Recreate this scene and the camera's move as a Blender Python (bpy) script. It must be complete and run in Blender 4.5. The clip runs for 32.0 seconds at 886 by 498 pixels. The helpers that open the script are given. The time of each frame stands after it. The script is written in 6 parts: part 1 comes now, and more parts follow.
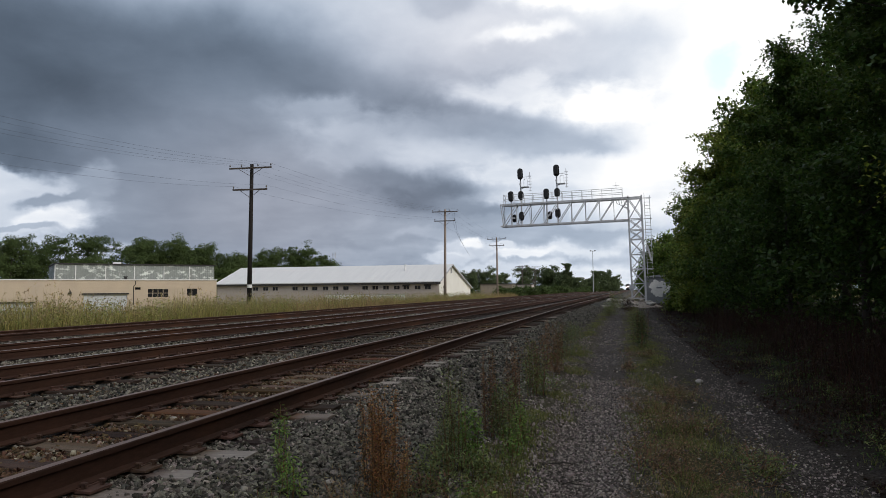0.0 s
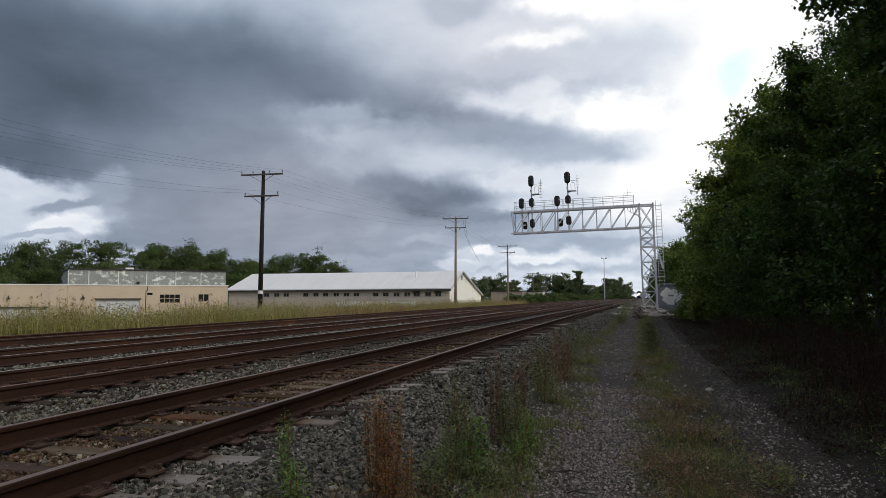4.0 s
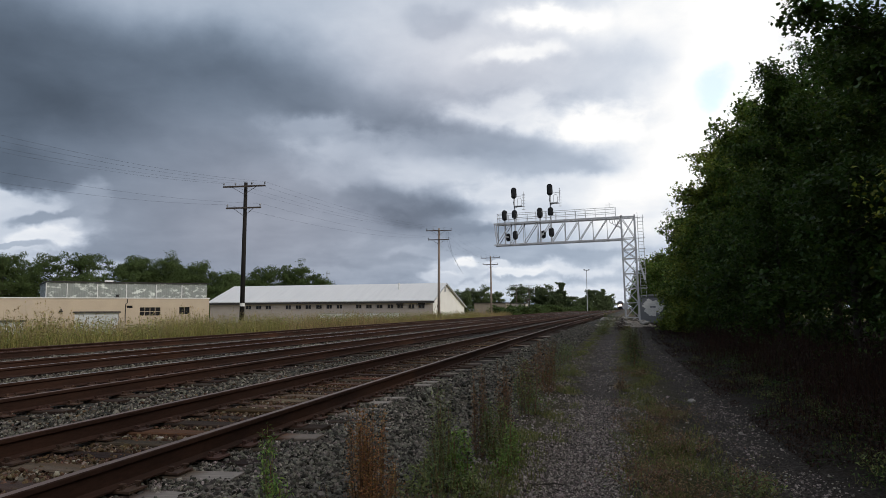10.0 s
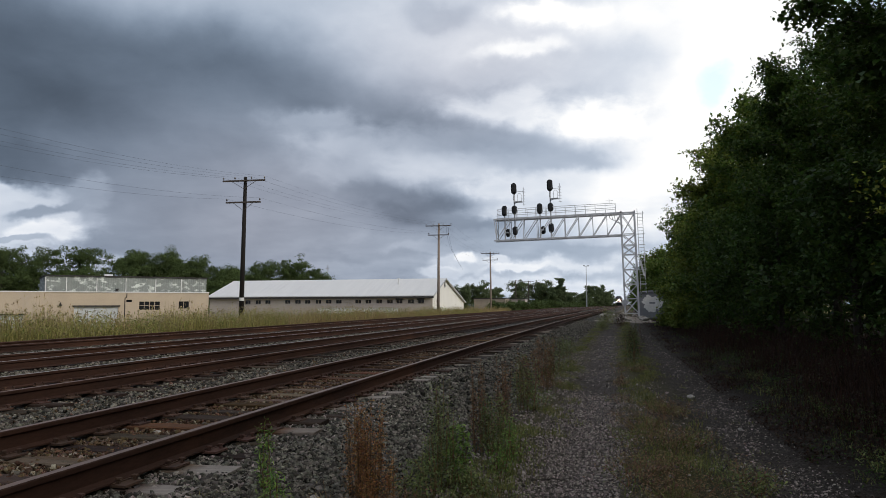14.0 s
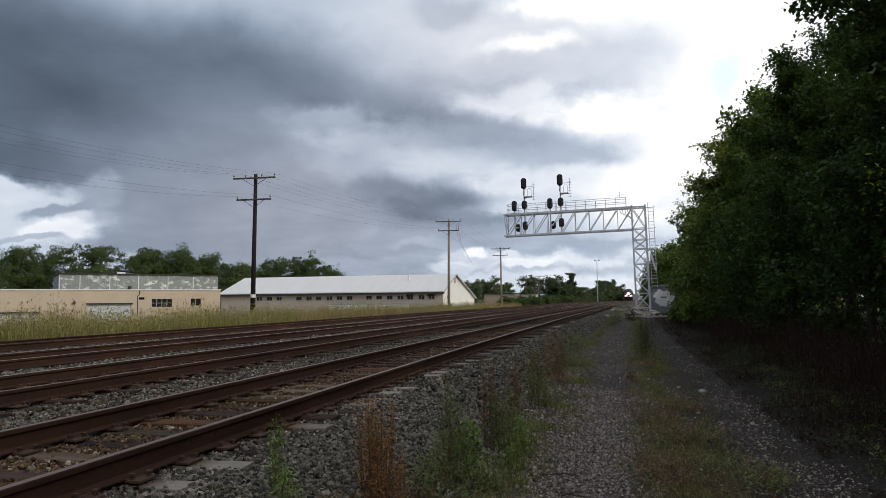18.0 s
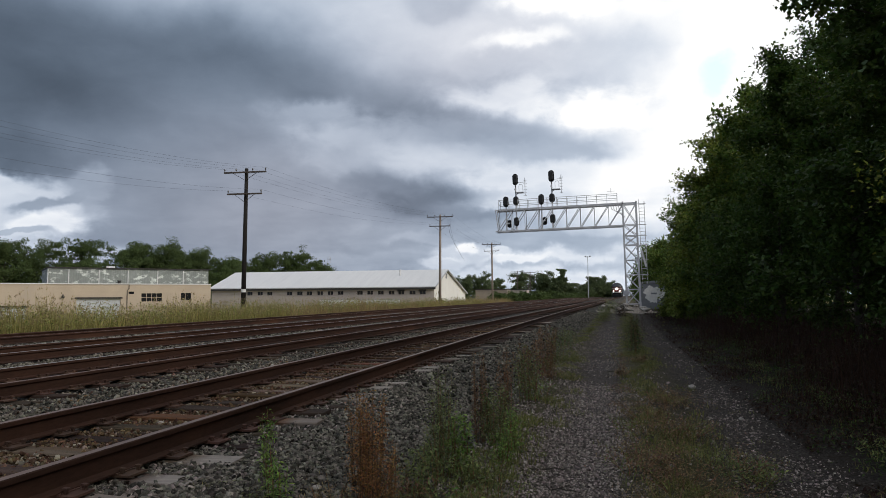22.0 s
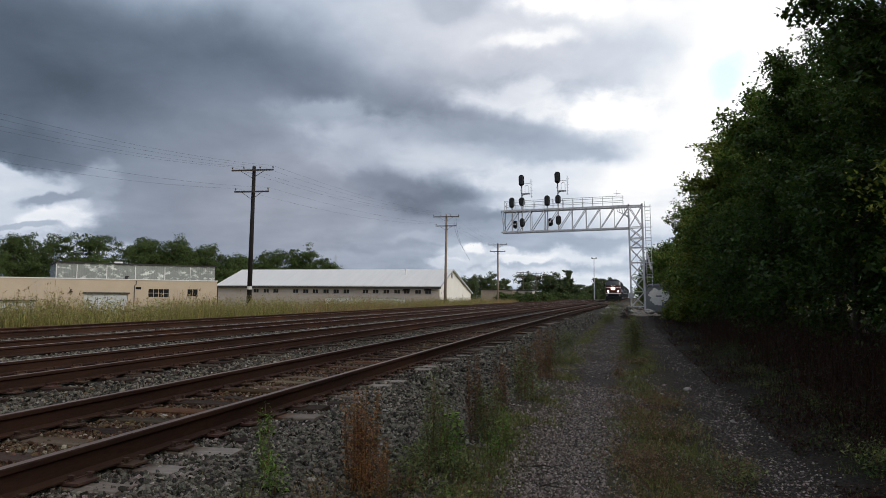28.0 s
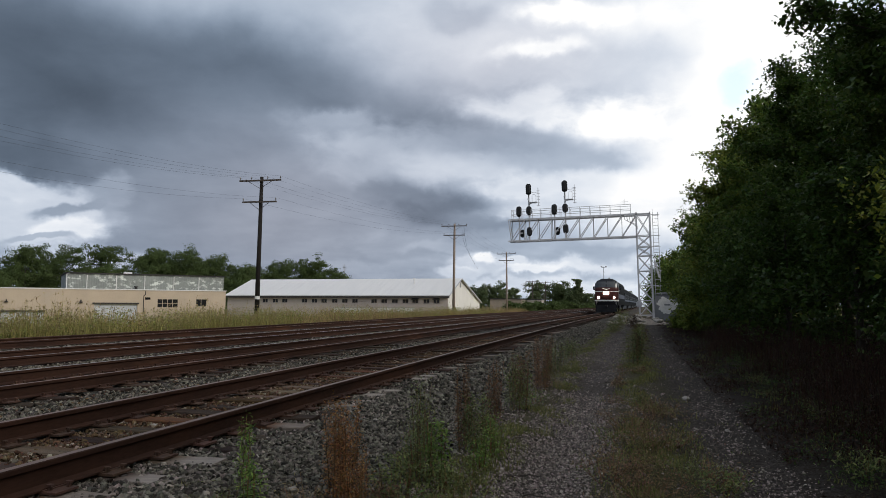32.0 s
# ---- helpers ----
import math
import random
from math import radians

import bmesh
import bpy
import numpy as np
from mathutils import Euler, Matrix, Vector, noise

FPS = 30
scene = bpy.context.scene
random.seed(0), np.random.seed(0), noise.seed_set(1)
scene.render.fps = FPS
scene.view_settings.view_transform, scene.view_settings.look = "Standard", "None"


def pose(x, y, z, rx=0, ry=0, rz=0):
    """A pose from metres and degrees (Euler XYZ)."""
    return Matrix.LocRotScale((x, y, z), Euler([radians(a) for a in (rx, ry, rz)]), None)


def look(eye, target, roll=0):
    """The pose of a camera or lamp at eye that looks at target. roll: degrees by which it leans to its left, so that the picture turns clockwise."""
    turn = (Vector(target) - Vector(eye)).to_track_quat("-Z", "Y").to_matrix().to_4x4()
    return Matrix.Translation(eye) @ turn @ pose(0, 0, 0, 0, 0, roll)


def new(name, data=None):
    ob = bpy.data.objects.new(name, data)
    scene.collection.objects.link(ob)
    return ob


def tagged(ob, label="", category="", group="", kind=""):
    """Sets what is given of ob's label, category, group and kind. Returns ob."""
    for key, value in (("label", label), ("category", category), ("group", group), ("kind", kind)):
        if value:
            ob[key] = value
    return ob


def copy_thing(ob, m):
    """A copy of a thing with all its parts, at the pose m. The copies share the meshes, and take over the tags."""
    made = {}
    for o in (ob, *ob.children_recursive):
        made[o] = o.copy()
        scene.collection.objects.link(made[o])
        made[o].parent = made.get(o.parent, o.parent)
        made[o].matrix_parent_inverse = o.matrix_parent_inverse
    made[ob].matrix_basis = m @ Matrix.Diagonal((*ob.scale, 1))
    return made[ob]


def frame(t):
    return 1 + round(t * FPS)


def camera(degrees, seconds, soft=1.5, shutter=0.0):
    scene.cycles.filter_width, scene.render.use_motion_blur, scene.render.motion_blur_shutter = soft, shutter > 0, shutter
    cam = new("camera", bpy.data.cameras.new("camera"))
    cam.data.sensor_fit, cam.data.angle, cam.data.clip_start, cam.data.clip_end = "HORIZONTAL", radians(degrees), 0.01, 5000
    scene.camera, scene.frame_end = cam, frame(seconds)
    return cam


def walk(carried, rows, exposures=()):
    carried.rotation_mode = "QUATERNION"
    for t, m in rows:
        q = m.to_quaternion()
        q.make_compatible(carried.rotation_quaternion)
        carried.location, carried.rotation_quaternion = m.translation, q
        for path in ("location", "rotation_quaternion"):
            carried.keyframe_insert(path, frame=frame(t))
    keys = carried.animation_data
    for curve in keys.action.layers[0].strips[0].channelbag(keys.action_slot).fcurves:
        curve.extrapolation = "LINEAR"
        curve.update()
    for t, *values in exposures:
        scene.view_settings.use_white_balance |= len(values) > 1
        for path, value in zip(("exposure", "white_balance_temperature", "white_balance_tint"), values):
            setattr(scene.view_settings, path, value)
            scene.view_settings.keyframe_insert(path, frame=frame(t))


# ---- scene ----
cam = camera(65.4, 32.0, soft=0.6)
walk(cam, [
    (0, pose(0.001, -0.000, 1.500, 93.500, 0.500, 14.002)),
    (0.5, pose(0.025, 0.008, 1.493, 93.667, 0.275, 14.490)),
    (1, pose(0.037, 0.016, 1.492, 93.840, 0.458, 14.470)),
    (1.5, pose(0.040, 0.025, 1.492, 94.062, 0.494, 14.948)),
    (2, pose(0.040, 0.015, 1.493, 93.893, 0.738, 15.130)),
    (2.5, pose(0.035, 0.022, 1.494, 93.866, 0.560, 15.005)),
    (3, pose(0.032, 0.029, 1.493, 94.039, 0.236, 14.782)),
    (3.5, pose(0.038, 0.021, 1.492, 93.959, 0.225, 14.904)),
    (5.5, pose(0.032, 0.029, 1.496, 94.770, 0.344, 14.555)),
    (6, pose(0.031, 0.032, 1.494, 94.762, 0.395, 14.358)),
    (6.5, pose(0.032, 0.031, 1.492, 94.720, 0.343, 14.294)),
    (7, pose(0.030, 0.039, 1.489, 94.808, 0.253, 14.071)),
    (7.5, pose(0.032, 0.031, 1.494, 94.730, 0.226, 13.994)),
    (8, pose(0.030, 0.039, 1.490, 94.863, 0.422, 13.767)),
    (8.5, pose(0.039, 0.024, 1.494, 94.854, 0.477, 13.639)),
    (9, pose(0.032, 0.012, 1.498, 95.003, 0.332, 13.670)),
    (9.5, pose(0.034, 0.020, 1.497, 95.053, 0.312, 13.673)),
    (10, pose(0.034, 0.015, 1.500, 95.055, 0.401, 13.507)),
    (10.5, pose(0.037, 0.020, 1.497, 95.161, 0.400, 13.399)),
    (11, pose(0.030, 0.033, 1.500, 94.993, 0.342, 13.323)),
    (11.5, pose(0.031, 0.036, 1.497, 95.046, 0.145, 13.394)),
    (12, pose(0.028, 0.040, 1.494, 95.046, 0.300, 13.350)),
    (12.5, pose(0.029, 0.042, 1.497, 94.936, 0.349, 13.166)),
    (13, pose(0.031, 0.050, 1.494, 94.767, 0.319, 13.197)),
    (13.5, pose(0.030, 0.055, 1.496, 94.881, 0.320, 13.309)),
    (14, pose(0.030, 0.052, 1.491, 94.672, 0.190, 13.467)),
    (14.5, pose(0.028, 0.065, 1.487, 94.207, 0.582, 13.635)),
    (16.5, pose(0.032, 0.055, 1.485, 93.049, 0.441, 13.579)),
    (17, pose(0.034, 0.050, 1.486, 93.502, 0.605, 13.537)),
    (17.5, pose(0.040, 0.048, 1.495, 93.905, 0.524, 13.851)),
    (18, pose(0.037, 0.051, 1.490, 94.319, 0.532, 14.343)),
    (18.5, pose(0.033, 0.043, 1.490, 94.396, 0.565, 14.195)),
    (19, pose(0.037, 0.036, 1.492, 94.481, 0.202, 14.342)),
    (19.5, pose(0.036, 0.039, 1.490, 94.070, 0.188, 14.067)),
    (20, pose(0.031, 0.044, 1.491, 93.835, 0.190, 13.615)),
    (20.5, pose(0.031, 0.057, 1.488, 93.906, 0.193, 13.482)),
    (21, pose(0.032, 0.045, 1.486, 93.817, 0.231, 13.621)),
    (21.5, pose(0.037, 0.044, 1.488, 93.860, 0.327, 13.647)),
    (22, pose(0.033, 0.049, 1.487, 93.936, 0.330, 13.605)),
    (22.5, pose(0.035, 0.047, 1.484, 93.637, 0.164, 13.548)),
    (23, pose(0.038, 0.046, 1.488, 93.675, 0.326, 13.658)),
    (23.5, pose(0.052, 0.048, 1.487, 93.659, 0.338, 13.595)),
    (24, pose(0.053, 0.063, 1.481, 93.729, 0.279, 13.343)),
    (24.5, pose(0.057, 0.044, 1.484, 93.679, 0.367, 13.484)),
    (25, pose(0.053, 0.036, 1.485, 93.676, 0.416, 13.836)),
    (25.5, pose(0.067, 0.022, 1.487, 93.769, 0.438, 14.439)),
    (26, pose(0.091, -0.018, 1.483, 93.422, 0.298, 14.523)),
    (26.5, pose(0.089, -0.063, 1.483, 93.098, 0.271, 14.431)),
    (28.5, pose(0.237, -0.110, 1.502, 94.140, -0.786, 14.255)),
    (29, pose(0.314, -0.080, 1.498, 94.215, -0.921, 14.940)),
    (29.5, pose(0.370, -0.063, 1.488, 93.999, -0.281, 14.701)),
    (30, pose(0.402, -0.067, 1.497, 93.990, -0.195, 14.942)),
    (30.5, pose(0.396, -0.044, 1.498, 94.851, -0.121, 15.011)),
    (31, pose(0.390, -0.041, 1.493, 94.761, -0.471, 14.711)),
    (31.5, pose(0.400, -0.050, 1.495, 94.861, -0.043, 14.799)),
    (32, pose(0.388, -0.066, 1.497, 94.669, -0.286, 14.918)),
], exposures=[(0, 0.06), (3, 0.05), (6, 0.0), (12, -0.02), (17, 0.12), (20, 0.06), (32, 0.03)])

# ---- world, sun ----
SUN_AZ, SUN_EL = radians(108), radians(34)      # from +y towards +x, up


def sky_dir(az, el):
    """Unit direction; az in degrees from +y towards +x."""
    a, e = radians(az), radians(el)
    return Vector((math.sin(a) * math.cos(e), math.cos(a) * math.cos(e), math.sin(e)))


world = bpy.data.worlds.new("sky")
scene.world = world
world.use_nodes = True
WN, WL = world.node_tree.nodes, world.node_tree.links
WN.clear()


def wmath(op, a, b=None, clamp=False):
    n = WN.new("ShaderNodeMath")
    n.operation, n.use_clamp = op, clamp
    for i, v in enumerate((a, b)):
        if v is None:
            continue
        if isinstance(v, (int, float)):
            n.inputs[i].default_value = v
        else:
            WL.new(v, n.inputs[i])
    return n.outputs[0]


def wmix(fac, a, b):
    n = WN.new("ShaderNodeMix")
    n.data_type = "RGBA"
    for sock, v in ((n.inputs[0], fac), (n.inputs[6], a), (n.inputs[7], b)):
        if isinstance(v, tuple):
            sock.default_value = (*v, 1)
        elif isinstance(v, (int, float)):
            sock.default_value = v
        else:
            WL.new(v, sock)
    return n.outputs[2]


coord = WN.new("ShaderNodeTexCoord").outputs["Generated"]
sep = WN.new("ShaderNodeSeparateXYZ")
WL.new(coord, sep.inputs[0])
# cloud deck seen in perspective
inv = wmath("DIVIDE", 1.0, wmath("ADD", wmath("MAXIMUM", sep.outputs[2], 0.0), 0.16))
deck = WN.new("ShaderNodeVectorMath")
deck.operation = "SCALE"
WL.new(coord, deck.inputs[0])
WL.new(inv, deck.inputs[3])


def wnoise(scale, detail, rough, vec, offset=(0, 0, 0), stretch=(1, 1, 1), warp=0.0):
    m = WN.new("ShaderNodeMapping")
    m.inputs["Location"].default_value = offset
    m.inputs["Scale"].default_value = stretch
    WL.new(vec, m.inputs["Vector"])
    n = WN.new("ShaderNodeTexNoise")
    n.inputs["Scale"].default_value = scale
    n.inputs["Detail"].default_value = detail
    n.inputs["Roughness"].default_value = rough
    n.inputs["Distortion"].default_value = warp
    WL.new(m.outputs[0], n.inputs["Vector"])
    return n.outputs["Fac"]


big = wnoise(1.1, 6, 0.5, deck.outputs[0], (3.1, 1.7, 0.4), (1, 1, 0.3), 0.3)
fine = wnoise(2.6, 7, 0.5, deck.outputs[0], (0.3, 5.2, 1.0), (1, 1, 0.4), 0.3)
low = wnoise(9.0, 7, 0.55, coord, (1.0, 2.0, 0.2), (1, 1, 2.6), 0.4)
edge = wnoise(22.0, 6, 0.55, coord, (4.0, 1.0, 0.7), (1, 1, 1.8), 0.3)


def torn(scale, detail, amount):
    """The direction shaken a little by noise, so that the cloud masses have torn edges."""
    shake = WN.new("ShaderNodeTexNoise")
    shake.inputs["Scale"].default_value, shake.inputs["Detail"].default_value = scale, detail
    shake.inputs["Roughness"].default_value = 0.52
    WL.new(coord, shake.inputs["Vector"])
    sub = WN.new("ShaderNodeVectorMath")
    sub.operation = "SUBTRACT"
    WL.new(shake.outputs["Color"], sub.inputs[0])
    sub.inputs[1].default_value = (0.5, 0.5, 0.5)
    amp = WN.new("ShaderNodeVectorMath")
    amp.operation = "SCALE"
    WL.new(sub.outputs[0], amp.inputs[0])
    amp.inputs[3].default_value = amount
    both = WN.new("ShaderNodeVectorMath")
    both.operation = "ADD"
    WL.new(coord, both.inputs[0])
    WL.new(amp.outputs[0], both.inputs[1])
    return both.outputs[0]


wide_torn, small_torn = torn(4.5, 6, 0.11), torn(13.0, 7, 0.065)


def mass(az, el, wide, high, tilt=0, crisp=0):
    """A cloud mass: 1 in its middle, falling off; half sizes and tilt in degrees; crisp: half width of its edge."""
    d = sky_dir(az, el)
    right = d.cross(Vector((0, 0, 1))).normalized()
    up = right.cross(d)
    c, k = math.cos(radians(tilt)), math.sin(radians(tilt))
    where = wide_torn if wide > 9 else small_torn
    out = []
    for axis, size in ((right * c - up * k, wide), (up * c + right * k, high)):
        n = WN.new("ShaderNodeVectorMath")
        n.operation = "DOT_PRODUCT"
        WL.new(where, n.inputs[0])
        n.inputs[1].default_value = axis / math.sin(radians(size))
        v = n.outputs["Value"]
        out.append(wmath("MULTIPLY", v, v))
    front = WN.new("ShaderNodeVectorMath")
    front.operation = "DOT_PRODUCT"
    WL.new(where, front.inputs[0])
    front.inputs[1].default_value = d
    g = wmath("EXPONENT", wmath("MULTIPLY", wmath("ADD", out[0], out[1]), -1.0))
    g = wmath("MULTIPLY", g, wmath("GREATER_THAN", front.outputs["Value"], 0.0))
    if crisp:
        r = WN.new("ShaderNodeMapRange")
        r.interpolation_type = "SMOOTHSTEP"
        r.inputs[1].default_value, r.inputs[2].default_value = 0.43 - crisp, 0.43 + crisp
        WL.new(wmath("ADD", g, wmath("MULTIPLY", wmath("SUBTRACT", edge, 0.5), wmath("MULTIPLY", g, 1.5))), r.inputs[0])
        g = r.outputs[0]
    return g


def settle(light, target, amount):
    """The cover's brightness drawn towards that of one mass."""
    return wmath("ADD", light, wmath("MULTIPLY", wmath("SUBTRACT", target, light), amount))


light = wmath("ADD", 0.36, wmath("MULTIPLY", wmath("SUBTRACT", big, 0.5), 0.16))
# the cloud cover is thin and bright towards the sun, behind and beside the view
thin = WN.new("ShaderNodeVectorMath")
thin.operation = "DOT_PRODUCT"
WL.new(coord, thin.inputs[0])
thin.inputs[1].default_value = sky_dir(112, 38)
light = wmath("ADD", light, wmath("MULTIPLY", wmath("POWER", wmath("MAXIMUM", thin.outputs["Value"], 0.0), 1.6), 0.80))
# rows: azimuth, elevation, half width, half height, tilt, brightness
STORM_DECK = ((-44.9, 19.3, 12.5, 4.9, 0, 0.1), (-31.2, 23.7, 13.5, 2.5, 0, 0.55), (-18.0, 24.1, 10.1, 3.3, 0, 0.56), (-44.3, 14.3, 11.7, 4.4, 4, 0.08),
              (-29.2, 18.2, 14.1, 3.0, 9, 0.13), (-19.4, 15.4, 10.5, 2.0, 13, 0.17), (-45.9, 10.3, 6.6, 1.8, 0, 0.1))
RAIN_FALL = ((-36.7, 6.1, 4.9, 7.4, 0, 0.235), (-30.8, 7.2, 8.7, 5.9, 0, 0.31), (-22.6, 6.5, 10.6, 4.6, 0, 0.34))
THIN_COVER = ((9.6, 14.5, 8.9, 13.6, 0, 1.3), (1.4, 22.4, 9.1, 2.9, 0, 1.1), (-9.3, 21.5, 10.7, 4.7, 0, 0.72), (0.6, 9.1, 7.8, 3.4, 0, 1.05))
SOFT_CLOUDS = ((-18.9, 12.7, 6.9, 2.1, 10, 0.52), (-24.1, 15.0, 4.1, 1.0, 0, 0.4), (-12.7, 11.7, 5.6, 1.6, 8, 0.62), (-1.4, 19.3, 6.0, 2.3, 0, 0.66),
               (-14.1, 23.3, 3.1, 1.3, 0, 0.5), (-6.5, 20.7, 3.5, 0.8, -4, 0.98), (-9.8, 18.9, 3.6, 1.0, 4, 0.6), (-6.6, 15.9, 6.8, 1.5, 6, 0.78),
               (-0.2, 14.7, 5.2, 1.8, 0, 1.1), (-4.1, 23.3, 4.3, 1.0, 0, 1.1))
LOWER_DARK = ((-10.8, 13.3, 9.2, 1.2, 8, 0.40), (-4.3, 11.8, 5.8, 0.9, 4, 0.47), (-15.6, 8.4, 5.6, 1.9, 6, 0.17), (-19.4, 9.8, 3.3, 1.0, 14, 0.26),
              (-11.3, 7.1, 3.7, 0.9, 0, 0.28), (-7.6, 9.7, 5.5, 1.2, 0, 0.8), (-7.1, 7.8, 4.1, 0.7, 0, 0.7), (-19.3, 5.1, 7.0, 0.7, 0, 0.38),
              (-14.6, 4.7, 3.3, 0.5, 0, 0.45), (-22.7, 11.2, 3.7, 1.1, 6, 0.44))
HORIZON = ((-4.4, 4.7, 8.6, 0.6, 2, 0.44), (-4.0, 3.2, 7.7, 0.6, 0, 0.78), (-2.6, 1.2, 7.6, 1.1, 0, 0.8), (-18.9, 2.9, 8.9, 0.7, 0, 0.4),
           (-9.5, 1.9, 5.6, 0.7, 0, 0.72), (-43.5, 2.9, 5.4, 0.8, 0, 0.62))
LOW_EDGES = ((-45.4, 6.3, 4.9, 2.7, 0, 0.66), (-47.2, 8.4, 2.7, 0.9, 0, 0.7), (-43.9, 5.4, 2.5, 0.8, 0, 0.86), (-44.5, 6.8, 2.0, 0.5, -3, 0.33),
             (-42.2, 7.3, 1.1, 0.5, -12, 0.33), (-45.7, 4.7, 2.4, 0.3, 0, 0.45), (-41.1, 8.2, 1.7, 1.9, 0, 0.36), (-11.9, 3.5, 2.9, 0.9, 0, 0.64), (-12.9, 3.0, 1.6, 0.45, 4, 0.8),
             (-11.4, 3.85, 0.8, 0.45, 0, 0.92), (-13.5, 2.8, 2.1, 0.5, 0, 0.64), (-6.9, 3.1, 2.8, 0.4, 0, 0.88), (-9.2, 3.7, 1.4, 0.4, 0, 0.72))
for clouds, crisp in ((STORM_DECK, 0), (RAIN_FALL, 0), (THIN_COVER, 0), (SOFT_CLOUDS, 0.38), (LOWER_DARK, 0.38), (HORIZON, 0.36), (LOW_EDGES, 0.22)):
    for az, el, wide, high, tilt, bright in clouds:
        light = settle(light, bright, wmath("MULTIPLY", mass(az, el, wide, high, tilt, crisp), 0.9))
light = wmath("ADD", light, wmath("MULTIPLY", wmath("SUBTRACT", low, 0.5), 0.05))
light = wmath("MULTIPLY", light, wmath("ADD", 1.0, wmath("MULTIPLY", wmath("SUBTRACT", fine, 0.5), 0.42)))
light = wmath("MULTIPLY", light, wmath("ADD", 1.0, wmath("MULTIPLY", wmath("SUBTRACT", edge, 0.5), 0.2)))
light = wmath("MINIMUM", wmath("MAXIMUM", light, 0.06), 1.15)
# blue-grey in the thick of the cloud, lilac where rain falls and in the high thin cover
veil = wmath("ADD", mass(-28.0, 7.0, 14.0, 7.0), mass(-10.0, 20.0, 11.0, 6.0), clamp=True)
thick = wmix(veil, (0.72, 1.0, 1.42), (0.87, 1.0, 1.33))
cool = wmix(wmath("MULTIPLY", light, 1.0, clamp=True), thick, (1.0, 1.0, 1.0))
cloud = WN.new("ShaderNodeVectorMath")
cloud.operation = "SCALE"
WL.new(cool, cloud.inputs[0])
WL.new(light, cloud.inputs[3])
clear = WN.new("ShaderNodeTexSky")
clear.sky_type, clear.sun_disc = "NISHITA", False
clear.sun_elevation, clear.sun_rotation = SUN_EL, SUN_AZ
clear_dim = WN.new("ShaderNodeVectorMath")
clear_dim.operation = "SCALE"
WL.new(clear.outputs[0], clear_dim.inputs[0])
clear_dim.inputs[3].default_value = 0.32
gap = wmath("MULTIPLY", mass(8.6, 16.9, 1.5, 1.8, 35, 0.43), 0.55, clamp=True)
sky_colour = wmix(gap, cloud.outputs[0], clear_dim.outputs[0])
background = WN.new("ShaderNodeBackground")
WL.new(sky_colour, background.inputs[0])
background.inputs[1].default_value = 1.0
WL.new(background.outputs[0], WN.new("ShaderNodeOutputWorld").inputs[0])

sun = new("sun", bpy.data.lights.new("sun", "SUN"))
sun.data.energy, sun.data.angle, sun.data.color = 1.35, radians(18), (1.0, 0.95, 0.87)
sun.matrix_world = look(sky_dir(108, 34) * 50, (0, 0, 0))


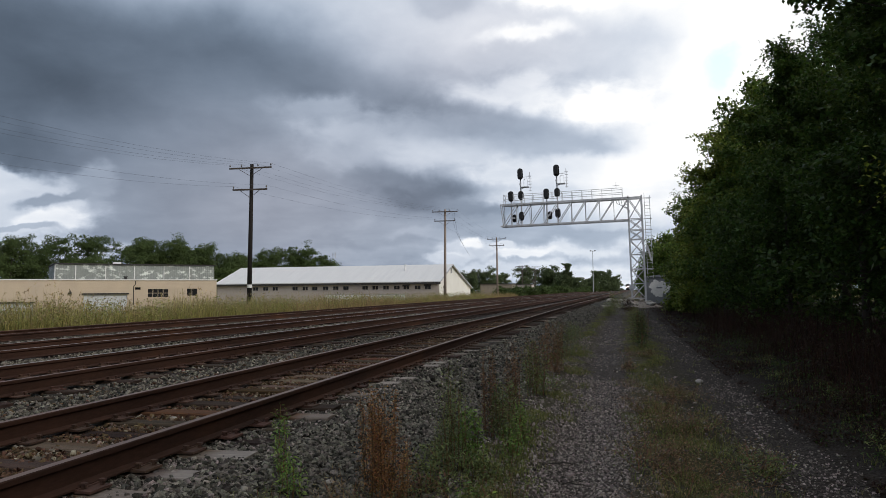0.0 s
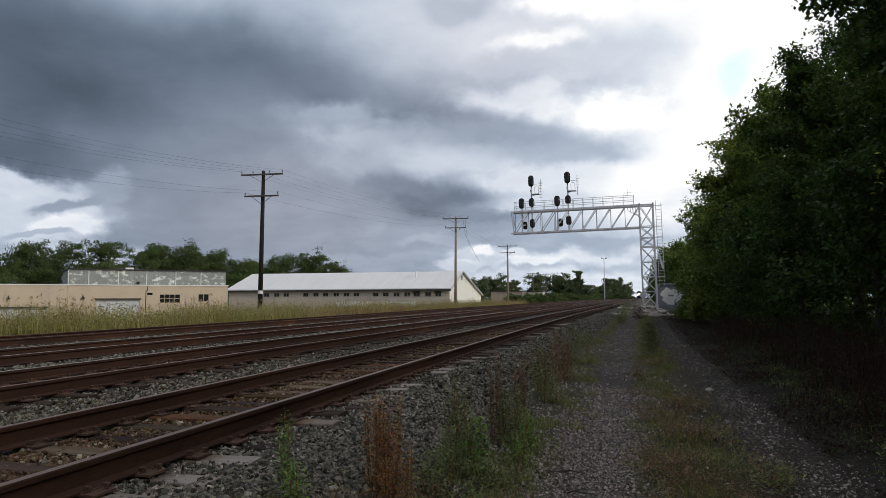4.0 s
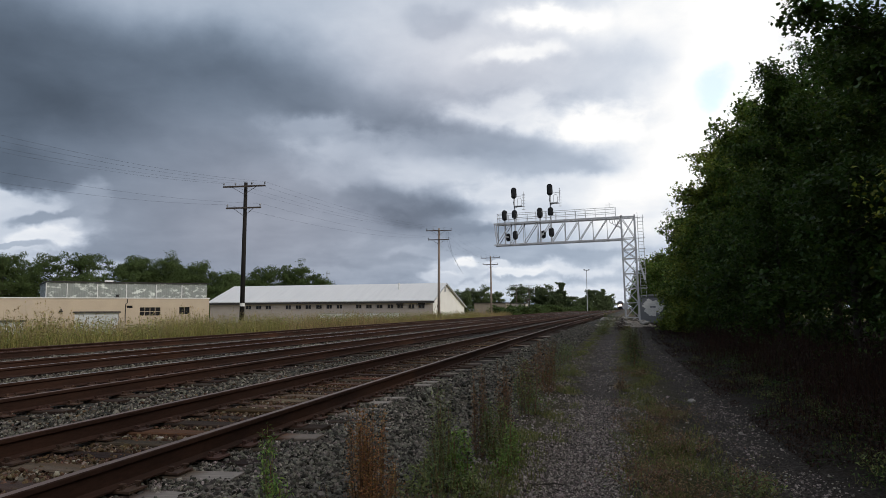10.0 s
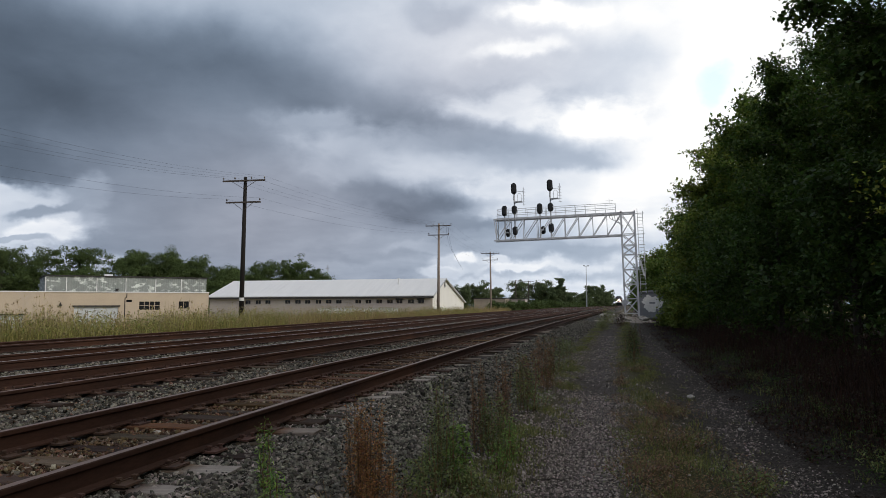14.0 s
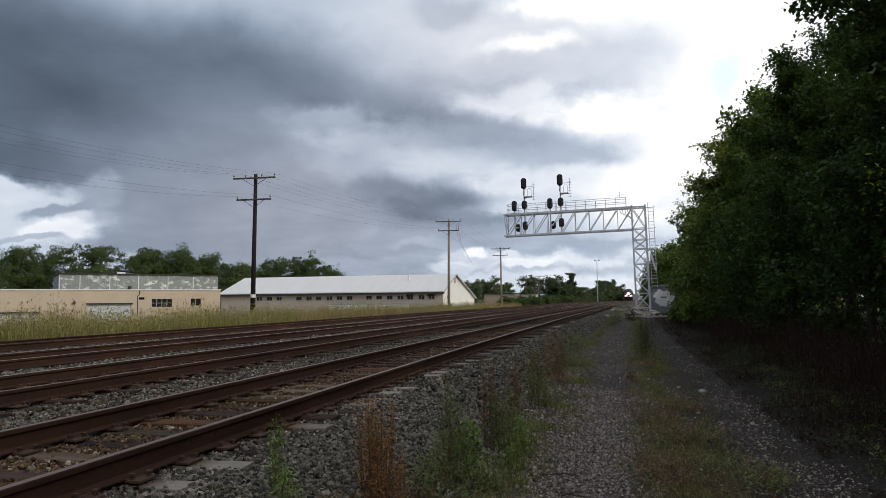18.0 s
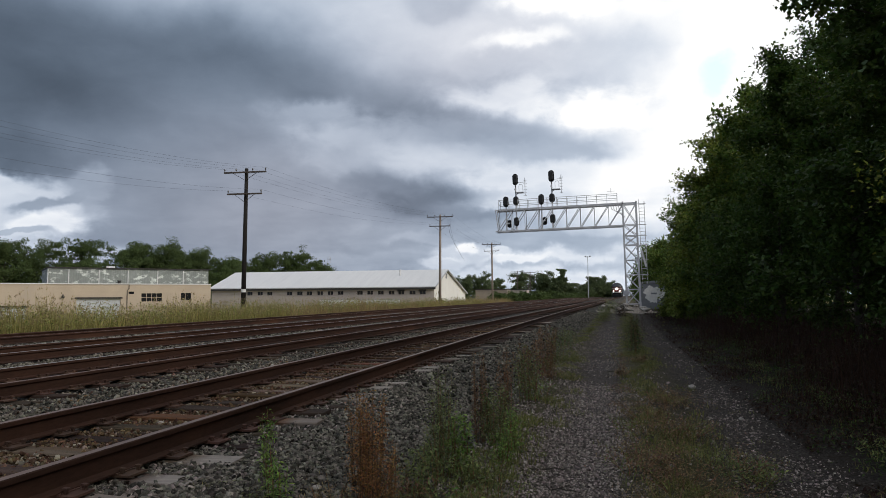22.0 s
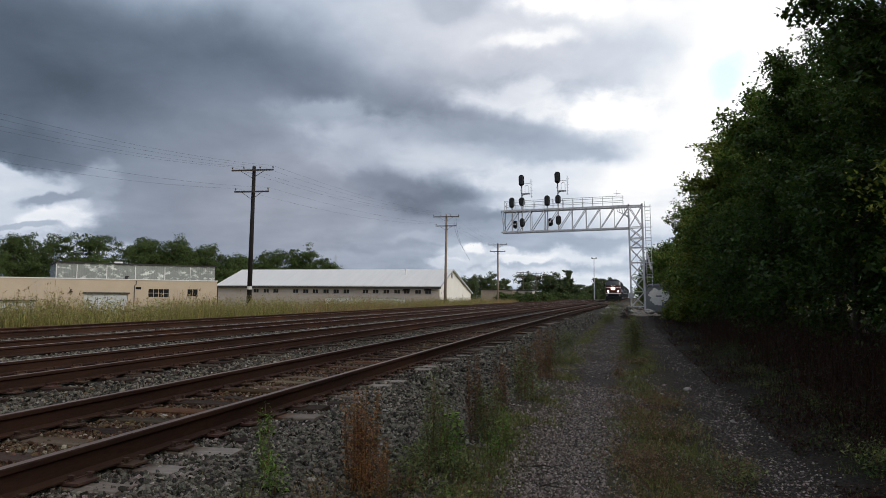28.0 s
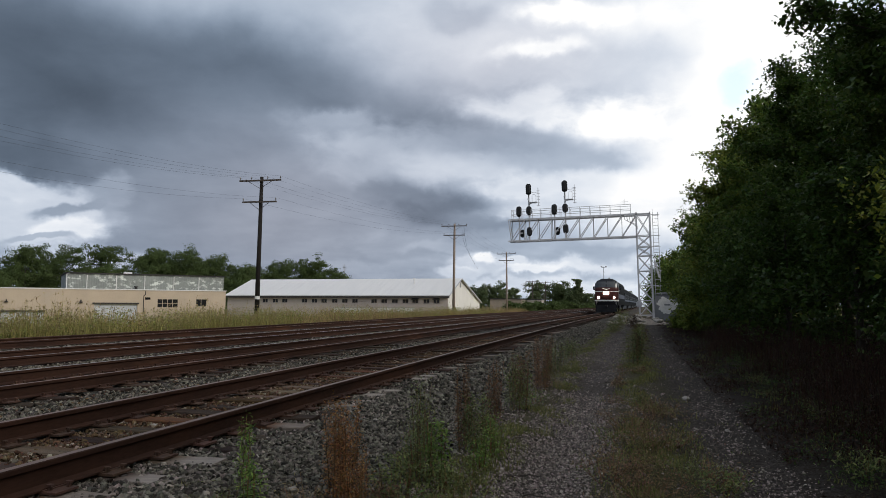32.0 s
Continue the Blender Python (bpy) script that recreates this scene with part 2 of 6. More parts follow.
# ---- materials ----
def material(name, colour, dark=None, scale=6.0, fine=60.0, rough=0.8, metal=0.0, bump=0.2, depth=0.02, stretch=(1, 1, 1),
             per_object=0.0, per_island=0.0, third=None, third_at=(0.6, 0.75), third_scale=1.3, through_light=0.0, gloss=0.35):
    """Two scales of noise between two colours, a third as patches, bump, and a spread from piece to piece."""
    m = bpy.data.materials.new(name)
    m.use_nodes = True
    N, L = m.node_tree.nodes, m.node_tree.links
    bsdf = N["Principled BSDF"]
    tc = N.new("ShaderNodeTexCoord")
    mp = N.new("ShaderNodeMapping")
    mp.inputs["Scale"].default_value = stretch
    L.new(tc.outputs["Object"], mp.inputs[0])
    rnd = None
    if per_object:
        rnd = N.new("ShaderNodeObjectInfo").outputs["Random"]
    if per_island:
        rnd = N.new("ShaderNodeNewGeometry").outputs["Random Per Island"]
    spread = per_object or per_island
    if rnd is not None:
        shift = N.new("ShaderNodeVectorMath")
        shift.operation = "SCALE"
        shift.inputs[0].default_value = (13.0, 7.0, 5.0)
        L.new(rnd, shift.inputs[3])
        L.new(shift.outputs[0], mp.inputs["Location"])

    def tex(s, d):
        n = N.new("ShaderNodeTexNoise")
        n.inputs["Scale"].default_value, n.inputs["Detail"].default_value, n.inputs["Roughness"].default_value = s, d, 0.62
        L.new(mp.outputs[0], n.inputs["Vector"])
        return n.outputs["Fac"]

    coarse, grain = tex(scale, 5), tex(fine, 4)
    mixn = N.new("ShaderNodeMix")
    mixn.data_type = "FLOAT"
    mixn.inputs[0].default_value = 0.45
    L.new(coarse, mixn.inputs[2])
    L.new(grain, mixn.inputs[3])
    ramp = N.new("ShaderNodeValToRGB")
    dark = dark or tuple(c * 0.55 for c in colour)
    ramp.color_ramp.elements[0].position, ramp.color_ramp.elements[0].color = 0.33, (*dark, 1)
    ramp.color_ramp.elements[1].position, ramp.color_ramp.elements[1].color = 0.66, (*colour, 1)
    L.new(mixn.outputs[0], ramp.inputs[0])
    out = ramp.outputs[0]
    if third:
        r2 = N.new("ShaderNodeMapRange")
        r2.inputs[1].default_value, r2.inputs[2].default_value = third_at
        L.new(tex(third_scale, 6), r2.inputs[0])
        mx = N.new("ShaderNodeMix")
        mx.data_type = "RGBA"
        L.new(r2.outputs[0], mx.inputs[0])
        L.new(out, mx.inputs[6])
        mx.inputs[7].default_value = (*third, 1)
        out = mx.outputs[2]
    if spread:
        hsv = N.new("ShaderNodeHueSaturation")
        mr = N.new("ShaderNodeMapRange")
        mr.inputs[3].default_value, mr.inputs[4].default_value = 1 - spread, 1 + spread
        L.new(rnd, mr.inputs[0])
        L.new(mr.outputs[0], hsv.inputs["Value"])
        mh = N.new("ShaderNodeMapRange")
        mh.inputs[3].default_value, mh.inputs[4].default_value = 0.5 + spread * 0.05, 0.5 - spread * 0.05
        fr = N.new("ShaderNodeMath")
        fr.operation = "FRACT"
        ml = N.new("ShaderNodeMath")
        ml.operation = "MULTIPLY"
        ml.inputs[1].default_value = 7.31
        L.new(rnd, ml.inputs[0])
        L.new(ml.outputs[0], fr.inputs[0])
        L.new(fr.outputs[0], mh.inputs[0])
        L.new(mh.outputs[0], hsv.inputs["Hue"])
        L.new(out, hsv.inputs["Color"])
        out = hsv.outputs[0]
    L.new(out, bsdf.inputs["Base Color"])
    bsdf.inputs["Metallic"].default_value = metal
    bsdf.inputs["Specular IOR Level"].default_value = gloss
    rr = N.new("ShaderNodeMapRange")
    rr.inputs[3].default_value, rr.inputs[4].default_value = max(0.05, rough - 0.12), min(1, rough + 0.12)
    L.new(coarse, rr.inputs[0])
    L.new(rr.outputs[0], bsdf.inputs["Roughness"])
    if bump:
        bn = N.new("ShaderNodeBump")
        bn.inputs["Strength"].default_value, bn.inputs["Distance"].default_value = bump, depth
        L.new(mixn.outputs[0], bn.inputs["Height"])
        L.new(bn.outputs[0], bsdf.inputs["Normal"])
    if through_light:
        tl = N.new("ShaderNodeBsdfTranslucent")
        L.new(out, tl.inputs[0])
        ms = N.new("ShaderNodeMixShader")
        ms.inputs[0].default_value = through_light
        L.new(bsdf.outputs[0], ms.inputs[1])
        L.new(tl.outputs[0], ms.inputs[2])
        L.new(ms.outputs[0], N["Material Output"].inputs[0])
    return m


def glowing(name, colour, strength):
    m = bpy.data.materials.new(name)
    m.use_nodes = True
    b = m.node_tree.nodes["Principled BSDF"]
    b.inputs["Emission Color"].default_value = (*colour, 1)
    b.inputs["Emission Strength"].default_value = strength
    return m


M = {}
M["rail_side"] = material("rail_side", (0.060, 0.029, 0.019), (0.022, 0.012, 0.009), 3, 45, 0.85, 0.0, 0.25, 0.004, (1, 0.25, 1),
                          third=(0.085, 0.038, 0.02), third_at=(0.55, 0.8), gloss=0.12)
M["rail_worn"] = material("rail_worn", (0.27, 0.175, 0.135), (0.14, 0.085, 0.062), 3, 60, 0.5, 0.65, 0.05, 0.002, (4, 0.2, 1))
M["rail_shiny"] = material("rail_shiny", (0.42, 0.39, 0.365), (0.28, 0.25, 0.23), 3, 60, 0.45, 0.5, 0.03, 0.002, (4, 0.2, 1))
TIE = dict(scale=4, fine=55, rough=0.9, bump=0.7, depth=0.014, stretch=(0.25, 3, 2), per_object=0.45, gloss=0.12)
M["tie_grey"] = material("tie_grey", (0.15, 0.105, 0.075), (0.04, 0.03, 0.023), third=(0.09, 0.045, 0.022), third_at=(0.50, 0.66), third_scale=1.1, **TIE)
M["tie_rust"] = material("tie_rust", (0.135, 0.066, 0.030), (0.035, 0.021, 0.014), third=(0.15, 0.115, 0.085), third_at=(0.62, 0.78), third_scale=1.4, **TIE)
M["tie_dark"] = material("tie_dark", (0.068, 0.045, 0.032), (0.022, 0.016, 0.013), **TIE)


def weather_ends(m, colour, start):
    """The ends of a tie outside the rails are bleached grey."""
    N, L = m.node_tree.nodes, m.node_tree.links
    bsdf = N["Principled BSDF"]
    old = bsdf.inputs["Base Color"].links[0].from_socket
    sp = N.new("ShaderNodeSeparateXYZ")
    L.new(N.new("ShaderNodeTexCoord").outputs["Object"], sp.inputs[0])
    ab = N.new("ShaderNodeMath")
    ab.operation = "ABSOLUTE"
    L.new(sp.outputs[0], ab.inputs[0])
    mr = N.new("ShaderNodeMapRange")
    mr.inputs[1].default_value, mr.inputs[2].default_value, mr.inputs[4].default_value = start, start + 0.2, 0.85
    L.new(ab.outputs[0], mr.inputs[0])
    grey = N.new("ShaderNodeMix")
    grey.data_type, grey.blend_type = "RGBA", "MIX"
    grain = N.new("ShaderNodeTexNoise")
    grain.inputs["Scale"].default_value, grain.inputs["Detail"].default_value = 14.0, 5
    L.new(grain.outputs["Fac"], grey.inputs[0])
    grey.inputs[6].default_value = (*[c * 0.35 for c in colour], 1)
    grey.inputs[7].default_value = (*[c * 1.3 for c in colour], 1)
    mx = N.new("ShaderNodeMix")
    mx.data_type = "RGBA"
    L.new(mr.outputs[0], mx.inputs[0])
    L.new(old, mx.inputs[6])
    L.new(grey.outputs[2], mx.inputs[7])
    L.new(mx.outputs[2], bsdf.inputs["Base Color"])


weather_ends(M["tie_rust"], (0.27, 0.225, 0.19), 0.88)
weather_ends(M["tie_grey"], (0.36, 0.31, 0.27), 0.86)
M["plate"] = material("plate", (0.10, 0.05, 0.032), (0.045, 0.026, 0.02), 9, 70, 0.85, 0, 0.3, 0.004, per_object=0.2)
# mixed grey stones; the very dark tone also stands for shade between them
M["ballast_stone"] = material("ballast_stone", (0.196, 0.174, 0.140), (0.015, 0.014, 0.012), 9, 70, 0.9, 0, 0.3, 0.01, per_island=0.85, gloss=0.12,
                              third=(0.31, 0.27, 0.22), third_at=(0.58, 0.72), third_scale=1.1)
M["rust_stone"] = material("rust_stone", (0.150, 0.088, 0.050), (0.034, 0.020, 0.012), 9, 70, 0.9, 0, 0.3, 0.01, per_island=0.6, gloss=0.12,
                           third=(0.29, 0.25, 0.20), third_at=(0.52, 0.66), third_scale=1.6)
M["path_stone"] = material("path_stone", (0.38, 0.312, 0.275), (0.075, 0.060, 0.052), 12, 90, 0.92, 0, 0.3, 0.006, per_island=0.75, gloss=0.12)
M["galvanised"] = material("galvanised", (0.54, 0.54, 0.56), (0.35, 0.35, 0.37), 2.5, 40, 0.5, 0.1, 0.08, 0.003)
M["signal_black"] = material("signal_black", (0.012, 0.012, 0.013), (0.006, 0.006, 0.007), 8, 60, 0.6, 0, 0.1, 0.002)
M["signal_grey"] = material("signal_grey", (0.45, 0.46, 0.48), (0.3, 0.3, 0.32), 6, 50, 0.6, 0, 0.1, 0.002)
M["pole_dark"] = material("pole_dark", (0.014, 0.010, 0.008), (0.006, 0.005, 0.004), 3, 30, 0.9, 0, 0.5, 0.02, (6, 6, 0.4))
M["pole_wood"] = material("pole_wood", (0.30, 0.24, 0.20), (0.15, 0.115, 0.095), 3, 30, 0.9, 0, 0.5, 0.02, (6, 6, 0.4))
M["crossarm"] = material("crossarm", (0.10, 0.078, 0.066), (0.035, 0.028, 0.025), 4, 40, 0.9, 0, 0.4, 0.01, (0.4, 5, 5))
M["porcelain"] = material("porcelain", (0.10, 0.09, 0.09), (0.05, 0.045, 0.045), 20, 90, 0.3, 0, 0.0)
M["wire"] = material("wire", (0.07, 0.075, 0.085), (0.04, 0.04, 0.05), 10, 60, 0.6, 0.3, 0.0)
M["paint_white"] = material("paint_white", (0.75, 0.74, 0.72), (0.55, 0.54, 0.53), 4, 40, 0.7, 0, 0.1, 0.004)
M["cream_wall"] = material("cream_wall", (0.50, 0.405, 0.305), (0.40, 0.325, 0.245), 0.6, 14, 0.9, 0, 0.15, 0.01,
                           third=(0.42, 0.36, 0.30), third_at=(0.6, 0.8), third_scale=0.35)
M["cream_shed"] = material("cream_shed", (0.46, 0.395, 0.345), (0.37, 0.315, 0.275), 0.5, 12, 0.85, 0, 0.12, 0.01,
                           third=(0.46, 0.42, 0.385), third_at=(0.58, 0.8), third_scale=0.3)
M["white_gable"] = material("white_gable", (0.78, 0.755, 0.70), (0.68, 0.65, 0.60), 0.5, 12, 0.8, 0, 0.1, 0.01)
M["tin_roof"] = material("tin_roof", (0.63, 0.62, 0.61), (0.53, 0.52, 0.52), 0.5, 9, 0.55, 0.0, 0.1, 0.01, (4, 0.3, 0.3),
                         third=(0.58, 0.56, 0.55), third_at=(0.62, 0.85), third_scale=0.25)
M["grey_sheet"] = material("grey_sheet", (0.27, 0.285, 0.265), (0.165, 0.18, 0.168), 1.2, 12, 0.75, 0, 0.2, 0.01, (1, 1, 1.5),
                           third=(0.58, 0.60, 0.56), third_at=(0.53, 0.64), third_scale=1.5, per_object=0.1)
M["dark_trim"] = material("dark_trim", (0.05, 0.045, 0.042), (0.03, 0.028, 0.027), 4, 30, 0.8, 0, 0.1, 0.004)
M["grey_door"] = material("grey_door", (0.55, 0.56, 0.56), (0.42, 0.43, 0.44), 1.5, 20, 0.7, 0, 0.1, 0.004)
M["window_glass"] = material("window_glass", (0.022, 0.022, 0.024), (0.012, 0.012, 0.014), 2, 20, 0.12, 0, 0.02, 0.002, gloss=0.5)
M["tan_block"] = material("tan_block", (0.33, 0.27, 0.21), (0.22, 0.18, 0.14), 1.0, 15, 0.9, 0, 0.2, 0.01)
M["cabinet_grey"] = material("cabinet_grey", (0.21, 0.22, 0.235), (0.15, 0.155, 0.17), 2, 30, 0.65, 0, 0.1, 0.004,
                             third=(0.12, 0.115, 0.11), third_at=(0.62, 0.8), third_scale=1.0)
M["concrete"] = material("concrete", (0.42, 0.40, 0.37), (0.26, 0.25, 0.23), 3, 40, 0.9, 0, 0.4, 0.01)
M["bark"] = material("bark", (0.085, 0.068, 0.053), (0.03, 0.025, 0.02), 5, 40, 0.95, 0, 0.7, 0.02, (4, 4, 0.6))
LEAF = dict(scale=0.8, fine=6, rough=0.55, bump=0.0, per_island=0.5, through_light=0.42, gloss=0.22)
M["leaf_dark"] = material("leaf_dark", (0.070, 0.112, 0.022), (0.028, 0.052, 0.011), third=(0.16, 0.18, 0.034), third_at=(0.6, 0.8), third_scale=0.35, **LEAF)
M["leaf_mid"] = material("leaf_mid", (0.135, 0.190, 0.034), (0.056, 0.092, 0.020), third=(0.18, 0.185, 0.034), third_at=(0.56, 0.78), third_scale=0.35, **LEAF)
M["leaf_olive"] = material("leaf_olive", (0.21, 0.25, 0.044), (0.095, 0.13, 0.026), third=(0.26, 0.27, 0.048), third_at=(0.5, 0.75), third_scale=0.5, **LEAF)
# yellow-green leaves, the colour raised for the open sky that lights them
M["leaf_yellow"] = material("leaf_yellow", (0.30, 0.32, 0.042), (0.13, 0.155, 0.028), **LEAF)
FAR_LEAF = {**LEAF, "per_island": 0.22, "gloss": 0.1}
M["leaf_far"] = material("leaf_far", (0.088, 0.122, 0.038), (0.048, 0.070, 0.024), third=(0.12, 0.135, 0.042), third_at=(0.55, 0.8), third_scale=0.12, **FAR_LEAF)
# leaves of the farthest trees, paler because haze is mixed into the colour
M["leaf_hazy"] = material("leaf_hazy", (0.105, 0.135, 0.058), (0.060, 0.080, 0.036), third=(0.13, 0.15, 0.065), third_at=(0.55, 0.8), third_scale=0.12, **FAR_LEAF)
M["weed_green"] = material("weed_green", (0.25, 0.275, 0.090), (0.070, 0.090, 0.030), **LEAF)
M["weed_bright"] = material("weed_bright", (0.25, 0.36, 0.075), (0.10, 0.16, 0.038), **LEAF)
M["weed_rust"] = material("weed_rust", (0.46, 0.22, 0.075), (0.15, 0.068, 0.026), third=(0.24, 0.17, 0.055), third_at=(0.58, 0.75), third_scale=3, **LEAF)
M["weed_brown"] = material("weed_brown", (0.29, 0.155, 0.070), (0.10, 0.055, 0.030), **LEAF)
M["tall_grass"] = material("tall_grass", (0.42, 0.35, 0.12), (0.17, 0.155, 0.05), third=(0.15, 0.155, 0.048), third_at=(0.48, 0.62), third_scale=0.9, **LEAF)
M["dry_grass"] = material("dry_grass", (0.40, 0.29, 0.14), (0.17, 0.12, 0.058), **LEAF)
M["seed_head"] = material("seed_head", (0.38, 0.30, 0.14), (0.17, 0.13, 0.065), **LEAF)
M["verge_green"] = material("verge_green", (0.25, 0.27, 0.075), (0.10, 0.125, 0.035), third=(0.34, 0.29, 0.08), third_at=(0.5, 0.7), third_scale=0.3, **LEAF)
M["weed_tan"] = material("weed_tan", (0.33, 0.20, 0.115), (0.12, 0.07, 0.042), third=(0.16, 0.17, 0.05), third_at=(0.5, 0.7), third_scale=2.5, **LEAF)
M["turf"] = material("turf", (0.25, 0.255, 0.075), (0.115, 0.125, 0.04), third=(0.24, 0.17, 0.08), third_at=(0.5, 0.7), third_scale=0.9, **LEAF)
# dead brown plants, darkened further for the deep shade under the trees
M["dead_stalk_shaded"] = material("dead_stalk_shaded", (0.062, 0.030, 0.018), (0.018, 0.010, 0.007), **LEAF)
# silver bodywork coloured near black: shade and mirrored dark trees are in the colour
M["train_silver_shaded"] = material("train_silver_shaded", (0.019, 0.021, 0.022), (0.011, 0.012, 0.013), 1, 20, 0.85, 0.0, 0.05, 0.003, gloss=0.04)
M["train_dark"] = material("train_dark", (0.012, 0.013, 0.016), (0.007, 0.008, 0.010), 2, 20, 0.5, 0, 0.05, 0.003, gloss=0.1)
M["train_blue"] = material("train_blue", (0.020, 0.030, 0.060), (0.014, 0.020, 0.042), 2, 20, 0.4, 0, 0.03, 0.003, gloss=0.1)
M["train_red"] = material("train_red", (0.062, 0.020, 0.018), (0.042, 0.015, 0.013), 2, 20, 0.4, 0, 0.03, 0.003, gloss=0.1)
M["train_white"] = material("train_white", (0.72, 0.72, 0.71), (0.6, 0.6, 0.59), 2, 20, 0.45, 0, 0.03, 0.003, gloss=0.1)
# windshield glass, its base colour lifted to stand for reflected sky
M["cab_glass_reflect"] = material("cab_glass_reflect", (0.05, 0.055, 0.06), (0.03, 0.033, 0.038), 2, 20, 0.2, 0.0, 0.02, 0.002, gloss=0.45)
M["headlight"] = glowing("headlight", (1.0, 0.78, 0.60), 60)
M["ditch_light"] = glowing("ditch_light", (1.0, 0.70, 0.50), 30)


# ---- mesh tools ----
class Geo:
    """Collects vertices and faces of one mesh."""

    def __init__(self):
        self.v, self.f = [], []

    def add(self, verts, faces):
        n = len(self.v)
        self.v += [tuple(p) for p in verts]
        self.f += [tuple(i + n for i in face) for face in faces]
        return self

    def box(self, x0, x1, y0, y1, z0, z1):
        return self.add([(x, y, z) for z in (z0, z1) for y in (y0, y1) for x in (x0, x1)],
                        [(0, 2, 3, 1), (4, 5, 7, 6), (0, 1, 5, 4), (2, 6, 7, 3), (0, 4, 6, 2), (1, 3, 7, 5)])

    def tube(self, pts, radii, sides=8, caps=True):
        pts = [Vector(p) for p in pts]
        verts, faces = [], []
        for i, p in enumerate(pts):
            d = (pts[min(i + 1, len(pts) - 1)] - pts[max(i - 1, 0)]).normalized()
            a = d.cross(Vector((0.31, 0.95, 0.05)) if abs(d.z) > 0.7 else Vector((0, 0, 1))).normalized()
            b = d.cross(a)
            r = radii[i] if isinstance(radii, (list, tuple)) else radii
            verts += [p + (a * math.cos(2 * math.pi * k / sides) + b * math.sin(2 * math.pi * k / sides)) * r for k in range(sides)]
        for i in range(len(pts) - 1):
            for k in range(sides):
                k2 = (k + 1) % sides
                faces.append((i * sides + k, i * sides + k2, (i + 1) * sides + k2, (i + 1) * sides + k))
        if caps:
            faces.append(tuple(range(sides - 1, -1, -1)))
            faces.append(tuple((len(pts) - 1) * sides + k for k in range(sides)))
        return self.add(verts, faces)

    def bar(self, a, b, w, h=None):
        """A square bar from a to b."""
        h = h or w
        a, b = Vector(a), Vector(b)
        d = (b - a).normalized()
        s = d.cross(Vector((0, 0, 1)) if abs(d.z) < 0.9 else Vector((0, 1, 0))).normalized()
        u = s.cross(d)
        ring = [s * (w / 2) * i + u * (h / 2) * j for i, j in ((-1, -1), (1, -1), (1, 1), (-1, 1))]
        return self.add([a + r for r in ring] + [b + r for r in ring],
                        [(0, 1, 5, 4), (1, 2, 6, 5), (2, 3, 7, 6), (3, 0, 4, 7), (3, 2, 1, 0), (4, 5, 6, 7)])

    def prism(self, outline, axis, lo, hi):
        """An outline of 2D points drawn out along an axis from lo to hi."""
        n = len(outline)

        def place(p, t):
            return {"x": (t, p[0], p[1]), "y": (p[0], t, p[1]), "z": (p[0], p[1], t)}[axis]

        verts = [place(p, lo) for p in outline] + [place(p, hi) for p in outline]
        faces = [(i, (i + 1) % n, n + (i + 1) % n, n + i) for i in range(n)]
        return self.add(verts, faces + [tuple(range(n - 1, -1, -1)), tuple(range(n, 2 * n))])


def fast(name, verts, faces, mat, smooth=False):
    """A mesh from arrays: verts (n, 3), faces (m, k), all with k corners."""
    me = bpy.data.meshes.new(name)
    verts, faces = np.asarray(verts, np.float32), np.asarray(faces, np.int32)
    m, k = faces.shape
    me.vertices.add(len(verts))
    me.vertices.foreach_set("co", verts.ravel())
    me.loops.add(m * k)
    me.loops.foreach_set("vertex_index", faces.ravel())
    me.polygons.add(m)
    me.polygons.foreach_set("loop_start", np.arange(m, dtype=np.int32) * k)
    if smooth:
        me.polygons.foreach_set("use_smooth", np.ones(m, bool))
    me.update(calc_edges=True)
    me.materials.append(mat)
    return me


def mesh_of(name, geo, mat, bevel=0.0, smooth=False):
    me = bpy.data.meshes.new(name)
    me.from_pydata(geo.v, [], geo.f)
    bm = bmesh.new()
    bm.from_mesh(me)
    bmesh.ops.recalc_face_normals(bm, faces=bm.faces)
    if bevel:
        bmesh.ops.bevel(bm, geom=[e for e in bm.edges if e.calc_face_angle(0) > 0.6], offset=bevel, segments=1, affect="EDGES", profile=0.5)
    if smooth:
        for f in bm.faces:
            f.smooth = len(f.verts) == 4
    bm.to_mesh(me)
    bm.free()
    me.materials.append(mat)
    return me


def part(name, geo, mat, parent, label="", bevel=0.0, smooth=False):
    ob = new(name, mesh_of(name, geo, M[mat], bevel, smooth) if isinstance(geo, Geo) else geo)
    ob.parent = parent
    return tagged(ob, label)


def thing(name, place, label, category, group="", kind=""):
    ob = new(name)
    ob.empty_display_size = 0.2
    ob.matrix_world = place
    return tagged(ob, label, category, group, kind)


# ---- the line of the railway ----
RAIL_TOP, TIE_TOP, BED = 0.48, 0.285, 0.248
TRACKS = (-4.06, -7.80, -11.68, -16.22)
HALF_GAUGE = 0.7525


def bend(y):
    """How far the line has turned to the side at y."""
    if y < 10:
        return 0.0
    if y < 58:
        return 0.027 * (y - 10) ** 2 / 80
    return 0.7776 + 0.0324 * (min(y, 220) - 58) + 0.0235 * max(0, y - 220)


def rise(y):
    return 0.0 if y < 30 else 0.0022 * (min(y, 280) - 30)


def smooth_step(a, b, v):
    t = min(1.0, max(0.0, (v - a) / (b - a)))
    return t * t * (3 - 2 * t)


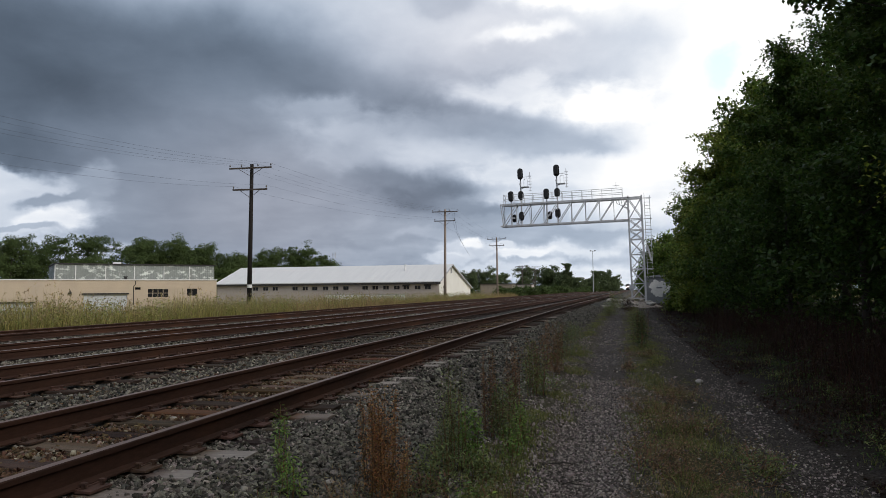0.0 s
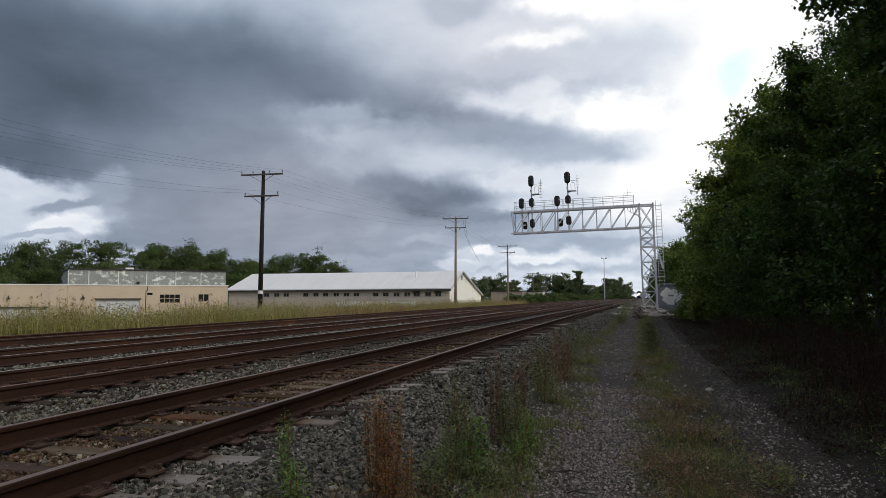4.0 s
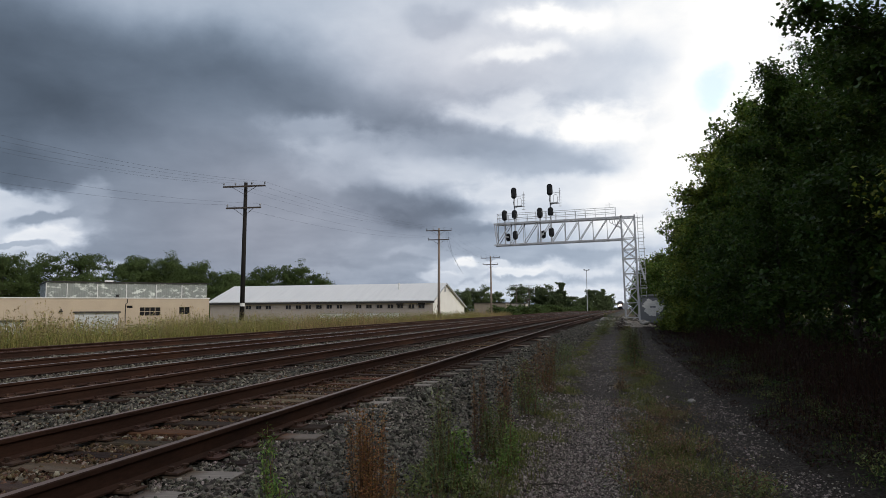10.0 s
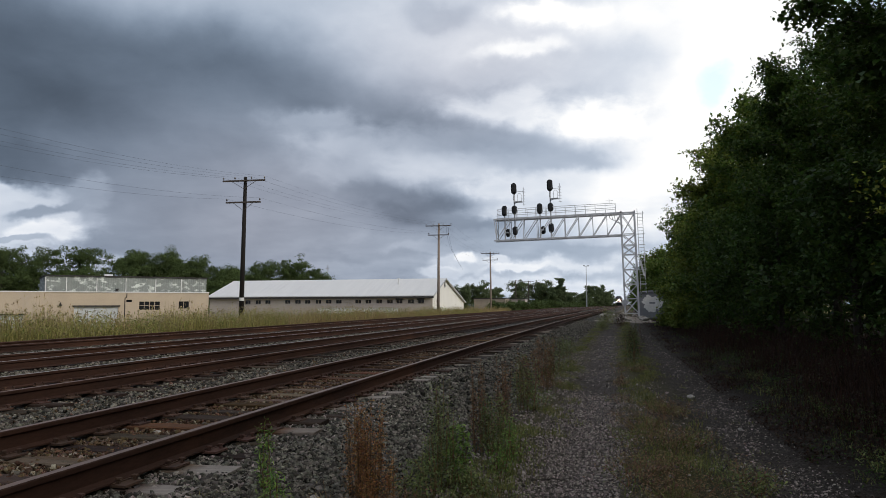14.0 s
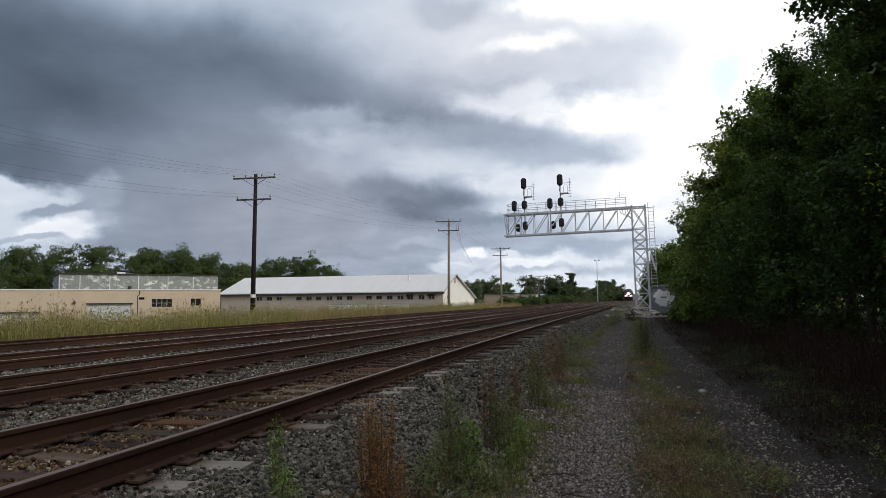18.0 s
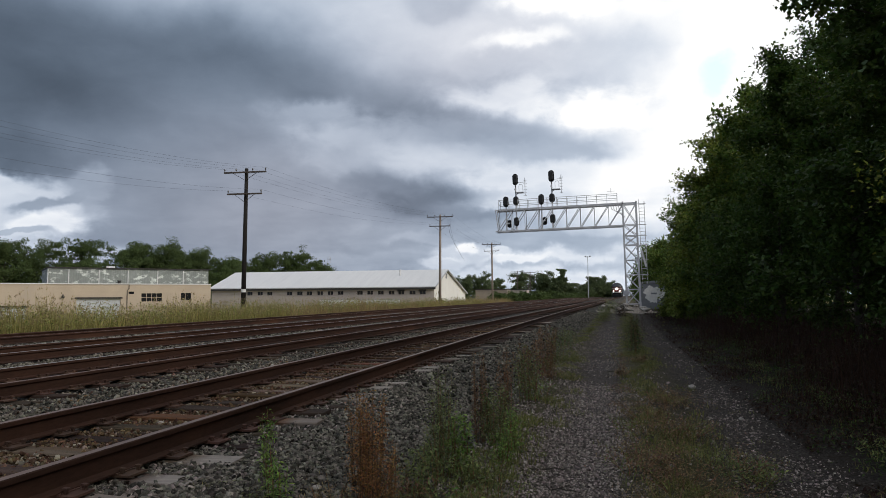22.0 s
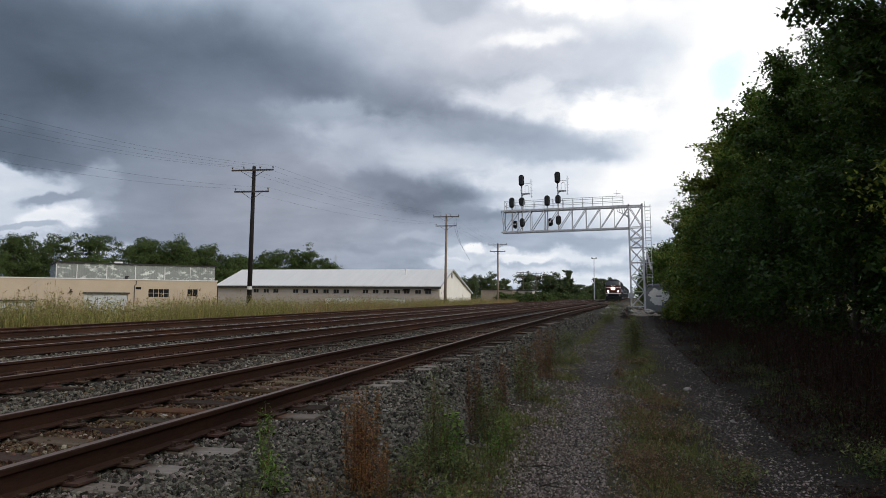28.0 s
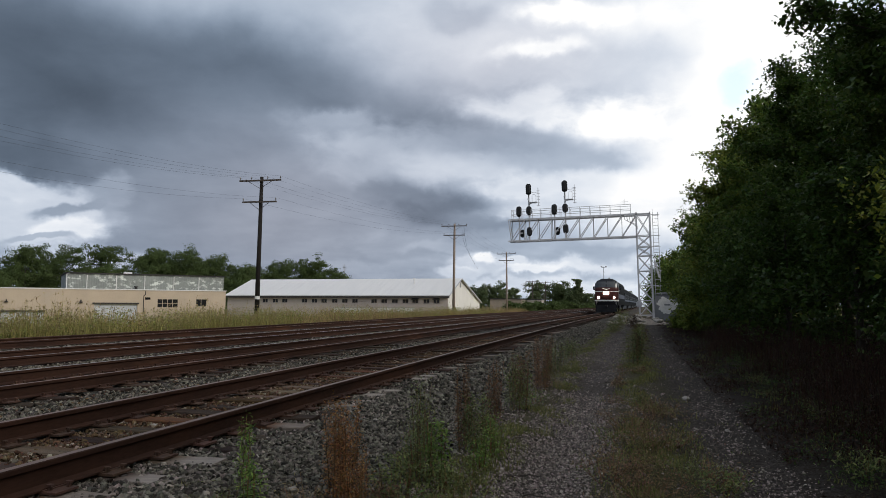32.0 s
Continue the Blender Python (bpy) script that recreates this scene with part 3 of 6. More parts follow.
def ground_height(x, y):
    u = x - bend(y)
    z = 0.0
    z += BED * smooth_step(-1.25, -2.75, u)
    z -= (BED + 0.25) * smooth_step(-17.9, -20.5, u)
    z -= 1.3 * smooth_step(-24, -34, u)
    z += 0.25 * smooth_step(3.0, 7.0, u) * (1 - smooth_step(60, 140, y))
    # wheel ruts and the hump between them
    near = 1 - smooth_step(70, 130, y)
    z -= 0.035 * near * (math.exp(-((u + 0.25) / 0.32) ** 2) + math.exp(-((u - 1.62) / 0.4) ** 2))
    z += 0.05 * near * math.exp(-((u - 0.6) / 0.5) ** 2)
    z += 0.06 * near * math.exp(-((u + 0.95) / 0.35) ** 2)
    if -60 < u < 12 and y < 120:
        z += 0.025 * noise.noise((x * 0.9, y * 0.9, 0)) * (1 if u > -1.5 or u < -19 else 0.3)
    if u < -30:
        z += 0.25 * noise.noise((x * 0.05, y * 0.05, 2))
    return z + rise(y) * (1 - smooth_step(-30, -80, u)) * (1 - smooth_step(20, 80, u))


def ground_material():
    m = bpy.data.materials.new("ground_mix")
    m.use_nodes = True
    N, L = m.node_tree.nodes, m.node_tree.links
    bsdf = N["Principled BSDF"]
    tc = N.new("ShaderNodeTexCoord").outputs["Object"]
    across = N.new("ShaderNodeAttribute")
    across.attribute_name = "across"

    def tex(kind, scale, detail=6.0, rough=0.6):
        n = N.new(kind)
        n.inputs["Scale"].default_value = scale
        if kind == "ShaderNodeTexNoise":
            n.inputs["Detail"].default_value, n.inputs["Roughness"].default_value = detail, rough
        L.new(tc, n.inputs["Vector"])
        return n

    def ramp(src, *stops):
        r = N.new("ShaderNodeValToRGB")
        while len(r.color_ramp.elements) < len(stops):
            r.color_ramp.elements.new(0.5)
        for e, (p, c) in zip(r.color_ramp.elements, stops):
            e.position, e.color = p, (*c, 1)
        L.new(src, r.inputs[0])
        return r.outputs[0]

    def mixed(fac, a, b):
        n = N.new("ShaderNodeMix")
        n.data_type = "RGBA"
        L.new(fac, n.inputs[0])
        L.new(a, n.inputs[6])
        L.new(b, n.inputs[7])
        return n.outputs[2]

    def op(kind, a, b, clamp=False):
        n = N.new("ShaderNodeMath")
        n.operation, n.use_clamp = kind, clamp
        for i, v in enumerate((a, b)):
            if isinstance(v, (int, float)):
                n.inputs[i].default_value = v
            else:
                L.new(v, n.inputs[i])
        return n.outputs[0]

    def band(centre, half, soft):
        """1 inside a strip along the line, torn by noise at its edges."""
        d = op("ABSOLUTE", op("SUBTRACT", wobbly, centre), 0)
        n = N.new("ShaderNodeMapRange")
        n.inputs[1].default_value, n.inputs[2].default_value = half + soft, half - soft
        L.new(d, n.inputs[0])
        return n.outputs[0]

    wide, mid, grain = tex("ShaderNodeTexNoise", 0.45), tex("ShaderNodeTexNoise", 3.0), tex("ShaderNodeTexNoise", 40.0)
    cells = tex("ShaderNodeTexVoronoi", 26.0)
    pebbles = tex("ShaderNodeTexVoronoi", 55.0)
    wobbly = op("ADD", across.outputs["Fac"], op("MULTIPLY", op("SUBTRACT", mid.outputs["Fac"], 0.5), 0.9))
    grey = ramp(cells.outputs["Color"], (0.0, (0.012, 0.011, 0.010)), (0.5, (0.04, 0.037, 0.032)), (1.0, (0.13, 0.118, 0.10)))
    fine_gravel = ramp(pebbles.outputs["Color"], (0.0, (0.018, 0.014, 0.012)), (0.55, (0.118, 0.098, 0.087)), (1.0, (0.31, 0.258, 0.228)))
    soil_and_shade = ramp(mid.outputs["Fac"], (0.3, (0.010, 0.008, 0.006)), (0.7, (0.030, 0.022, 0.015)))
    turf = ramp(grain.outputs["Fac"], (0.3, (0.035, 0.032, 0.014)), (0.7, (0.12, 0.105, 0.042)))
    meadow = ramp(wide.outputs["Fac"], (0.3, (0.15, 0.14, 0.05)), (0.7, (0.26, 0.22, 0.10)))
    rusty = ramp(cells.outputs["Color"], (0.0, (0.02, 0.013, 0.01)), (0.5, (0.06, 0.036, 0.022)), (1.0, (0.12, 0.08, 0.055)))
    path = mixed(op("MULTIPLY", mid.outputs["Fac"], 0.75), fine_gravel, soil_and_shade)
    col = path
    patch = N.new("ShaderNodeMapRange")
    patch.inputs[1].default_value, patch.inputs[2].default_value = 0.42, 0.6
    L.new(wide.outputs["Fac"], patch.inputs[0])
    col = mixed(op("MULTIPLY", band(0.6, 0.42, 0.25), op("ADD", patch.outputs[0], 0.25, True)), col, turf)
    col = mixed(op("MULTIPLY", band(-0.95, 0.28, 0.25), 0.8), col, turf)
    # right rut and thicket floor: dark earth that also carries the trees' shade
    col = mixed(op("MULTIPLY", band(1.7, 0.9, 0.4), 0.35), col, soil_and_shade)
    col = mixed(band(12.0, 10.1, 0.5), col, soil_and_shade)
    col = mixed(band(-10.4, 8.75, 0.35), col, grey)
    col = mixed(band(-4.06, 0.72, 0.08), col, rusty)
    col = mixed(band(-70.0, 51.0, 0.5), col, meadow)
    col = mixed(band(170, 150, 2.0), col, meadow)
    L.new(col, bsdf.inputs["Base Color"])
    bsdf.inputs["Roughness"].default_value = 0.95
    bsdf.inputs["Specular IOR Level"].default_value = 0.1
    b1 = N.new("ShaderNodeBump")
    b1.inputs["Strength"].default_value, b1.inputs["Distance"].default_value = 0.9, 0.04
    L.new(op("ADD", cells.outputs["Distance"], op("MULTIPLY", pebbles.outputs["Distance"], 0.5)), b1.inputs["Height"])
    L.new(b1.outputs[0], bsdf.inputs["Normal"])
    return m


M["ground"] = ground_material()


def build_ground():
    us = sorted({*np.arange(-3.2, 4.01, 0.12).round(3), *np.arange(-24, -3.2, 0.5).round(3), *np.arange(4.4, 12.1, 0.5).round(3),
                 *np.arange(-60, -24, 2.0), *np.arange(14, 40, 3.0), -2800, -1500, -800, -400, -250, -160, -110, -80, 50, 80, 130, 250, 500, 1200, 2600})
    ys = sorted({*np.arange(-4, 20, 0.15).round(3), *np.arange(20, 60, 0.5).round(3), *np.arange(60, 130, 2.0), *np.arange(130, 300, 10.0),
                 -1500, -600, -200, -80, -40, -20, -10, -6, 350, 420, 520, 650, 900, 1400, 2200, 4000})
    verts, across = [], []
    for y in ys:
        b = bend(y) if y < 600 else bend(600)
        for u in us:
            k = 1.0 if abs(u) < 60 else 0.0
            x = u + b * k
            verts.append((x, y, ground_height(x, min(y, 600))))
            across.append(u)
    w = len(us)
    faces = [(j * w + i, j * w + i + 1, (j + 1) * w + i + 1, (j + 1) * w + i) for j in range(len(ys) - 1) for i in range(w - 1)]
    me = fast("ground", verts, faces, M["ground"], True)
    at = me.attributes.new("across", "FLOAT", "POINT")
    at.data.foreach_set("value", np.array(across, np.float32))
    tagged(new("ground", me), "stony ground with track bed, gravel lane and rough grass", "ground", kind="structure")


build_ground()

# ---- rails, ties, plates ----
RAIL = [(-0.07, 0), (0.07, 0), (0.07, 0.012), (0.012, 0.03), (0.009, 0.125), (0.034, 0.143), (0.036, 0.172), (0.030, 0.180),
        (-0.030, 0.180), (-0.036, 0.172), (-0.034, 0.143), (-0.009, 0.125), (-0.012, 0.03), (-0.07, 0.012)]


def rail_mesh(u, head):
    ys = [*np.arange(-40, 120, 2.0), *np.arange(120, 721, 10.0)]
    n = len(RAIL)
    verts, faces, worn = [], [], []
    for y in ys:
        for px, pz in RAIL:
            verts.append((u + px + bend(y), y, RAIL_TOP - 0.18 + pz + rise(y)))
    for j in range(len(ys) - 1):
        for i in range(n):
            faces.append((j * n + i, j * n + (i + 1) % n, (j + 1) * n + (i + 1) % n, (j + 1) * n + i))
            worn.append(i == 7)
    g = Geo()
    g.v, g.f = verts, faces
    me = mesh_of("rail", g, M["rail_side"])
    me.materials.append(M[head])
    for p, w in zip(me.polygons, worn):
        p.material_index = int(w)
    return me


def tie_mesh(seed, mat):
    rnd = random.Random(seed)
    g = Geo()
    stations = [-1.3, -0.9, -0.3, 0.3, 0.9, 1.3]
    ring = []
    for s in stations:
        e = 0.012 if abs(s) > 1 else 0.004
        w0, w1 = 0.113 + rnd.uniform(-e, e), 0.113 + rnd.uniform(-e, e)
        t = rnd.uniform(-2 * e, e)
        ring += [(s, -w0, -0.17), (s, -w0, t - 0.012), (s, -w0 + 0.014, t), (s, w1 - 0.014, t + rnd.uniform(-e, e)), (s, w1, t - 0.012), (s, w1, -0.17)]
    faces = []
    for j in range(len(stations) - 1):
        for i in range(5):
            faces.append((j * 6 + i, j * 6 + i + 1, (j + 1) * 6 + i + 1, (j + 1) * 6 + i))
    last = (len(stations) - 1) * 6
    faces += [(5, 4, 3, 2, 1, 0), tuple(range(last, last + 6))]
    g.add(ring, faces)
    return mesh_of("tie", g, M[mat])


def plate_mesh():
    g = Geo()
    g.box(-0.18, 0.18, -0.095, 0.095, 0, 0.016)
    g.box(-0.085, -0.07, -0.095, 0.095, 0.016, 0.024).box(0.07, 0.085, -0.095, 0.095, 0.016, 0.024)
    for sx, sy in ((-0.092, 0.05), (0.092, -0.05), (-0.135, -0.06), (0.135, 0.06)):
        g.box(sx - 0.011, sx + 0.011, sy - 0.011, sy + 0.011, 0.016, 0.042)
        g.box(sx - 0.02, sx + 0.02, sy - 0.016, sy + 0.016, 0.042, 0.055)
    return mesh_of("tie_plate", g, M["plate"])


PLATE = plate_mesh()
TIES = {mat: [tie_mesh(i, mat) for i in range(4)] for mat in ("tie_grey", "tie_rust", "tie_dark")}
TRACK_LABEL = ("rusty steel rails on weathered wooden ties, the track beside the lane", "rusty steel rails on dark old wooden ties",
               "rusty rails with bright heads on ties sunk in ballast", "rusty rails on ties beside tall grass")


def build_track(index):
    centre = TRACKS[index]
    track = thing("railway_track", pose(0, 0, 0), TRACK_LABEL[index], "track", "parallel railway tracks", "structure")
    for side in (1, -1):
        part("rail", rail_mesh(centre + side * HALF_GAUGE, "rail_shiny" if index == 2 or (index == 1 and side < 0) else "rail_worn"), None, track)
    rnd = random.Random(40 + index)
    reach = (44, 30, 0, 0)[index]
    plates = (24, 14, 0, 0)[index]
    rest = Geo()
    k = 0
    while k < 232:
        y = 5.3 + 0.526 * (k - 33) + rnd.uniform(-0.03, 0.03)
        b = bend(y)
        slew = rnd.uniform(-2.2, 2.2)
        z = TIE_TOP + rnd.uniform(-0.035, 0.004) + rise(y)
        push = rnd.uniform(-0.13, 0.09)
        if 0.5 < y < reach:
            style = rnd.choice(("tie_rust", "tie_rust", "tie_rust", "tie_grey", "tie_dark", "tie_dark")) if index == 0 else "tie_dark"
            if y > 14 and rnd.random() < 0.7:
                style = "tie_dark"
            tie = new("tie", TIES[style][k % 4])
            tie.matrix_basis = pose(centre + b + push, y, z, rnd.uniform(-1.5, 1.5), 0, slew)
            tie.parent = track
            if y < plates:
                for side in (1, -1):
                    p = new("tie_plate", PLATE)
                    p.matrix_basis = pose(centre + b + side * HALF_GAUGE, y, TIE_TOP - 0.002, 0, 0, 0)
                    p.parent = track
        else:
            rest.box(centre + b - 1.3 + push, centre + b + 1.3 + push, y - 0.11, y + 0.11, z - 0.17, z)
        k += 1
    tagged(part("far_ties", rest, "tie_dark", track), kind="stuff")
    return track


for number in range(4):
    build_track(number)


# ---- loose stones ----
def stones(name, label, mat, areas, seed):
    """areas: (u0, u1, y0, y1, count, smallest, largest, sink); more of them near the start of a stretch."""
    rnd = np.random.RandomState(seed)
    shape = np.array([(-1, -1, -1), (1, -1, -1), (1, 1, -1), (-1, 1, -1), (-1, -1, 1), (1, -1, 1), (1, 1, 1), (-1, 1, 1)], float)
    faces = np.array([(4, 5, 6, 7), (0, 1, 5, 4), (1, 2, 6, 5), (2, 3, 7, 6), (3, 0, 4, 7)])
    all_v, all_f, n0 = [], [], 0
    for u0, u1, y0, y1, count, small, large, sink in areas:
        u = rnd.uniform(u0, u1, count)
        if u0 > -1:
            u += rnd.normal(0, 0.13, count)
        y = y0 * (y1 / y0) ** rnd.uniform(0, 1, count)
        # the tops of the ties stay mostly clear
        on_tie = np.abs((y - 5.3) / 0.526 - np.round((y - 5.3) / 0.526)) * 0.526 < 0.125
        beside = ((u > -5.3) & (u < -2.8)) | ((u > -9.05) & (u < -6.55))
        bare = np.array([noise.noise((a * 1.3, b * 0.6, 11)) for a, b in zip(u, y)]) < -0.12
        keep = ~(bare & (u > -0.9) & (rnd.uniform(0, 1, count) < 0.75)) & ~(on_tie & beside & (rnd.uniform(0, 1, count) < 0.8))
        u, y = u[keep], y[keep]
        count = len(u)
        x = u + np.array([bend(v) for v in y])
        z = np.array([ground_height(a, b) for a, b in zip(x, y)])
        size = small + (large - small) * rnd.uniform(0, 1, count) ** 1.8
        s = shape[None] * (1 + rnd.uniform(-0.38, 0.38, (count, 8, 3)))
        s *= (size[:, None] * rnd.uniform(0.5, 1.45, (count, 3)))[:, None, :] * 0.5
        s[:, 4:, :2] *= rnd.uniform(0.45, 0.95, (count, 1, 1))
        q = rnd.normal(size=(count, 4)) * np.array([1, 0.5, 0.5, 1.4])
        q /= np.linalg.norm(q, axis=1)[:, None]
        w, a, b, c = q.T
        rot = np.stack([np.stack([1 - 2 * (b * b + c * c), 2 * (a * b - c * w), 2 * (a * c + b * w)], -1),
                        np.stack([2 * (a * b + c * w), 1 - 2 * (a * a + c * c), 2 * (b * c - a * w)], -1),
                        np.stack([2 * (a * c - b * w), 2 * (b * c + a * w), 1 - 2 * (a * a + b * b)], -1)], 1)
        s = np.einsum("nij,nkj->nki", rot, s)
        s += np.stack([x, y, z + size * rnd.uniform(0.0, 0.42, count) - sink], -1)[:, None, :]
        all_v.append(s.reshape(-1, 3))
        all_f.append((faces[None] + (np.arange(count) * 8)[:, None, None]).reshape(-1, 4) + n0)
        n0 += count * 8
    return tagged(new(name, fast(name, np.concatenate(all_v), np.concatenate(all_f), M[mat])), label, "gravel", kind="stuff")


stones("ballast_stones", "broken grey ballast stones on the shoulder of the track bed", "ballast_stone",
       [(-2.78, -1.30, 2.2, 9, 52000, 0.012, 0.036, 0.0), (-2.78, -1.35, 9, 55, 13000, 0.022, 0.055, 0.0), (-3.35, -2.7, 2.2, 14, 8000, 0.014, 0.038, -0.004),
        (-6.9, -4.9, 3.5, 30, 13000, 0.016, 0.042, 0.0), (-10.75, -8.7, 5, 60, 16000, 0.022, 0.05, -0.025), (-15.3, -12.6, 7, 70, 14000, 0.024, 0.055, -0.02), (-18.4, -17.1, 9, 70, 4000, 0.03, 0.07, 0.0)], 3)
stones("pale_ballast", "pale broken stones thrown up against the rail", "path_stone",
       [(-3.32, -2.72, 2.2, 10, 1700, 0.012, 0.032, -0.008), (-2.8, -2.45, 2.2, 10, 350, 0.014, 0.034, -0.006)], 6)
stones("stained_ballast", "rust-stained stones between the rails", "rust_stone",
       [(-4.76, -3.36, 2.6, 30, 21000, 0.013, 0.036, -0.003), (-6.9, -4.9, 4, 30, 1500, 0.018, 0.042, 0.0), (-8.5, -7.1, 5, 26, 2000, 0.025, 0.06, 0.0)], 4)
stones("lane_gravel", "small pale gravel in the wheel ruts of the lane", "path_stone",
       [(-0.75, 0.25, 2.6, 12, 30000, 0.007, 0.021, 0.002), (-0.75, 0.25, 12, 34, 4000, 0.01, 0.026, 0.003), (1.2, 1.85, 3.0, 12, 6000, 0.007, 0.020, 0.004), (1.2, 1.85, 12, 36, 1500, 0.009, 0.024, 0.004), (-1.4, -0.7, 2.8, 22, 6500, 0.009, 0.027, 0.002),
        (0.2, 1.1, 3, 14, 1500, 0.010, 0.032, 0.003)], 5)


# ---- leaves and blades ----
def leaf_arrays(centres, size, seed, droop=0.3, narrow=0.55, facing=None):
    """Folded diamond leaves at the centres; size as an array or a number."""
    rnd = np.random.RandomState(seed)
    n = len(centres)
    size = np.broadcast_to(np.asarray(size, float), (n,)) * rnd.uniform(0.65, 1.3, n)
    az, tilt = rnd.uniform(0, 2 * np.pi, n), rnd.normal(-droop, 0.55, n)
    d = np.stack([np.cos(az) * np.cos(tilt), np.sin(az) * np.cos(tilt), np.sin(tilt)], -1)
    s = np.stack([-np.sin(az), np.cos(az), rnd.normal(0, 0.55, n)], -1)
    s /= np.linalg.norm(s, axis=1)[:, None]
    if facing is not None:
        # leaves lie on the skin of their clump
        out = facing / (np.linalg.norm(facing, axis=1)[:, None] + 1e-6) + rnd.normal(0, 0.32, (n, 3))
        d = np.cross(out, rnd.normal(size=(n, 3)))
        d /= np.linalg.norm(d, axis=1)[:, None] + 1e-6
        s = np.cross(d, out)
        s /= np.linalg.norm(s, axis=1)[:, None] + 1e-6
    up = np.cross(d, s)
    L, W = size[:, None], size[:, None] * narrow * 0.5
    base = centres - d * L * 0.5
    v = np.stack([base, centres + s * W + up * W * 0.3 - d * L * 0.08, base + d * L, centres - s * W + up * W * 0.3 - d * L * 0.08], 1)
    f = np.arange(n * 4).reshape(n, 4)
    return v.reshape(-1, 3), f


def blade_arrays(roots, height, width, seed, lean=0.25):
    """Grass blades of two joined pieces that bend over towards the tip."""
    rnd = np.random.RandomState(seed)
    n = len(roots)
    h = np.broadcast_to(np.asarray(height, float), (n,)) * rnd.uniform(0.6, 1.1, n)
    w = np.broadcast_to(np.asarray(width, float), (n,)) * rnd.uniform(0.6, 1.3, n)
    az, face = rnd.uniform(0, 2 * np.pi, n), rnd.uniform(0, 2 * np.pi, n)
    bow = np.abs(rnd.normal(0, lean, n))
    d = np.stack([np.cos(az), np.sin(az), np.zeros(n)], -1)
    s = np.stack([np.cos(face), np.sin(face), np.zeros(n)], -1) * w[:, None] * 0.5
    up = np.array([0, 0, 1.0])
    mid = roots + up * (h * 0.55)[:, None] + d * (h * bow * 0.25)[:, None]
    tip = roots + up * (h * (1 - 0.25 * bow))[:, None] + d * (h * bow)[:, None]
    v = np.stack([roots - s, roots + s, mid + s * 0.8, mid - s * 0.8, tip + s * 0.15, tip - s * 0.15], 1).reshape(-1, 3)
    k = np.arange(n)[:, None] * 6
    f = np.concatenate([k + np.array([[0, 1, 2, 3]]), k + np.array([[3, 2, 4, 5]])], 0)
    return v, f, tip


def heights(x, y):
    return np.array([ground_height(a, b) for a, b in zip(x, y)])


def build_tall_grass():
    rnd = np.random.RandomState(8)
    # uneven tufts behind the far track
    u = -19.2 - 7.5 * rnd.uniform(0, 1, 4200) ** 1.4
    y = 6 + 114 * rnd.uniform(0, 1, 4200) ** 1.35
    u, y = np.repeat(u, 12) + rnd.normal(0, 0.16, 50400), np.repeat(y, 12) + rnd.normal(0, 0.2, 50400)
    x = u + np.array([bend(v) for v in y])
    tall = 1.30 + 0.75 * np.array([noise.noise((a * 0.35, b * 0.35, 5)) for a, b in zip(x, y)]) + 0.15 * (u < -22)
    tall += 0.5 * np.array([noise.noise((a * 1.3, b * 1.3, 15)) for a, b in zip(x, y)])
    roots = np.stack([x, y, heights(x, y) - 0.02], -1)
    dry = np.array([noise.noise((a * 0.08, b * 0.05, 9)) for a, b in zip(x, y)]) + smooth_np(62, 95, y) * 0.9 - 0.25 > 0.12
    dry &= rnd.uniform(0, 1, len(u)) < 0.8
    for name, label, mat, pick in (("tall_grass", "tall yellow-green grass along the far track", "tall_grass", ~dry),
                                   ("dry_grass", "tall brownish dry grass along the far track", "dry_grass", dry)):
        v, f, tip = blade_arrays(roots[pick], tall[pick] * np.where(y[pick] > 62, 0.85, 1.0) * rnd.uniform(0.62, 1.12, pick.sum()), 0.02, 11, 0.42)
        tagged(new(name, fast(name, v, f, M[mat])), label, "grass", kind="stuff")
        if name == "tall_grass":
            # plumes: several small pieces round the tip of every fifth stalk
            heads = np.repeat(tip[::5], 5, 0)
            heads = heads + rnd.normal(size=heads.shape) * np.array([0.045, 0.045, 0.07])
            hv, hf = leaf_arrays(heads + np.array([0, 0, 0.04]), 0.10, 12, -0.9, 0.45)
            tagged(new("seed_heads", fast("seed_heads", hv, hf, M["seed_head"])), "dark feathery seed heads above the tall grass", "grass", kind="stuff")


def build_verge_weeds():
    """Leafy weeds in clumps among the tall grass."""
    rnd = np.random.RandomState(18)
    n = 1300
    u, y = -19.6 - 6.0 * rnd.uniform(0, 1, n) ** 1.5, 8 + 88 * rnd.uniform(0, 1, n) ** 1.3
    x = u + np.array([bend(v) for v in y])
    h = rnd.uniform(0.6, 1.6, n)
    k = np.repeat(np.arange(n), 42)
    c = np.stack([x, y, heights(x, y)], -1)[k]
    up = rnd.uniform(0.15, 1, len(k))
    c += np.stack([rnd.normal(0, 0.17, len(k)), rnd.normal(0, 0.17, len(k)), h[k] * up], -1)
    v, f = leaf_arrays(c, 0.11, 19, 0.1, 0.4)
    tagged(new("verge_weeds", fast("verge_weeds", v, f, M["verge_green"])), "leafy green weeds among the tall grass", "weeds", kind="stuff")


def smooth_np(a, b, v):
    t = np.clip((v - a) / (b - a), 0, 1)
    return t * t * (3 - 2 * t)


build_tall_grass()
build_verge_weeds()


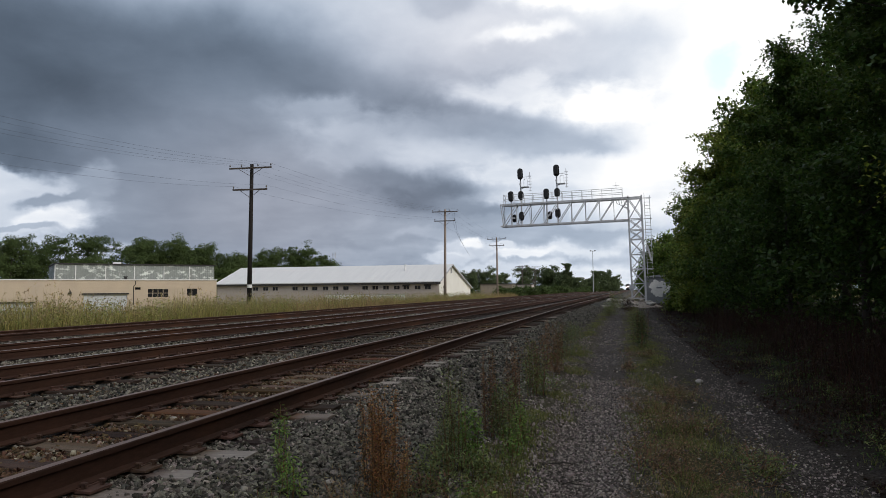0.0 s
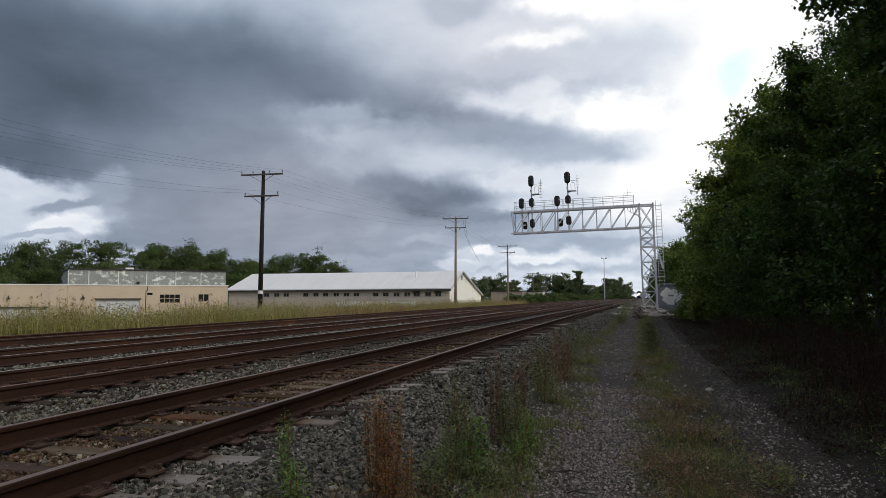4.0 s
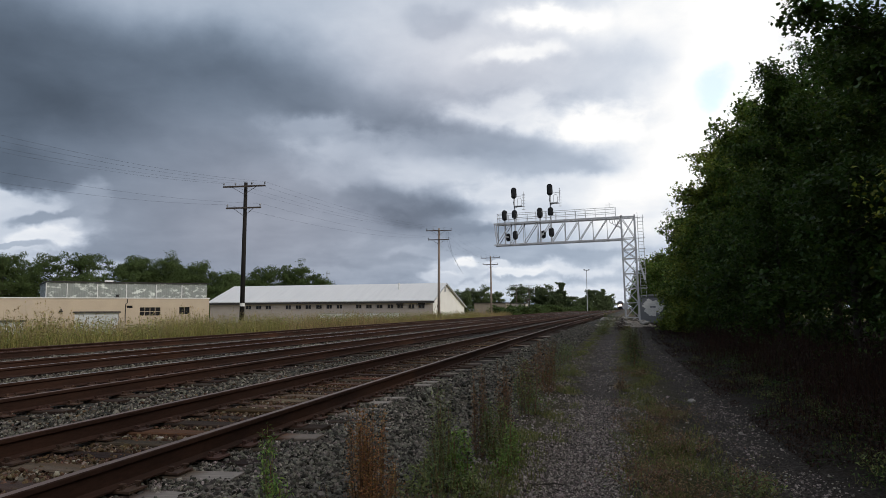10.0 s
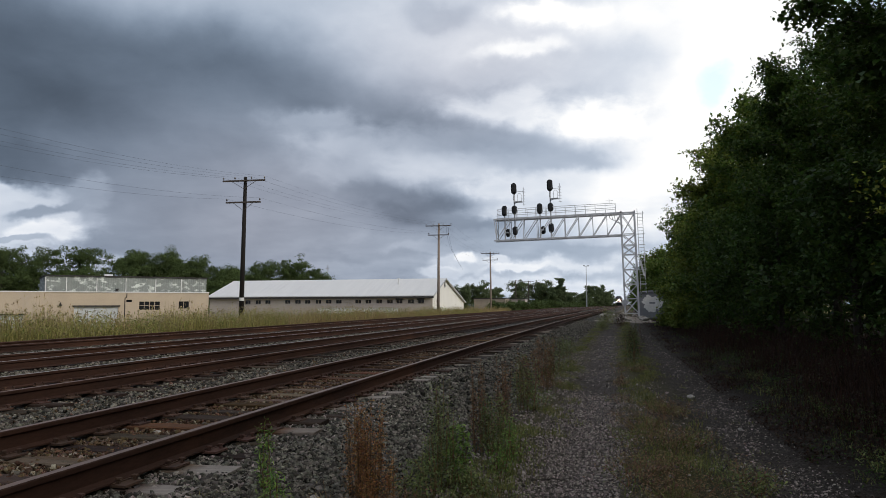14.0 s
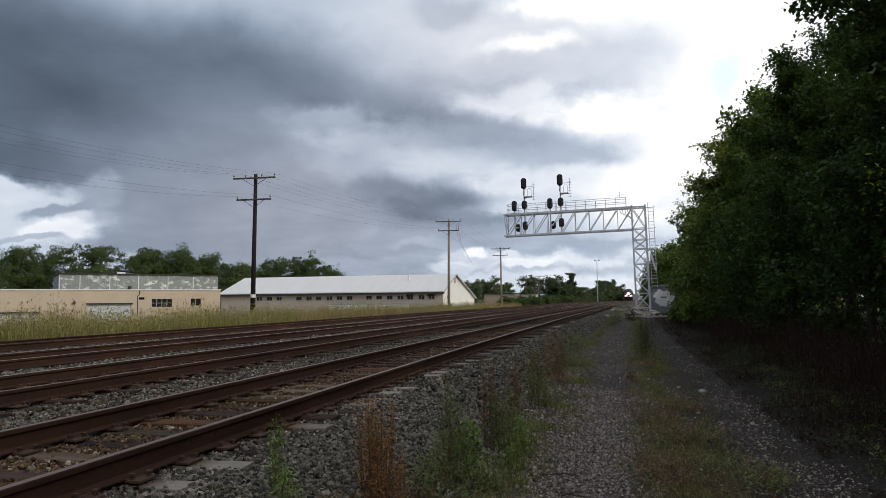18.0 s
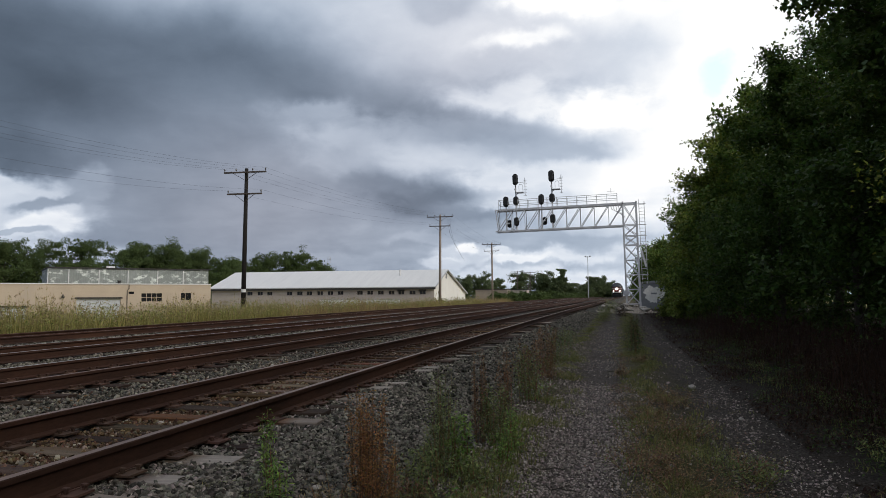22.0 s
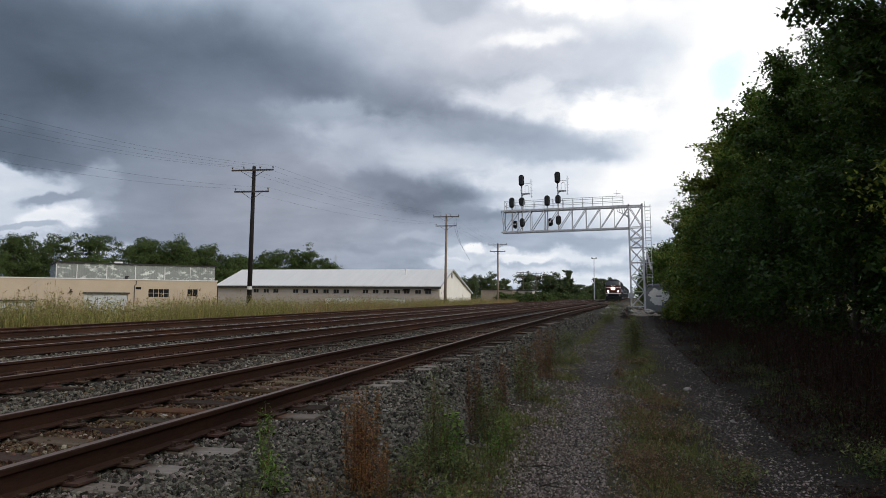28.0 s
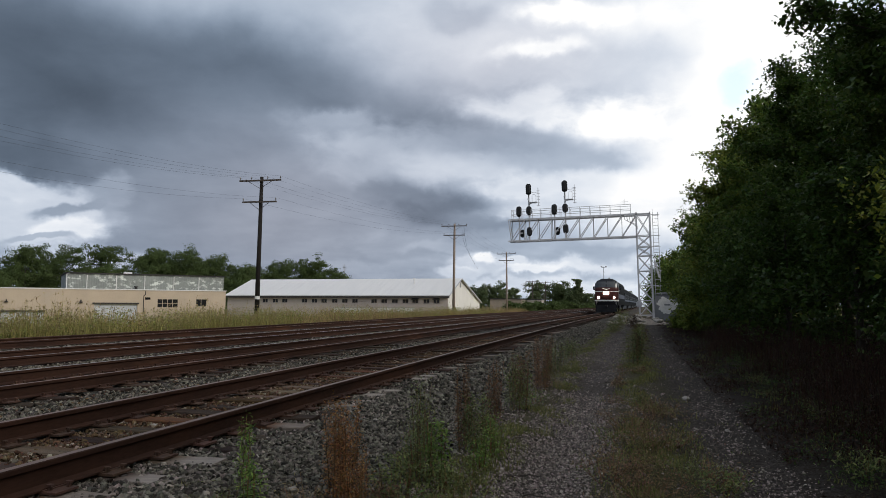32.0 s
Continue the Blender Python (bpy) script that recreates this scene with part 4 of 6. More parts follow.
def build_turf():
    """Low grass on the hump of the lane and at the foot of the ballast."""
    rnd = np.random.RandomState(21)
    spots = []
    for centre, half, count, y0, y1 in ((0.62, 0.40, 3600, 3.2, 62), (-0.92, 0.22, 1700, 3.2, 62), (-1.25, 0.3, 400, 3.2, 62), (2.6, 0.4, 450, 3.2, 62),
                                        (1.7, 0.9, 100, 3.2, 62), (1.75, 0.7, 1300, 3.1, 5.0), (-1.1, 0.7, 300, 3.2, 5.0), (-0.75, 0.25, 350, 8, 17)):
        u = centre + rnd.normal(0, half * 0.6, count)
        y = y0 * (y1 / y0) ** rnd.uniform(0, 1, count)
        keep = np.array([noise.noise((a * 1.6, b * 0.9, 3)) for a, b in zip(u, y)]) > -0.04
        spots.append(np.stack([u, y], -1)[keep])
    spots = np.concatenate(spots)
    spots = np.repeat(spots, 10, 0) + rnd.normal(0, 0.045, (len(spots) * 10, 2))
    y = spots[:, 1]
    x = spots[:, 0] + np.array([bend(v) for v in y])
    v, f, _ = blade_arrays(np.stack([x, y, heights(x, y) - 0.01], -1), 0.05 + 0.09 * (rnd.uniform(0, 1, len(y)) ** 3), 0.007, 22, 0.9)
    tagged(new("lane_grass", fast("lane_grass", v, f, M["turf"])), "short patchy grass on the hump and edge of the lane", "grass", kind="stuff")


build_turf()


# ---- weeds on the shoulder ----
RUST, GREEN, BRIGHT, BROWN, TAN = "weed_rust", "weed_green", "weed_bright", "weed_brown", "weed_tan"


def weed(x, y, tall, wide, stem_count, leaf_mat, leaf, per_stem, seed, name, label, upright=0.18, stem_mat="weed_brown", narrow=0.4, from_h=0.1):
    """One plant: a bunch of thin stems with leaves or seeds along them."""
    rnd = random.Random(seed)
    plant = thing(name, pose(x, y, ground_height(x, y)), label, "weed")
    g, centres = Geo(), []
    stem_count, per_stem = max(6, int(stem_count * 0.8)), int(per_stem * 2.2)
    tight = 0.11 if leaf_mat in (RUST, BROWN) else 0.2
    for i in range(stem_count):
        a = rnd.uniform(0, 2 * math.pi)
        r0 = wide * 0.28 * math.sqrt(rnd.random())
        h = tall * rnd.uniform(0.55, 1.0)
        out = wide * 0.5 * rnd.uniform(0.1, 1.0)
        p0 = Vector((math.cos(a) * r0, math.sin(a) * r0, -0.02))
        top = Vector((math.cos(a) * (r0 + out * upright * 2), math.sin(a) * (r0 + out * upright * 2), h))
        mid = p0.lerp(top, 0.5) + Vector((rnd.uniform(-1, 1), rnd.uniform(-1, 1), 0)) * wide * 0.06
        g.tube([p0, mid, top], [0.003, 0.0025, 0.0012], 3, False)
        for j in range(per_stem):
            t = from_h + (1 - from_h) * (j + rnd.random()) / per_stem
            p = p0.lerp(mid, t * 2) if t < 0.5 else mid.lerp(top, t * 2 - 1)
            spread = wide * tight * (1.15 - t * 0.75)
            centres.append(p + Vector((rnd.gauss(0, spread), rnd.gauss(0, spread), rnd.gauss(0, 0.02))))
    tagged(part("stem", g, stem_mat, plant), kind="stuff")
    v, f = leaf_arrays(np.array(centres), leaf * 0.84, seed, 0.1, narrow)
    tagged(part("foliage", fast("foliage", v, f, M[leaf_mat]), None, plant), kind="stuff")
    return plant


weed(-1.62, 4.72, 0.80, 0.34, 26, RUST, 0.026, 70, 1, "dock_weed", "rust-red dried dock plant in seed on the ballast")
weed(-1.80, 4.95, 0.70, 0.30, 18, RUST, 0.025, 60, 2, "dock_weed", "rust-red dried dock plant in seed on the ballast")
weed(-1.47, 4.55, 0.50, 0.30, 16, RUST, 0.024, 46, 3, "dock_weed", "low rust-brown dried dock plant on the ballast")
weed(-2.33, 4.55, 0.52, 0.14, 7, BRIGHT, 0.050, 26, 4, "goldenrod", "bright green young goldenrod among ballast stones", narrow=0.25)
weed(-2.10, 4.25, 0.34, 0.22, 10, BRIGHT, 0.045, 22, 5, "goldenrod", "low bright green goldenrod among ballast stones", narrow=0.3)
weed(-1.42, 5.95, 0.88, 0.30, 20, GREEN, 0.034, 50, 6, "sweet_clover", "tall feathery green weed on the ballast shoulder", narrow=0.3)
weed(-1.30, 5.55, 0.62, 0.36, 20, GREEN, 0.034, 42, 7, "sweet_clover", "bushy feathery green weed on the ballast shoulder", narrow=0.3)
weed(-1.16, 5.70, 0.50, 0.26, 12, BRIGHT, 0.060, 22, 8, "leafy_weed", "bright green leafy weed at the edge of the lane", narrow=0.5)
weed(-1.34, 5.05, 0.36, 0.40, 16, GREEN, 0.045, 24, 9, "leafy_weed", "low dull green weed at the edge of the lane", narrow=0.4)
weed(-1.02, 5.25, 0.26, 0.40, 16, GREEN, 0.045, 22, 10, "leafy_weed", "low dull green weed at the edge of the lane", narrow=0.4)
weed(-1.25, 6.90, 0.92, 0.26, 18, BROWN, 0.028, 52, 11, "dock_weed", "brown dried dock plant on the shoulder")
weed(-1.08, 6.85, 0.60, 0.34, 20, GREEN, 0.042, 38, 12, "leafy_weed", "dark green bushy weed at the edge of the lane", narrow=0.4)
weed(-0.86, 6.55, 0.42, 0.26, 12, BRIGHT, 0.045, 26, 13, "goldenrod", "slim bright green weed beside the lane", narrow=0.28)
weed(-0.92, 6.05, 0.30, 0.26, 14, BRIGHT, 0.040, 24, 14, "goldenrod", "low bright green weed beside the lane", narrow=0.28)
weed(-1.30, 8.9, 0.85, 0.36, 18, BROWN, 0.032, 48, 15, "dock_weed", "brown dried dock plant on the shoulder")
weed(-1.08, 9.6, 0.78, 0.44, 22, GREEN, 0.040, 44, 16, "leafy_weed", "olive green bushy weed beside the lane", narrow=0.35)
weed(-1.20, 10.6, 0.80, 0.42, 20, BROWN, 0.034, 46, 17, "dock_weed", "brown dried dock plant on the shoulder")
weed(-1.05, 12.0, 0.95, 0.48, 18, BROWN, 0.040, 40, 18, "dock_weed", "dark brown dried weed beside the lane")
weed(-1.22, 13.4, 1.00, 0.50, 18, BROWN, 0.040, 40, 19, "dock_weed", "dark brown dried weed beside the lane")
weed(-1.15, 15.4, 0.80, 0.55, 20, GREEN, 0.045, 40, 20, "leafy_weed", "olive green bushy weed beside the lane", narrow=0.35)
weed(-1.10, 19.5, 0.60, 0.60, 20, GREEN, 0.050, 36, 21, "leafy_weed", "olive green bushy weed beside the lane", narrow=0.35)
weed(0.56, 17.8, 0.95, 0.55, 22, "leaf_dark", 0.040, 44, 22, "leafy_weed", "tall dark green weed on the hump of the lane")
weed(0.70, 20.5, 1.05, 0.60, 18, "dead_stalk_shaded", 0.045, 36, 23, "dock_weed", "tall dark dried weed on the hump of the lane")
weed(0.78, 24.5, 1.00, 0.50, 20, GREEN, 0.050, 40, 24, "leafy_weed", "dark green weed on the hump of the lane", narrow=0.35)
weed(0.60, 7.6, 0.22, 0.90, 26, TAN, 0.035, 30, 25, "dock_weed", "low reddish dried weed on the hump of the lane")
weed(0.30, 6.4, 0.20, 0.80, 24, TAN, 0.035, 28, 26, "dock_weed", "low reddish dried weed on the hump of the lane")
weed(0.95, 6.2, 0.18, 0.80, 22, GREEN, 0.022, 44, 27, "leafy_weed", "low dull green weed on the hump of the lane", narrow=0.4)
weed(0.35, 4.9, 0.16, 0.70, 26, "dry_grass", 0.024, 34, 32, "grass_tuft", "straw-coloured dead grass on the hump of the lane", 0.6, narrow=0.25)
weed(0.55, 5.5, 0.17, 0.70, 26, TAN, 0.024, 36, 33, "dock_weed", "low reddish dried weed on the hump of the lane", 0.6)
weed(0.85, 4.6, 0.20, 0.60, 24, "leaf_dark", 0.026, 40, 34, "leafy_weed", "low dark green weed on the hump of the lane", 0.5)
weed(0.42, 8.6, 0.24, 0.60, 22, TAN, 0.026, 36, 35, "dock_weed", "low reddish dried weed on the hump of the lane", 0.5)
weed(0.75, 9.6, 0.26, 0.90, 24, TAN, 0.035, 30, 28, "dock_weed", "low reddish dried weed on the hump of the lane")
weed(-0.35, 40.0, 0.75, 1.0, 24, GREEN, 0.07, 40, 29, "leafy_weed", "yellow-green bushy weed beside the track bed", narrow=0.4)
weed(0.15, 54.5, 1.3, 1.5, 26, GREEN, 0.09, 44, 30, "leafy_weed", "olive bush at the foot of the signal tower", narrow=0.4)
weed(0.75, 47.0, 1.0, 0.9, 22, "dead_stalk_shaded", 0.08, 40, 31, "dock_weed", "dark dried weed on the hump of the lane")


straw = random.Random(91)
for k in range(9):
    x, y = -2.0 + 0.16 * k + straw.uniform(-0.1, 0.1), straw.uniform(3.7, 4.5)
    weed(x, y, straw.uniform(0.14, 0.30), straw.uniform(0.3, 0.5), 14, "dry_grass" if k % 3 else GREEN, 0.032, 16, 500 + k, "grass_tuft",
         "low straw-coloured tuft among the ballast stones" if k % 3 else "low olive green tuft among the ballast stones", 0.6, narrow=0.22, from_h=0.2)
low_weeds = random.Random(55)
for k in range(34):
    side = k % 3
    x = low_weeds.uniform(0.15, 1.15) if side == 0 else low_weeds.uniform(-1.5, -0.75) if side == 1 else low_weeds.uniform(2.3, 3.4)
    y = 4.4 * (16 / 4.4) ** low_weeds.random()
    mat, name, label = ((GREEN, "leafy_weed", "low dull green weed in the rough grass"), (BRIGHT, "leafy_weed", "low bright green leafy weed in the rough grass"),
                        (TAN, "dock_weed", "low brown dried weed in the rough grass"))[low_weeds.choice((0, 2, 2, 2) if side == 0 else (0, 0, 1, 2)) if side < 2 else 0]
    weed(x + bend(y), y, low_weeds.uniform(0.12, 0.30), low_weeds.uniform(0.25, 0.5), 10, mat, low_weeds.uniform(0.03, 0.055), 14, 400 + k, name, label, 0.5, narrow=0.45, from_h=0.3)


def build_undergrowth():
    """Dead stalks and low leaves under the trees."""
    rnd = np.random.RandomState(31)
    n = 32000
    u, y = 2.1 + 4.2 * rnd.uniform(0, 1, n) ** 1.1, 2.4 * (60 / 2.4) ** rnd.uniform(0, 1, n)
    x = u + np.array([bend(v) for v in y])
    lean_in = smooth_np(2.3, 4.2, u)
    patchy = np.array([noise.noise((a * 0.8, b * 0.8, 6)) for a, b in zip(x, y)])
    keep = patchy + 0.5 * lean_in > 0.1
    roots = np.stack([x, y, heights(x, y) - 0.02], -1)[keep]
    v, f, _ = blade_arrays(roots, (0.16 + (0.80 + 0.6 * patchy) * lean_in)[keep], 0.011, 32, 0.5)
    tagged(new("dead_stalks", fast("dead_stalks", v, f, M["dead_stalk_shaded"])), "dead reddish-brown stalks under the trees", "undergrowth", kind="stuff")
    # the litter reaches over the rut's edge to darken it like tree shade
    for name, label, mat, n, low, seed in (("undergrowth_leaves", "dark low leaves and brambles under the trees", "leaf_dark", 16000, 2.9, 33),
                                           ("leaf_litter", "dead brown leaves and stems under the trees", "dead_stalk_shaded", 52000, 1.85, 34)):
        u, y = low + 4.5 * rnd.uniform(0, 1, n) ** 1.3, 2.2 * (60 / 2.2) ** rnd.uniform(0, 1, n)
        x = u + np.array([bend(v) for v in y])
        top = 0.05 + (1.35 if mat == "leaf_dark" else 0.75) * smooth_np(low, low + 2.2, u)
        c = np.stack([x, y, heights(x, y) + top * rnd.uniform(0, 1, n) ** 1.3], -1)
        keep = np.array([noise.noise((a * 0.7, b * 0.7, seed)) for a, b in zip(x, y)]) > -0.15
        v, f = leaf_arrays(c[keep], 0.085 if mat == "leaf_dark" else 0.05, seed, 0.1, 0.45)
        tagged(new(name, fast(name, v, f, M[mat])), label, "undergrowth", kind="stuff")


build_undergrowth()


def build_edge_weeds():
    """Small leaves in loose clumps between the wheel rut and the thicket."""
    rnd = np.random.RandomState(37)
    n = 620
    u, y = 1.95 + 1.5 * rnd.uniform(0, 1, n) ** 1.2, 2.3 * (22 / 2.3) ** rnd.uniform(0, 1, n)
    keep = np.array([noise.noise((a * 1.4, b * 1.1, 8)) for a, b in zip(u, y)]) + 0.25 * (u - 1.9) > 0.08
    u, y = u[keep], y[keep]
    x = u + np.array([bend(v) for v in y])
    k = np.repeat(np.arange(len(u)), 26)
    tall = rnd.uniform(0.08, 0.34, len(u)) * (0.6 + 0.5 * (u - 1.9))
    c = np.stack([x, y, heights(x, y)], -1)[k]
    c += np.stack([rnd.normal(0, 0.085, len(k)), rnd.normal(0, 0.085, len(k)), tall[k] * rnd.uniform(0.05, 1, len(k))], -1)
    v, f = leaf_arrays(c, 0.034, 38, 0.1, 0.42)
    tagged(new("edge_weeds", fast("edge_weeds", v, f, M["leaf_dark"])), "small dull green weeds along the edge of the lane", "weeds", kind="stuff")


build_edge_weeds()


# ---- trees ----
def tree(x, y, tall, spread, seed, leaf_mat, leaf=0.10, count=22000, name="broadleaf_tree", label="", low=0.12, lean=(0, 0), limbs=16, clump=0.5, base=None, fill=6, spray=0.0, puff=False, boughs=()):
    """A tapered trunk, limbs that fork, and leaves in clumps round the twigs."""
    rnd = random.Random(seed)
    nr = np.random.RandomState(seed)
    z0 = ground_height(x, y) if base is None else base
    t = thing(name, pose(x, y, z0), label, "tree")
    g = Geo()
    r0 = 0.012 * tall + 0.03
    pts = [Vector((lean[0] * k * tall + rnd.uniform(-0.02, 0.02) * tall * k, lean[1] * k * tall + rnd.uniform(-0.02, 0.02) * tall * k, tall * k - (0.15 if k == 0 else 0)))
           for k in (0, 0.15, 0.3, 0.5, 0.7, 0.9)]
    g.tube(pts, [r0 * 1.3, r0, r0 * 0.85, r0 * 0.6, r0 * 0.35, r0 * 0.1], 8)
    tips = []

    def along(k):
        marks = (0, 0.15, 0.3, 0.5, 0.7, 0.9)
        for i in range(5):
            if marks[i] <= k <= marks[i + 1]:
                return pts[i].lerp(pts[i + 1], (k - marks[i]) / (marks[i + 1] - marks[i]))
        return pts[-1]

    for i in range(limbs):
        k = low + (0.88 - low) * (i + rnd.random() * 0.8) / limbs
        start = along(k)
        a = i * 2.4 + rnd.uniform(-0.5, 0.5)
        rel = (k - low) / (0.9 - low)
        reach = spread * (0.55 + 0.55 * math.sin(math.pi * min(1, 0.25 + rel * 0.72))) * rnd.uniform(0.7, 1.15)
        climb = tall * rnd.uniform(0.05, 0.16)
        end = start + Vector((math.cos(a) * reach, math.sin(a) * reach, climb))
        mid = start.lerp(end, 0.5) + Vector((0, 0, climb * 0.4))
        g.tube([start, mid, end], [r0 * 0.34, r0 * 0.2, r0 * 0.06], 5, False)
        for j in range(7):
            s = rnd.uniform(0.3, 1.0)
            p = start.lerp(mid, s * 2) if s < 0.5 else mid.lerp(end, s * 2 - 1)
            q = p + Vector((rnd.gauss(0, 0.30), rnd.gauss(0, 0.30), rnd.gauss(0.05, 0.26))) * spread * 0.62
            q.z = max(q.z, tall * low * 0.6)
            g.tube([p, p.lerp(q, 0.55) + Vector((0, 0, 0.05 * spread)), q], [r0 * 0.09, r0 * 0.06, r0 * 0.025], 3, False)
            tips += [q, p.lerp(q, 0.6)]
        tips.append(end)
    for k, ex, ey, ez in boughs:
        # a long bough that stands out from the crown
        start, end = along(k), Vector((ex, ey, ez))
        mid = start.lerp(end, 0.55) + Vector((0, 0, 0.25))
        g.tube([start, mid, end], [r0 * 0.3, r0 * 0.16, r0 * 0.05], 5, False)
        for j in range(11):
            s = 0.35 + 0.65 * j / 10
            p = start.lerp(mid, s / 0.55) if s < 0.55 else mid.lerp(end, (s - 0.55) / 0.45)
            q = p + Vector((rnd.gauss(0, 0.14), rnd.gauss(0, 0.2), rnd.uniform(-0.05, 0.3)))
            g.tube([p, q], [r0 * 0.05, r0 * 0.02], 3, False)
            tips += [p, q]
    slim = len(boughs) * 22
    for j in range(6):
        tips.append(pts[-1] + Vector((rnd.gauss(0, 0.2) * spread, rnd.gauss(0, 0.2) * spread, rnd.uniform(-0.05, 0.1) * tall)))
    part("trunk", g, "bark", t, smooth=True)
    tips = np.array(tips)
    # a few large leaves deep inside close the crown
    inner = tips[nr.randint(0, len(tips), count // fill)] * np.array([0.66, 0.66, 0.93]) + nr.normal(size=(count // fill, 3)) * clump * 0.8
    inner = inner[inner[:, 2] > 0.4]
    pick = nr.randint(0, len(tips), count)
    width = nr.uniform(0.5, 1.25, len(tips))[pick]
    c = tips[pick] + np.clip(nr.normal(size=(count, 3)), -1.7, 1.7) * np.array([1, 1, 0.72]) * (clump * width)[:, None]
    if spray:
        # most leaves sit close along shoots that point outwards from the twigs
        out = tips * np.array([1, 1, 0]) / (np.linalg.norm(tips[:, :2], axis=1)[:, None] + 0.3)
        shoots = np.repeat(out, 5, 0) * 0.8 + nr.normal(size=(len(tips) * 5, 3)) * 0.75 + np.array([0, 0, 0.18])
        shoots *= (spray * nr.uniform(0.45, 1.35, len(shoots)) / np.linalg.norm(shoots, axis=1))[:, None]
        # long boughs carry short shoots
        short = np.ones(len(tips))
        if slim:
            short[-6 - slim:-6] = 0.42
        shoots *= np.repeat(short, 5)[:, None]
        roots = np.repeat(tips, 5, 0) + nr.normal(size=shoots.shape) * 0.10
        which = nr.randint(0, len(shoots), count)
        k = nr.uniform(0, 1, count) ** 0.8
        near = roots[which] + shoots[which] * k[:, None] + nr.normal(size=(count, 3)) * (spray * 0.17 * (1.1 - 0.6 * k))[:, None]
        near[:, 2] -= 0.12 * spray * k * k
        c = np.where((nr.uniform(0, 1, count) < 0.86)[:, None], near, c)
    if puff:
        ball = nr.normal(size=(count, 3))
        ball[:, 2] = np.abs(ball[:, 2]) * 0.9 - 0.35
        ball /= np.linalg.norm(ball, axis=1)[:, None]
        ball *= nr.uniform(0.7, 1.06, count)[:, None] * np.array([1, 1, 0.8])
        c = tips[pick] + ball * (clump * 1.5 * width)[:, None]
        keep = c[:, 2] > 0.25
        facing = np.concatenate([ball[keep] + tips[pick][keep] * np.array([1, 1, 0]) * 0.12 + np.array([0, 0, 0.15]), inner * np.array([1, 1, 0.1])])
    else:
        facing = None
    c = c[c[:, 2] > 0.25]
    sizes = np.concatenate([np.full(len(c), leaf), np.full(len(inner), leaf * 1.4)])
    v, f = leaf_arrays(np.concatenate([c, inner]), sizes, seed + 1, 0.35, 0.74, facing)
    part("crown", fast("crown", v, f, M[leaf_mat]), None, t)
    return t


# by tree: height of the bough on the trunk (share), and its end from the foot of the tree
BOUGHS = {1: ((0.42, -4.5, -1.5, 6.45), (0.56, -3.25, -1.3, 8.1), (0.36, -3.8, -1.4, 5.4)),
          3: ((0.70, -1.75, 0.0, 9.1), (0.62, -1.75, -0.4, 8.4), (0.55, -1.6, 0.4, 7.7))}
NEAR = "dense dark green broadleaf tree at the edge of the lane"
for i, (x, y, tall, spread, mat, count) in enumerate((
        (7.5, 9.5, 10.5, 3.0, "leaf_dark", 30000), (8.0, 14.5, 11.4, 3.1, "leaf_dark", 33000), (7.5, 19.5, 8.7, 2.4, "leaf_dark", 34000),
        (7.1, 24.5, 10.2, 2.6, "leaf_dark", 32000), (6.4, 30.0, 9.5, 2.4, "leaf_mid", 30000), (5.85, 35.5, 9.5, 2.35, "leaf_olive", 27000),
        (6.35, 42.0, 8.8, 2.6, "leaf_mid", 22000), (6.5, 49.0, 7.8, 2.6, "leaf_mid", 19000), (7.4, 57.0, 7.6, 2.7, "leaf_mid", 15000))):
    tree(x + bend(y) * 0.5, y, tall, spread, 100 + i, mat, 0.115 if y < 30 else 0.15, int(count * 1.25), label=NEAR, low=0.08, limbs=20, clump=0.36, spray=0.62, boughs=BOUGHS.get(i, ()))
BEHIND = "dark broadleaf tree of the lane's thicket, the unseen ones added for shade"
# the last five stand out of view, added to shade the lane
for i, (x, y, tall) in enumerate(((11.5, 6, 10.5), (12.0, 13, 11.5), (12.0, 20, 11), (11.5, 27, 10.5), (11.5, 35, 10.0), (11.5, 43, 9), (12, 52, 8.5), (9.5, 1.0, 10.5), (7.6, 3.2, 9.5), (7.3, -3.5, 10.0), (7.6, -10.5, 10.0), (8.2, -18.0, 10.5))):
    tree(x, y, tall, 3.0, 120 + i, "leaf_dark", 0.22, 9500, label=BEHIND, low=0.06, limbs=16, clump=0.55)
